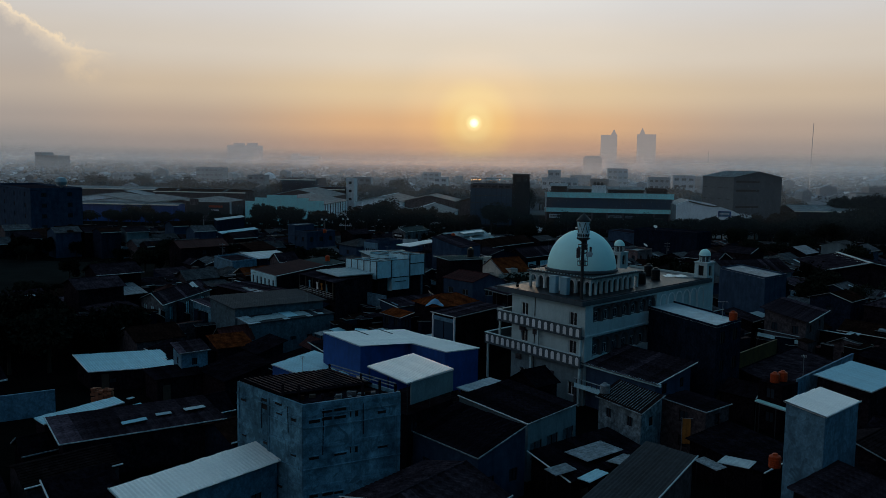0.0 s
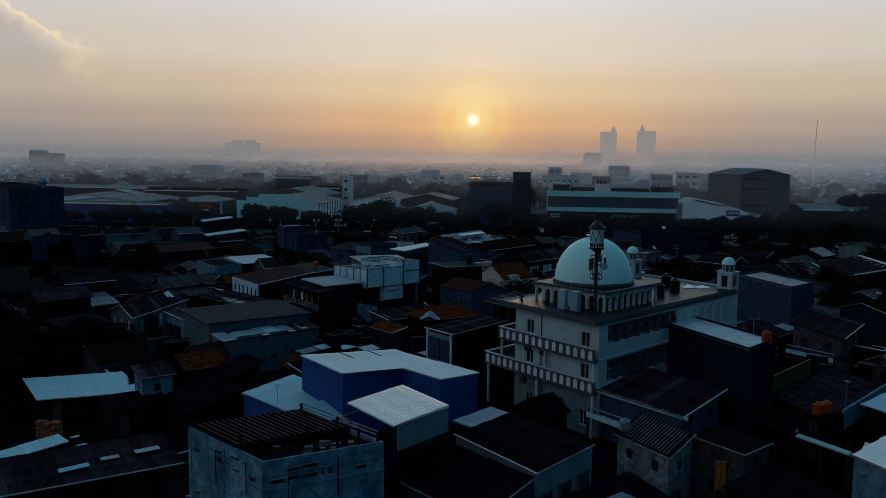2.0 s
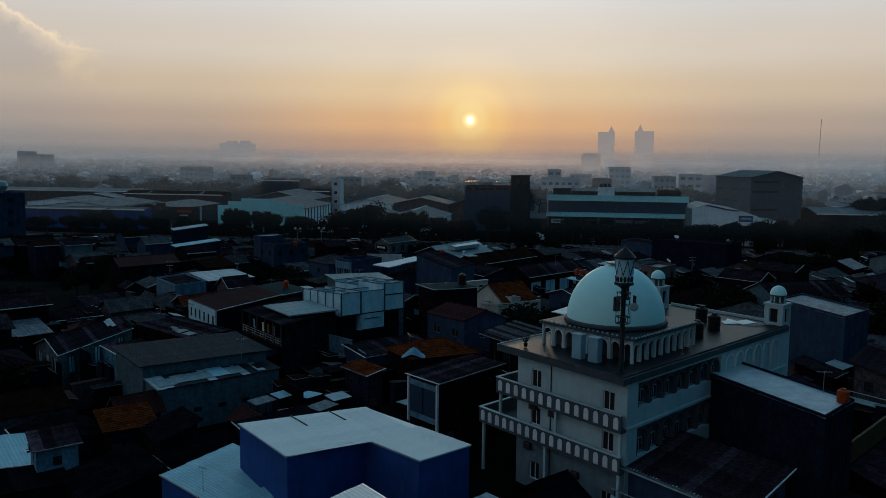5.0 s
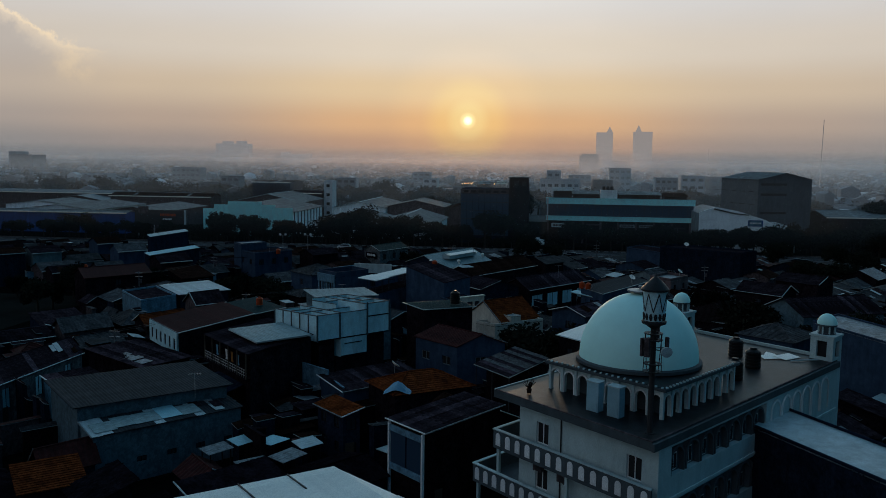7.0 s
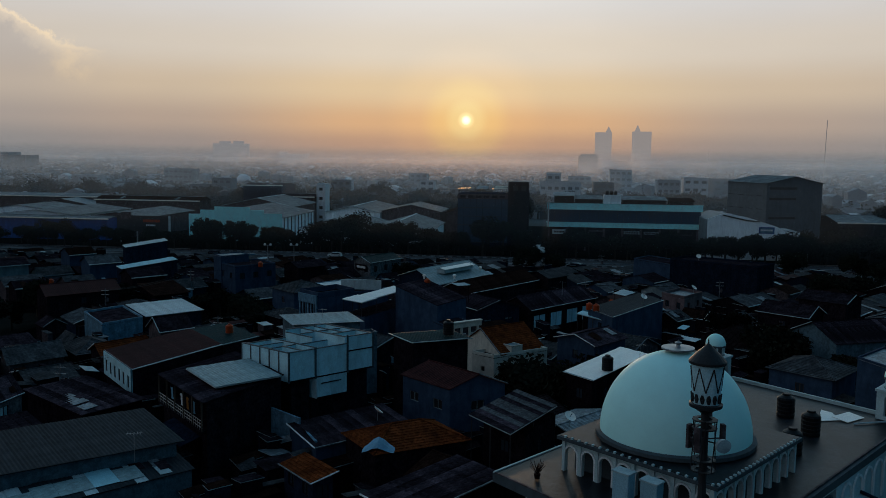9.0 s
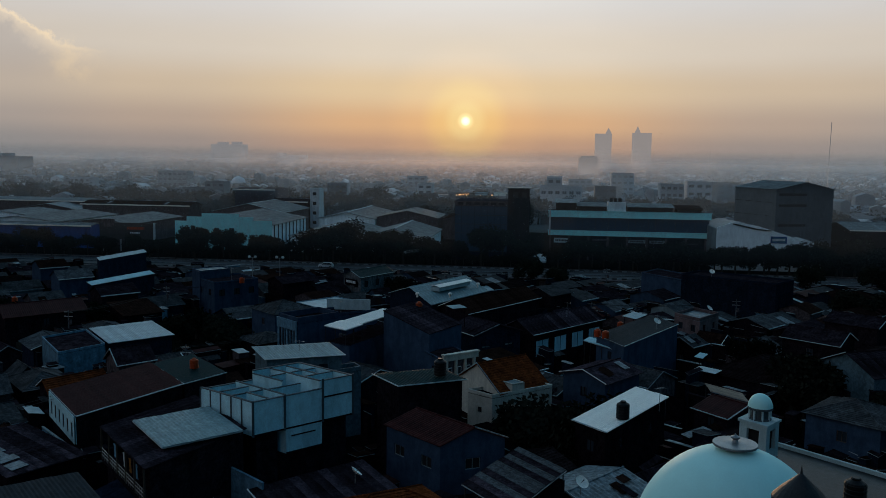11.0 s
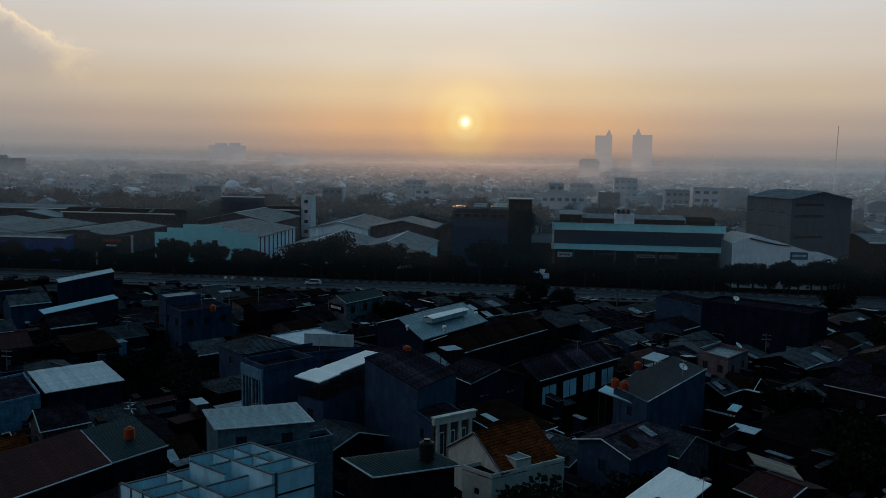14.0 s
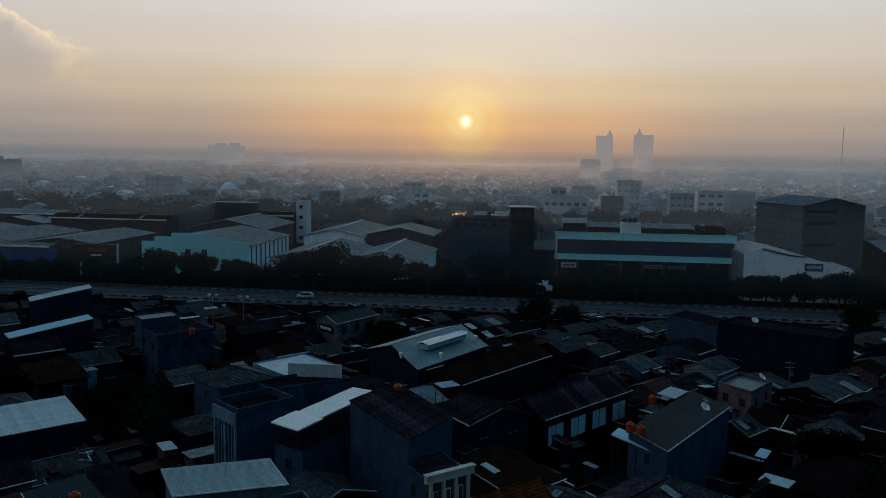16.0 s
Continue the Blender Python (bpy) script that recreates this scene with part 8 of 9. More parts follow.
def street_lamp(x, y, h=9.0, label="street lamp with two white globes"):
    ob = thing("street_lamp", (x, y, GZ), label, "street lamp", "street lamps")
    bm = bmesh.new()
    lathe(bm, [(0.12, 0), (0.09, h * 0.5), (0.06, h)], n=8)
    part("pole", bm, "steel", ob)
    bm = bmesh.new()
    rod(bm, V3(-0.7, 0, h), V3(0.7, 0, h), 0.05, 6)
    part("arm", bm, "steel", ob)
    for s in (-0.7, 0.7):
        bm = bmesh.new()
        lathe(bm, [(0, -0.32), (0.24, -0.22), (0.34, 0), (0.24, 0.22), (0, 0.32)], V3(s, 0, h + 0.2), 12)
        part("globe", bm, "white", ob)


street_lamp(-65.6, 250.4, 9.0)
street_lamp(-57.8, 246.0, 9.6)


def car(x, y, turn=0.0, mat="white", label="white estate car on the road", h=1.55):
    ob = thing("car", (x, y, GZ + 0.07), label, "car", "cars")
    ob.rotation_euler = (0, 0, turn)
    bm = bmesh.new()
    prof = [(-2.2, 0.35), (-2.2, 0.85), (-1.3, 0.95), (-0.7, h), (1.5, h), (2.1, 0.95), (2.15, 0.35)]
    extrude(bm, [V3(a, -0.85, b) for a, b in prof], V3(0, 1.7, 0))
    bmesh.ops.bevel(bm, geom=bm.edges[:], offset=0.07, segments=2, affect="EDGES")
    part("body", bm, mat, ob)
    for s in (-1, 1):
        bm = bmesh.new()
        extrude(bm, [V3(a, s * 0.86, b) for a, b in ((-1.1, 1.0), (-0.65, h - 0.1), (1.4, h - 0.1), (1.85, 1.0))], V3(0, s * 0.01, 0))
        part("side_window", bm, "glass", ob)
        for a in (-1.4, 1.4):
            bm = bmesh.new()
            rod(bm, V3(a, s * 0.7, 0.33), V3(a, s * 0.9, 0.33), 0.33, 14)
            wh = part("wheel", bm, "tank_black", ob)
            bm = bmesh.new()
            rod(bm, V3(a, s * 0.9, 0.33), V3(a, s * 0.91, 0.33), 0.19, 10)
            part("rim", bm, "steel", wh)


car(-62.5, 303.4, 0.03)
for i, (x, y, m, lb) in enumerate(((-3.2, 330, "white", "white van parked beside the tower"), (-1.6, 336, "white", "white van parked beside the tower"), (-3.0, 322, "grey", "grey car parked beside the tower"), (-0.4, 329, "white", "white van parked beside the tower"))):
    car(x, y, 1.5, m, lb, 1.9)


def roof_ribs():
    ob = thing("roof_ribs", (60.6, 176.6, 6.3), "bright sheet seams along a dark roof slope", "roof trim")
    for i in range(7):
        bm = bmesh.new()
        rod(bm, V3(-0.6, 0.5 + i * 3.0, 0.0), V3(7.2, 0.5 + i * 3.0, 1.62), 0.07, 4)
        part("rib", bm, "zincwhite", ob)


roof_ribs()
house((-156, 240), (-147, 253.8), (-195, 276), 16.4, "slate", "flat", "zincold", parapet=0.6, storeys=5, wu=2, wv=4, win=(1.6, 1.3), name="building", category="building", label="tall dark blue apartment building with a flat roof", door=False, wframe="dgrey", pane="dark")
bd = thing("roof_sphere", (-153, 252, 16.38), "white roof tank on a frame", "tank")
bm = bmesh.new()
lathe(bm, [(0.4, 0), (0.4, 1.2), (1.5, 1.3), (2.0, 2.4), (1.5, 3.6), (0, 4.0)], n=18)
part("body", bm, "zinc", bd)
bm = bmesh.new()
lathe(bm, [(1.6, 1.0), (1.6, 1.2), (0, 1.2)], n=18)
part("ring", bm, "steel", bd)


def utility_pole(x, y, h=7.5):
    ob = thing("utility_pole", (x, y, GZ), "grey concrete utility pole with cross arms", "utility pole", "utility poles")
    bm = bmesh.new()
    lathe(bm, [(0.14, 0), (0.1, h * 0.6), (0.07, h), (0, h)], n=8)
    part("pole", bm, "concrete", ob)
    for z in (h - 0.4, h - 1.1):
        bm = bmesh.new()
        slab(bm, V3(-0.7, -0.04, z), V3(1.4, 0, 0), V3(0, 0.08, 0), UP * 0.09)
        part("cross_arm", bm, "steel", ob)
    bm = bmesh.new()
    lathe(bm, [(0.2, h - 2.3), (0.24, h - 2.2), (0.24, h - 1.6), (0, h - 1.55)], V3(0.3, 0, 0), 10)
    part("transformer", bm, "grey", ob)
    return V3(x, y, GZ + h - 0.35)


def cable(p, q, sag, n=8):
    ob = thing("cable", (p.x, p.y, p.z), "thin black overhead cable", "cable", "overhead cables")
    pts = [p.lerp(q, i / n) - UP * (sag * 4 * (i / n) * (1 - i / n)) - p for i in range(n + 1)]
    bm = bmesh.new()
    rings = [[bm.verts.new(c + V3(dx, 0, dz)) for dx, dz in ((-0.022, 0), (0, -0.022), (0.022, 0), (0, 0.022))] for c in pts]
    for a, b in zip(rings, rings[1:]):
        for i in range(4):
            bm.faces.new((a[i], a[(i + 1) % 4], b[(i + 1) % 4], b[i]))
    part("strand", bm, "tank_black", ob)


for row in (((-52, 140), (-46, 170), (-34, 192), (-20, 200), (8, 214), (34, 222)), ((-74, 190), (-70, 216), (-50, 238), (-22, 252), (14, 262))):
    tops = [utility_pole(x, y) for x, y in row]
    for a, b in zip(tops, tops[1:]):
        for d in (-0.55, 0.55):
            cable(a + V3(d, 0, 0.05), b + V3(d, 0, 0.05), 0.7)


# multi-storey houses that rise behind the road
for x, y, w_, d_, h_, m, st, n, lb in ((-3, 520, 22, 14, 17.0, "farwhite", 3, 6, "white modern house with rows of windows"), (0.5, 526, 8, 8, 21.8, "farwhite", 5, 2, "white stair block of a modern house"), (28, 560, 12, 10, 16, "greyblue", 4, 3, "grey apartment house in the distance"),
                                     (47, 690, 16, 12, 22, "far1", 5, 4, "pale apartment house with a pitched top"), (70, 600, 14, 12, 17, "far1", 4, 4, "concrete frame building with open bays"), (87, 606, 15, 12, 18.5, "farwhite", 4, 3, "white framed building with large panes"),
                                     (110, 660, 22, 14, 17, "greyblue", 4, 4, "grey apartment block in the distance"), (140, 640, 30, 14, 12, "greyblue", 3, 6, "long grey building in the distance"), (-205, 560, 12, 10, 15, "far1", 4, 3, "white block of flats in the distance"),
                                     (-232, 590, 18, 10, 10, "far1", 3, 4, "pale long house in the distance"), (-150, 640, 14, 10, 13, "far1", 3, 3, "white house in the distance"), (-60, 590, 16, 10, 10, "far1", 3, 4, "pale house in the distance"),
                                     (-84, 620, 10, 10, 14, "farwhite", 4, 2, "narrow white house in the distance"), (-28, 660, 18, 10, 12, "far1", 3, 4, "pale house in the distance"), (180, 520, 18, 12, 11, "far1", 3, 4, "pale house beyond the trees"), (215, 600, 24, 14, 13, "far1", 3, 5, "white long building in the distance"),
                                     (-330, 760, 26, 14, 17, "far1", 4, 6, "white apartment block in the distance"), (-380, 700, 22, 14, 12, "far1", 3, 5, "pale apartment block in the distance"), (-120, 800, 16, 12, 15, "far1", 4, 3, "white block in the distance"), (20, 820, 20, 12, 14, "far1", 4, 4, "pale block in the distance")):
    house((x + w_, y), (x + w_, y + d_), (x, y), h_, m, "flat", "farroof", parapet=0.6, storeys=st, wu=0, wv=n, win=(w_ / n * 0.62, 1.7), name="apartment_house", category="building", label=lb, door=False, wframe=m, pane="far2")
    FOOT.pop()
dm = thing("domed_hall", (-262, 770, GZ), "small white-domed hall in the distance", "mosque")
bm = bmesh.new()
slab(bm, V3(-8, -6, 0), V3(16, 0, 0), V3(0, 14, 0), UP * 8.5)
part("hall", bm, "far1", dm)
bm = bmesh.new()
lathe(bm, [(6.2 * math.cos(a), 8.5 + 5.6 * math.sin(a)) for a in [math.pi / 2 * i / 10 for i in range(10)]] + [(0, 14.1), ], n=28)
part("dome", bm, "farwhite", dm)

# ---- the mass of small houses between ----
LIP = random.Random(17)
FILL = collections.defaultdict(list)
ROOF_LABELS = {"midroof": "low house with a mid-grey sheet roof", "shade_sheet": "low shed with a shade-dark sheet roof", "zincold": "low house with an old dark sheet roof", "tiledark": "low house with a dark tile roof", "rust": "low house with a rusty sheet roof", "zincdull": "low house with a dull grey sheet roof",
               "zinc": "low house with a pale sheet roof", "tile": "low house with an orange tile roof", "brownroof": "low house with a red-brown roof", "greenroof": "low house with a teal sheet roof"}


def far_fill(F, U, W, h, rise, wall, rmat, joined):
    """One of the many small houses farther off: walls, a gable roof with a lip, a pale strip for the highlight on the
    eave, a newer sheet, a dark window. The farthest are joined.
    """
    ob = None if joined else thing("house", (F.x, F.y, GZ), ROOF_LABELS[rmat] + " among packed houses", "house", "packed small houses")
    O, T = V3(0, 0, 0), UP * (h - GZ)
    u, w = U.normalized(), W.normalized()

    def put(name, mat, *faces):
        if joined:
            FILL[mat] += [[x + V3(F.x, F.y, GZ) for x in f] for f in faces]
            return
        bm = bmesh.new()
        for f in faces:
            bm.faces.new([bm.verts.new(x) for x in f])
        part(name, bm, mat, ob)
    a, b = T + W / 2 + UP * rise - u * 0.3, U + T + W / 2 + UP * rise + u * 0.3
    put("wall", wall, *[(p, p + d, p + d + T, p + T) for p, d in ((O, U), (O, W), (W, U), (U, W))], *[(q, q + W, q + W / 2 + UP * rise) for q in (T, U + T)])
    for s, q in ((-1, T), (1, W + T)):
        e0, e1 = q + w * 0.35 * s - u * 0.3 - UP * 0.1, q + U + w * 0.35 * s + u * 0.3 - UP * 0.1
        put("roof_slope", rmat, (e0, e1, b + UP * 0.03, a + UP * 0.03), (e0 - UP * 0.1, e1 - UP * 0.1, e1, e0))
        # pale strip along the eave: its edge highlight is put into colour
        if s < 0 and LIP.random() < 0.7:
            d = w * 0.06
            put("gutter", LIP.choice(("zinc", "zincdull", "white")), (e0 - UP * 0.12 - d, e1 - UP * 0.12 - d, e1 + UP * 0.04 - d, e0 + UP * 0.04 - d), (e0 + UP * 0.04 - d, e1 + UP * 0.04 - d, e1 + UP * 0.04 + d, e0 + UP * 0.04 + d))
        if s < 0 and LIP.random() < 0.3:
            k0, k1, up = LIP.uniform(0.05, 0.6), LIP.uniform(0.12, 0.35), (b - e1) * LIP.uniform(0.3, 0.8)
            p0, p1 = e0.lerp(e1, k0) + UP * 0.1, e0.lerp(e1, k0 + k1) + UP * 0.1
            put("patch_sheet", LIP.choice(("zincdull", "rust", "zincdull", "rust", "zinc")), (p0, p1, p1 + up, p0 + up), (p0 - UP * 0.04, p1 - UP * 0.04, p1, p0))
    nu = V3(u.y, -u.x)
    p = U * 0.55 + nu * 0.03 + UP * 1.3
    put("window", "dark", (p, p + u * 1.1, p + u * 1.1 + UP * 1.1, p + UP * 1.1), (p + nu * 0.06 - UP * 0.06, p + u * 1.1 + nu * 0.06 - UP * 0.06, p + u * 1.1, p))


def fill_houses():
    r = random.Random(21)
    tu, tv = radians(52), radians(137)
    u, v = V3(math.cos(tu), math.sin(tu)), V3(math.cos(tv), math.sin(tv))
    n = 0
    for i in range(-20, 56):
        for j in range(-40, 42):
            c = u * (i * 8.3 + r.uniform(-0.6, 0.6)) + v * (j * 8.6 + r.uniform(-0.6, 0.6)) + V3(0, 60)
            a, b = r.uniform(5.4, 7.9), r.uniform(5.6, 8.2)
            kind, mt, hh = r.random(), r.random(), r.uniform(2.6, 4.6)
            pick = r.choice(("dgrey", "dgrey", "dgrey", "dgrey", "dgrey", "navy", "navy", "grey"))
            jit = [V3(r.uniform(-0.25, 0.25), r.uniform(-0.25, 0.25)) for _ in range(3)]
            rise = r.uniform(0.8, 1.5)
            if not 38 < c.y < 286:
                continue
            if abs(c.x + 0.09 * c.y - 3) > 0.56 * (c.y + 12) + 8:
                continue
            if (c - V3(-118, 168)).length < 44 or (c - V3(-70, 103)).length < 17 or c.y > 271:      # the field, the trees
                continue
            if any((c - f).length < q + 3.6 for f, q in FOOT):
                a, b = a * 0.55, b * 0.55
                if any((c - f).length < q + 1.9 for f, q in FOOT):
                    continue
            if any((c - t).length < 5.5 for t in TREES_AT):
                continue
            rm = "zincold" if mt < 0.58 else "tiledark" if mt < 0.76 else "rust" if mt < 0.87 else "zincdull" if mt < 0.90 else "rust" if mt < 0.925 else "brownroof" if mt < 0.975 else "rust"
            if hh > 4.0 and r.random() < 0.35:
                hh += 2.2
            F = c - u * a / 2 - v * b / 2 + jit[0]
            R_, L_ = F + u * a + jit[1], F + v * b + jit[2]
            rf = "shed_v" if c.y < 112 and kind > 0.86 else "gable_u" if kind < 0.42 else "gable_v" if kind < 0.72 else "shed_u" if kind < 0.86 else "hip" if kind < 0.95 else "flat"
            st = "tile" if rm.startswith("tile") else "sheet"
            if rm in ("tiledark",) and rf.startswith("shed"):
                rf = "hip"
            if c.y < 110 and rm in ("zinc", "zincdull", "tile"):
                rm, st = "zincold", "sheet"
            # near sheds take the darker copy, with the shade in its colour
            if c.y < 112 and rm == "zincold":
                rm = "shade_sheet"
            if c.y < 120 and pick in ("cream", "bluewall", "concrete"):
                pick = "dgrey"
            if c.y < 64:
                hh = min(hh, 3.6)
            if c.y < 112:
                hh = min(hh, r.uniform(1.9, 2.9))
            if c.y > 246:
                hh, rise = min(hh, 2.9), min(rise, 0.9)
            if c.y > 150 and LIP.random() < 0.4:
                pick = LIP.choice(("slate", "slate", "grey", "slate", "plaster" if c.y > 208 else "navy"))
            # over half the dark roofs farther off become the paler grey sheet
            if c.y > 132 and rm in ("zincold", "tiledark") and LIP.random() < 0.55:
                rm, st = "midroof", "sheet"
            near = c.y < 150
            dim = c.y < 112 or c.x < -60
            if any((c - V3(*q)).length < 7 for q in ((-43, 76), (6, 181), (-47, 84), (-42, 84), (-40, 80), (8, 66), (19, 62), (26, 84), (-51, 137), (-45, 134), (-40, 131), (-33, 122), (-12, 100), (0, 100), (7, 84), (11, 84), (-2, 152), (3, 152), (-12, 161), (-30, 168), (-38, 172), (5, 188), (2, 186), (23, 174), (20, 164), (-22, 123), (-26, 122), (-51, 79), (-54, 73), (-47, 72), (-49, 85), (-22, 114), (-45, 113.5), (-51.6, 119), (41, 112.5), (34.5, 118.5), (-53, 203), (-43, 145), (-39, 150), (-40, 142), (-55, 198), (-60, 203), (-50, 190), (-64, 207), (-48, 184), (-56, 190), (2, 158), (6, 155), (-8, 131))):
                continue
            if c.y > 208 or abs(c.x + 0.09 * c.y - 3) > 0.5 * (c.y + 12) + 4:
                far_fill(F, R_ - F, L_ - F, hh, rise, pick, rm, c.y > 232)
                continue
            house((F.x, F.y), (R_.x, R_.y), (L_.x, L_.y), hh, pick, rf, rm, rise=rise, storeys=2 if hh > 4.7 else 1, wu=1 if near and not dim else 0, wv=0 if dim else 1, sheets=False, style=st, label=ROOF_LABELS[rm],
                  parapet=0.35, door=False, wframe=r.choice(("dgrey", "grey", "wood")), group="small houses", over=r.uniform(0.2, 0.5), patches=0 if dim or st != "sheet" else r.choice((0, 0, 1, 1, 2, 3)), glint_chance=0.3 if dim else 0.8)
            FOOT.pop()
            n += 1
    return n



def small_sheds():
    """Lean-tos, walls and boxes packed between the houses, too many and too small to tell apart."""
    r = random.Random(44)
    mats = ["dgrey", "zincold", "zincdull", "rust", "navy", "zinc", "midroof", "grey", "brownroof", "bluewall"]
    bm = bmesh.new()
    for _ in range(2600):
        y = r.uniform(112, 274)
        x = -0.09 * y + 3 + r.uniform(-1, 1) * (0.5 * (y + 12) + 4)
        c = V3(x, y, GZ)
        if any((c - f).length < q * 0.95 + 0.6 for f, q in FOOT) or (c - V3(-118, 168)).length < 46 or (c - V3(-55, 196)).length < 11 or (c - V3(3, 155)).length < 7 or (c.x > 50 and r.random() < 0.5):
            continue
        t = radians(r.choice((52, 137)) + r.uniform(-7, 7))
        a, b = V3(math.cos(t), math.sin(t)) * r.choice((0.7, 1.2, 1.8, 2.6, 3.6)), V3(-math.sin(t), math.cos(t)) * r.choice((0.5, 0.9, 1.4, 2.0))
        h, g = r.uniform(2.2, 4.4), r.uniform(0.0, 0.35)
        lo = [c, c + a, c + a + b, c + b]
        hi = [lo[0] + UP * h, lo[1] + UP * h, lo[2] + UP * (h + g), lo[3] + UP * (h + g)]
        vl, vh = [bm.verts.new(v) for v in lo], [bm.verts.new(v) for v in hi]
        side = r.choice((0, 0, 0, 4, 4, 7, 9 if r.random() < 0.3 else 0))
        for i in range(4):
            bm.faces.new((vl[i], vl[(i + 1) % 4], vh[(i + 1) % 4], vh[i])).material_index = side
        e = 0.14
        ctr = (hi[0] + hi[2]) / 2
        lid = [ctr + (v - ctr) * (1 + e) + UP * 0.05 for v in hi]
        v0, v1 = [bm.verts.new(v) for v in lid], [bm.verts.new(v + UP * 0.06) for v in lid]
        top = r.choice((1, 1, 1, 1, 3, 3, 2, 6, 6, 8)) if r.random() < 0.93 else 5
        edge = r.choice((top, 2, 5))
        for i in range(4):
            bm.faces.new((v0[i], v0[(i + 1) % 4], v1[(i + 1) % 4], v1[i])).material_index = edge
        bm.faces.new(v1).material_index = top
    me = bpy.data.meshes.new("small_sheds")
    bm.to_mesh(me)
    bm.free()
    for k in mats:
        me.materials.append(M[k])
    tagged(new("small_sheds", me), "packed small lean-tos and boxes between dark houses", "sheds", kind="stuff")


small_sheds()
TREES_AT = [V3(x, y) for x, y in ((-60, 206), (-53, 199), (-47, 188), (-59, 195), (-1, 152.5), (4, 154), (8, 158.5), (1.5, 149), (31.2, 171.6), (33, 177), (29.2, 190.5), (-3.4, 268), (3, 270), (61.9, 187.8), (66, 180), (-31, 247), (47, 168), (52, 160), (40, 165), (34, 182), (58, 172))]
fill_houses()
me = bpy.data.meshes.new("packed_houses")
pts = [f for k in FILL for f in FILL[k]]
me.from_pydata([x for f in pts for x in f], [], [list(range(i - len(f), i)) for f, i in zip(pts, itertools.accumulate(len(f) for f in pts))])
for i, k in enumerate(FILL):
    me.materials.append(M[k])
me.polygons.foreach_set("material_index", [i for i, k in enumerate(FILL) for _ in FILL[k]])
tagged(new("packed_houses", me), "packed mass of small dark-roofed houses", "houses", kind="stuff")


# ---- trees ----
def tree_mesh(seed, h=8.0, rad=3.6, leaves=900, mat="leaf"):
    r = random.Random(seed)
    bm = bmesh.new()
    lathe(bm, [(0.32, 0), (0.24, h * 0.2), (0.17, h * 0.45), (0.08, h * 0.7), (0, h * 0.78)], n=8)
    limbs = []
    for i in range(9):
        a, z = r.uniform(0, 6.28), h * r.uniform(0.28, 0.6)
        e = V3(math.cos(a), math.sin(a)) * rad * r.uniform(0.5, 0.9) + UP * (z + h * r.uniform(0.12, 0.32))
        rod(bm, V3(0, 0, z), e, 0.07, 5)
        limbs.append(e)
    trunk = bpy.data.meshes.new("trunk")
    bm.to_mesh(trunk)
    bm.free()
    trunk.materials.append(M["bark"])
    cl = [(e, rad * r.uniform(0.32, 0.55)) for e in limbs] + [(V3(r.uniform(-0.4, 0.4) * rad, r.uniform(-0.4, 0.4) * rad, h * r.uniform(0.66, 0.9)), rad * r.uniform(0.35, 0.55)) for _ in range(6)]
    vs, fs = [], []
    for i in range(leaves):
        c, q = cl[r.randrange(len(cl))]
        d = Vector((r.gauss(0, 1), r.gauss(0, 1), r.gauss(0, 0.75))).normalized()
        p = c + d * q * (r.random() ** 0.4)
        s = r.uniform(0.22, 0.5)
        a = Vector((r.gauss(0, 1), r.gauss(0, 1), r.gauss(0, 1))).normalized()
        b = a.orthogonal().normalized()
        k = len(vs)
        vs += [p - a * s, p + b * s * 0.55, p + a * s, p - b * s * 0.55]
        fs.append((k, k + 1, k + 2, k + 3))
    crown = bpy.data.meshes.new("crown")
    crown.from_pydata(vs, [], fs)
    crown.materials.append(M[mat])
    return trunk, crown


TREE_KINDS = [tree_mesh(11, 8.0, 3.8, 2800), tree_mesh(12, 9.5, 4.4, 3400), tree_mesh(13, 6.5, 3.2, 2200, "leaf2"), tree_mesh(14, 7.2, 4.2, 2800, "leaf2")]


def tree(x, y, kind, size=1.0, turn=0.0, label="dark broad-crowned street tree", group="trees"):
    ob = thing("tree", (x, y, GZ), label, "tree", group)
    ob.rotation_euler, ob.scale = (0, 0, turn), (size,) * 3
    tk, cr = TREE_KINDS[kind % len(TREE_KINDS)]
    share("trunk", tk, ob, V3(0, 0, 0))
    share("crown", cr, ob, V3(0, 0, 0))


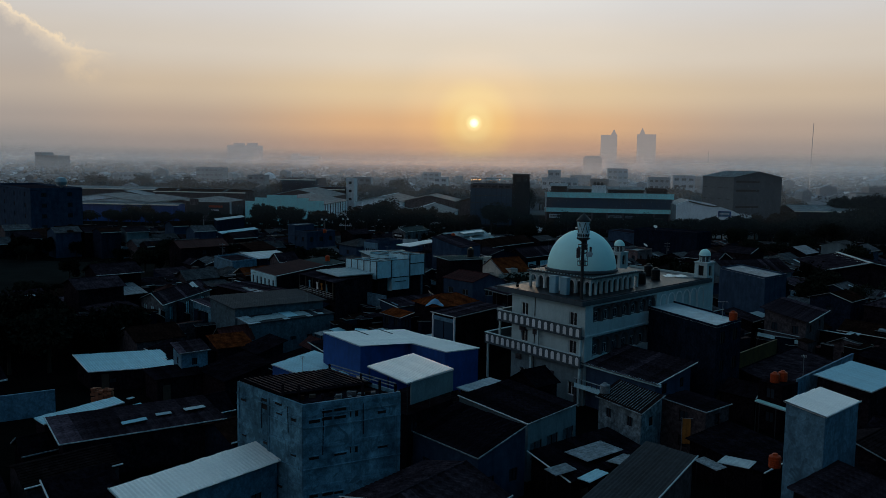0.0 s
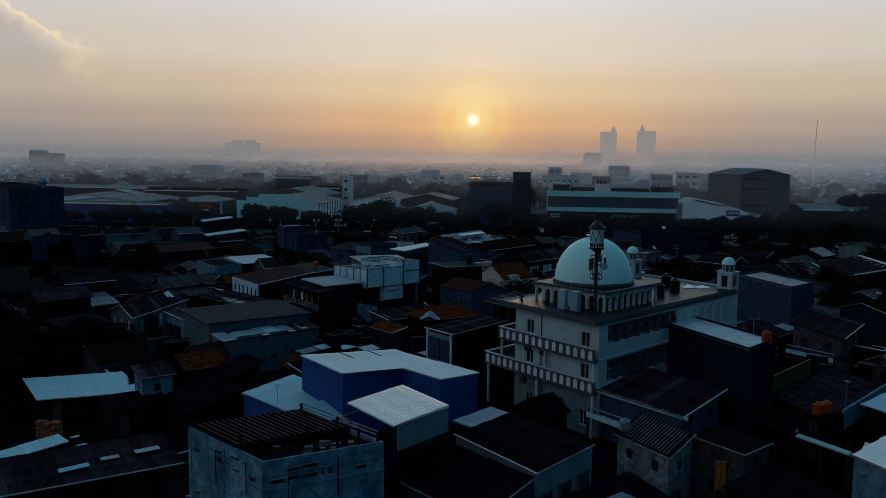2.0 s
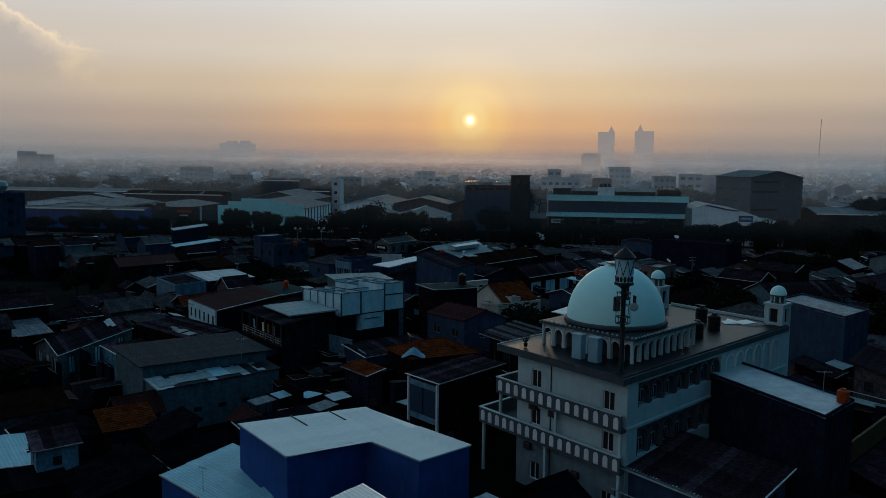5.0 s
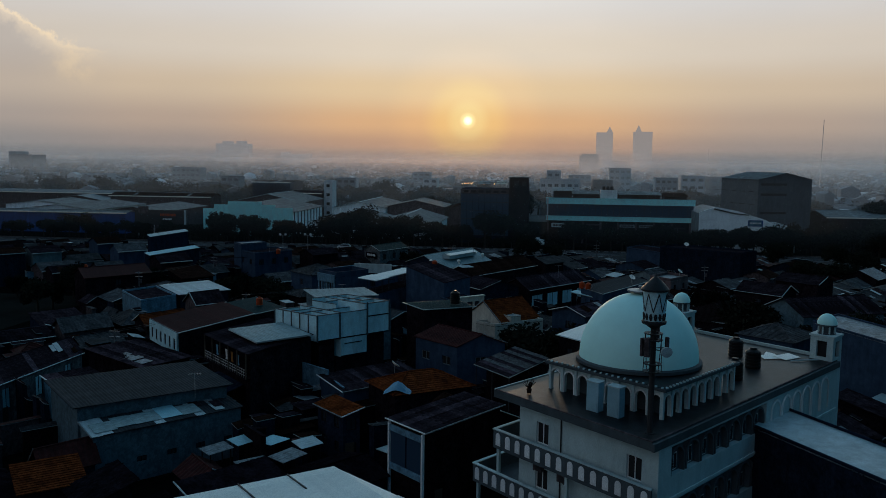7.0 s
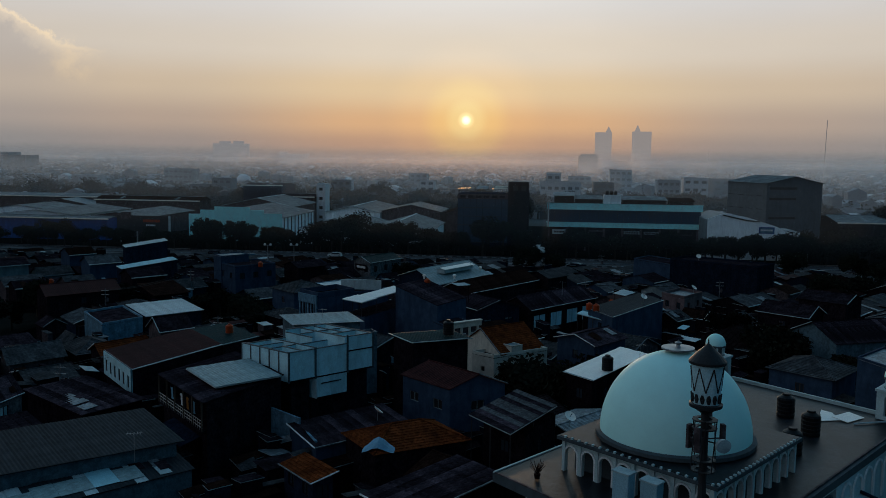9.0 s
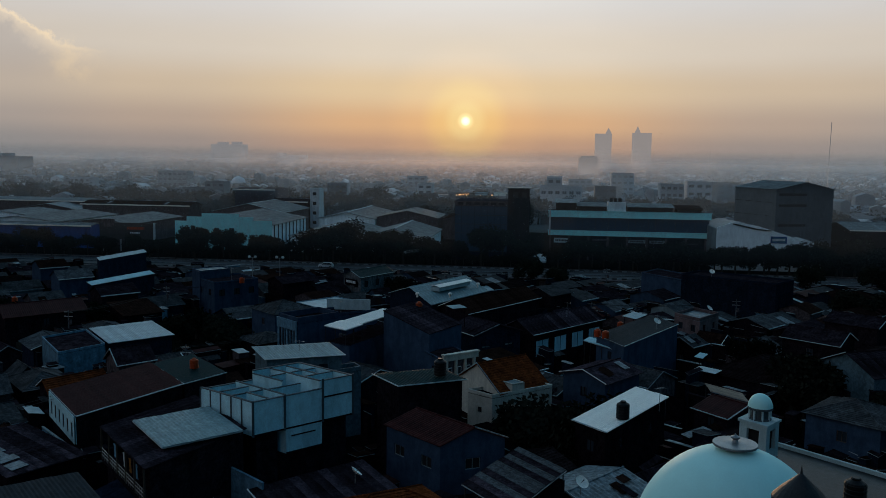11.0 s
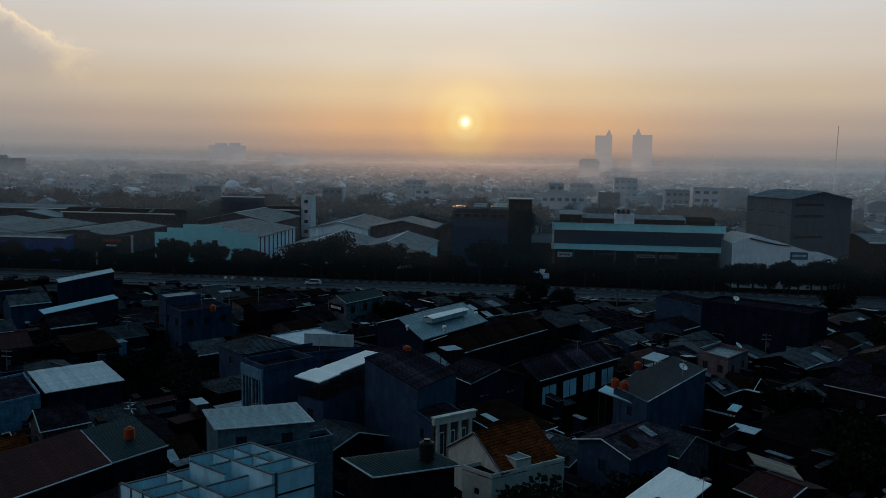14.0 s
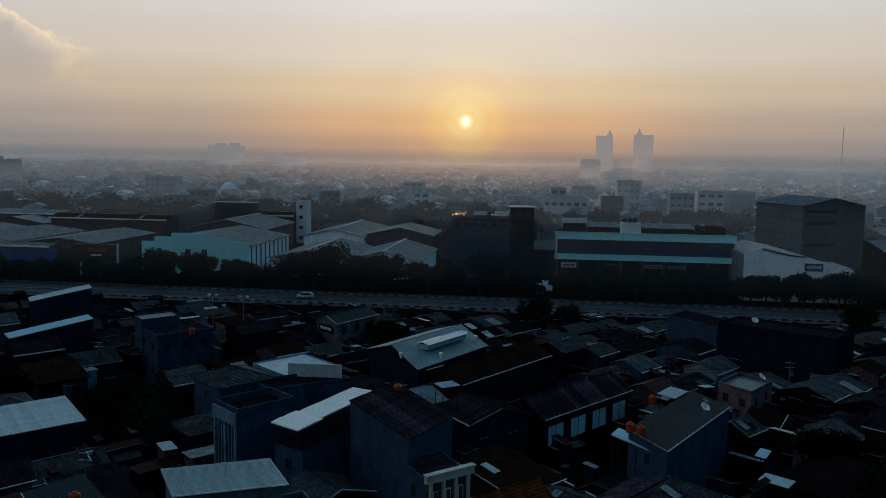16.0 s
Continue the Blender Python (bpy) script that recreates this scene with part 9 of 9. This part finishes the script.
def trees():
    r = random.Random(5)
    x = -190
    while x < 130:
        x += r.choice((1.8, 2.6, 3.4, 4.2)) if x > 0 else r.choice((2.4, 3.0, 3.6, 4.6, 6.0)) if x < -110 else r.choice((3.4, 4.6, 6.0, 8.0, 9.5))
        if not -4 < x < 1.5:
            tree(x, 314 + r.uniform(-1.5, 8), r.randrange(4), r.uniform(0.95, 1.15) if x > 49 else r.uniform(0.8, 1.02) if x > 2 else r.uniform(0.95, 1.28) * (0.68 if x < -112 else 1.0), r.uniform(0, 6), "dark street tree along the far side of the road", "street trees")
    for x, y, s in ((-60, 320, 1.3), (-52, 322, 1.35), (-45, 321, 1.25), (-110, 322, 1.2), (58, 316, 0.8), (84, 318, 0.9)):
        tree(x, y, r.randrange(4), s, r.uniform(0, 6), "large dark street tree along the road", "street trees")
    for p in TREES_AT:
        tree(p.x, p.y, r.randrange(4), r.uniform(0.75, 1.0), r.uniform(0, 6), "dark leafy tree between the houses", "yard trees")
    for _ in range(26):
        a, d = r.uniform(0, 6.28), r.uniform(2, 16)
        tree(-70 + d * math.cos(a) * 1.2, 103 + d * math.sin(a), r.randrange(4), r.uniform(0.7, 1.0), r.uniform(0, 6), "dark tree in a grove beside the field", "grove trees")
    for _ in range(34):
        tree(r.uniform(-165, -72), r.choice((r.uniform(128, 142), r.uniform(196, 212), r.uniform(150, 190))), r.randrange(4), r.uniform(0.55, 0.85), r.uniform(0, 6), "dark tree at the edge of the field", "field trees")
    for _ in range(16):
        tree(r.uniform(92, 165), r.uniform(296, 345), r.randrange(4), r.uniform(1.2, 1.7), r.uniform(0, 6), "large dark tree in a grove across the road", "grove trees")
    for i in range(38):
        tree(-113 + i * 2.95 + r.uniform(-0.6, 0.6), 319 + r.uniform(-1, 1.5), r.randrange(4), r.uniform(0.42, 0.62), r.uniform(0, 6), "small dark street tree before the warehouses", "street trees")
    for _ in range(16):
        tree(r.uniform(128, 215), r.uniform(360, 440), r.randrange(4), r.uniform(1.7, 2.3), r.uniform(0, 6), "tall dark tree in a grove across the road", "grove trees")
    belt = []
    for x0, x1, y0, y1, k in ((-215, -20, 468, 525, 110), (-20, 140, 470, 540, 34), (-60, -8, 440, 470, 14), (-330, -215, 468, 540, 30)):
        belt += [(r.uniform(x0, x1), r.uniform(y0, y1), r.randrange(4), r.uniform(1.1, 1.7), r.uniform(0, 6)) for _ in range(k)]
    # the belt behind the warehouses cannot be told apart: one object
    vs, fs = [], []
    for x, y, kind, size, turn in belt:
        cs, sn = math.cos(turn) * size, math.sin(turn) * size
        for me, step in zip(TREE_KINDS[kind], (1, 3)):
            n = len(me.vertices)
            co = np.empty(n * 3)
            me.vertices.foreach_get("co", co)
            co = co.reshape(-1, 3)
            at = {}
            for p in list(me.polygons)[::step]:
                f = []
                for i in p.vertices:
                    if i not in at:
                        at[i] = len(vs)
                        vs.append((x + cs * co[i, 0] - sn * co[i, 1], y + sn * co[i, 0] + cs * co[i, 1], GZ + size * co[i, 2]))
                    f.append(at[i])
                fs.append(f)
    me = bpy.data.meshes.new("tree_belt")
    me.from_pydata(vs, [], fs)
    me.materials.append(M["leaf"])
    tagged(new("tree_belt", me), "dense dark belt of trees behind warehouses", "trees", kind="stuff")
    for _ in range(30):
        tree(r.uniform(52, 125), r.uniform(140, 282), r.randrange(4), r.uniform(0.7, 1.0), r.uniform(0, 6), "dark leafy tree among the far houses", "yard trees")


trees()

# ---- the city beyond ----
def far_city():
    r = random.Random(33)
    for y0, y1, n, tall in ((480, 900, 170, 1.55), (440, 640, 900, 1.0), (640, 1000, 1900, 1.0), (1000, 1700, 1700, 1.0), (1700, 2600, 1700, 1.0), (2600, 4300, 1800, 1.0)):
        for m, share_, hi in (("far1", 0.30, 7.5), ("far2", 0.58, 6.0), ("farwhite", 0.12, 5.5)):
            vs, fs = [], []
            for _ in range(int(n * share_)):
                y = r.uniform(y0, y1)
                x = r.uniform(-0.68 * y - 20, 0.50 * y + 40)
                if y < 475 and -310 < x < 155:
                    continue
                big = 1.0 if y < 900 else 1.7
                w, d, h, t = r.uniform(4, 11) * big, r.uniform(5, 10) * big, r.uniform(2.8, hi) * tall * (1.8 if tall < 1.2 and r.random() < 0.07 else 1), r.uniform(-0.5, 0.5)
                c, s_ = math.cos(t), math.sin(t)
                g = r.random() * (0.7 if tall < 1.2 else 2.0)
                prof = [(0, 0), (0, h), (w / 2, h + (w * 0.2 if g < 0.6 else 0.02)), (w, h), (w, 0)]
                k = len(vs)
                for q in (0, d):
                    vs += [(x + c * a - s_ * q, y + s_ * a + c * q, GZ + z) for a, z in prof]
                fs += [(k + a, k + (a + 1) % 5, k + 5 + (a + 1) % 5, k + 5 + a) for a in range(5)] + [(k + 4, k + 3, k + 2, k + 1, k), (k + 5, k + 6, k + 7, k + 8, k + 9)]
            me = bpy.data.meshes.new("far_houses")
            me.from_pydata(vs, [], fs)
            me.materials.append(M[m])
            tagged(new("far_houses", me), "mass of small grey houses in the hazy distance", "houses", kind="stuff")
    vs, fs = [], []
    for _ in range(3000):
        y = r.uniform(445, 1000) if r.random() < 0.45 else r.uniform(1000, 3200)
        x = r.uniform(-0.66 * y - 20, 0.48 * y + 40)
        if r.random() < 0.3:
            x = r.uniform(-0.66, -0.3) * y
        if y < 475 and -310 < x < 155:
            continue
        rad = r.uniform(2.0, 4.5) if y < 900 else r.uniform(3.5, 8.0)
        big = 1.0 if y < 900 else 1.8
        for _ in range(48):
            p = Vector((x + r.gauss(0, rad * 0.6), y + r.gauss(0, rad * 0.6), 3.0 + abs(r.gauss(0, rad * 0.55))))
            a = Vector((r.gauss(0, 1), r.gauss(0, 1), r.gauss(0, 1))).normalized() * r.uniform(0.5, 1.1) * big
            b = a.orthogonal() * 0.7
            k = len(vs)
            vs += [p - a, p + b, p + a, p - b]
            fs.append((k, k + 1, k + 2, k + 3))
    me = bpy.data.meshes.new("far_trees")
    me.from_pydata(vs, [], fs)
    me.materials.append(M["leaf"])
    tagged(new("far_trees", me), "scattered dark trees among the far houses", "trees", kind="stuff")


far_city()


# ---- upright translucent sheets in place of evening haze over the far city ----
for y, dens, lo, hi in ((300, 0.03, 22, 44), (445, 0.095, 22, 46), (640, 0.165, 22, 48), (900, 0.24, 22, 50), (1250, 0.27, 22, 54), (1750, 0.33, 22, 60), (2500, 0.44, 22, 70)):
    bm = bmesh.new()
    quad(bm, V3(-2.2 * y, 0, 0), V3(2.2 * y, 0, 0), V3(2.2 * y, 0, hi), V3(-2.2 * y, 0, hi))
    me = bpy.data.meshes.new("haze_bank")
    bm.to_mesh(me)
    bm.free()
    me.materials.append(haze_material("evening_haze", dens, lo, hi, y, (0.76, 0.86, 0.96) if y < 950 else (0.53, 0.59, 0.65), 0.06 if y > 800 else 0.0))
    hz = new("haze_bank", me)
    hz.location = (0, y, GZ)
    tagged(hz, "upright translucent sheet in place of haze over the far city", "haze", kind="structure")

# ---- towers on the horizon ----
# black bodies that glow in the haze's colour; the haze is put into emission
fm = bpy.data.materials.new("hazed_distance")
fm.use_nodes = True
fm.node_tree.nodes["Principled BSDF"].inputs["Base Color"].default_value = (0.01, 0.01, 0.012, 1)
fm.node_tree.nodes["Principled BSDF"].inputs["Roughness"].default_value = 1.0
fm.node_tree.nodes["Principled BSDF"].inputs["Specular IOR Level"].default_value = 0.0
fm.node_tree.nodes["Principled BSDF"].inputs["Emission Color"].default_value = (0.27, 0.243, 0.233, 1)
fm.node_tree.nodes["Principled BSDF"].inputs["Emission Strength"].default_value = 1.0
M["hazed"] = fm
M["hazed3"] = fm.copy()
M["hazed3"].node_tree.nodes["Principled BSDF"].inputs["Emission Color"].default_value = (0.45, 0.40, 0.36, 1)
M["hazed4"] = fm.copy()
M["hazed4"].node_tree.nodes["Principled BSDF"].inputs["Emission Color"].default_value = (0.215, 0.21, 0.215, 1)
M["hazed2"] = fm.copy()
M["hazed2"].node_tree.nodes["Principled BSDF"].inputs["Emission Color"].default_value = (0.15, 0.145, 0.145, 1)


def skyline(name, x0, x1, top, y, label, steps=(), spire=None, mat="hazed"):
    ob = thing(name, ((x0 + x1) / 2, y, GZ), label, "building", kind="")
    w = (x1 - x0) / 2
    bm = bmesh.new()
    slab(bm, V3(-w, 0, 0), V3(2 * w, 0, 0), V3(0, 30, 0), UP * top)
    b = part("body", bm, mat, ob)
    for a, c, h in steps:
        bm = bmesh.new()
        slab(bm, V3(-w + 2 * w * a, 0, top), V3(2 * w * (c - a), 0, 0), V3(0, 28, 0), UP * h)
        part("roof_block", bm, mat, ob)
    if spire:
        bm = bmesh.new()
        a, ww, h = spire
        lathe(bm, [(ww, 0), (ww * 0.6, h * 0.4), (0, h)], V3(-w + 2 * w * a, 8, top), 4)
        part("spire", bm, mat, ob)


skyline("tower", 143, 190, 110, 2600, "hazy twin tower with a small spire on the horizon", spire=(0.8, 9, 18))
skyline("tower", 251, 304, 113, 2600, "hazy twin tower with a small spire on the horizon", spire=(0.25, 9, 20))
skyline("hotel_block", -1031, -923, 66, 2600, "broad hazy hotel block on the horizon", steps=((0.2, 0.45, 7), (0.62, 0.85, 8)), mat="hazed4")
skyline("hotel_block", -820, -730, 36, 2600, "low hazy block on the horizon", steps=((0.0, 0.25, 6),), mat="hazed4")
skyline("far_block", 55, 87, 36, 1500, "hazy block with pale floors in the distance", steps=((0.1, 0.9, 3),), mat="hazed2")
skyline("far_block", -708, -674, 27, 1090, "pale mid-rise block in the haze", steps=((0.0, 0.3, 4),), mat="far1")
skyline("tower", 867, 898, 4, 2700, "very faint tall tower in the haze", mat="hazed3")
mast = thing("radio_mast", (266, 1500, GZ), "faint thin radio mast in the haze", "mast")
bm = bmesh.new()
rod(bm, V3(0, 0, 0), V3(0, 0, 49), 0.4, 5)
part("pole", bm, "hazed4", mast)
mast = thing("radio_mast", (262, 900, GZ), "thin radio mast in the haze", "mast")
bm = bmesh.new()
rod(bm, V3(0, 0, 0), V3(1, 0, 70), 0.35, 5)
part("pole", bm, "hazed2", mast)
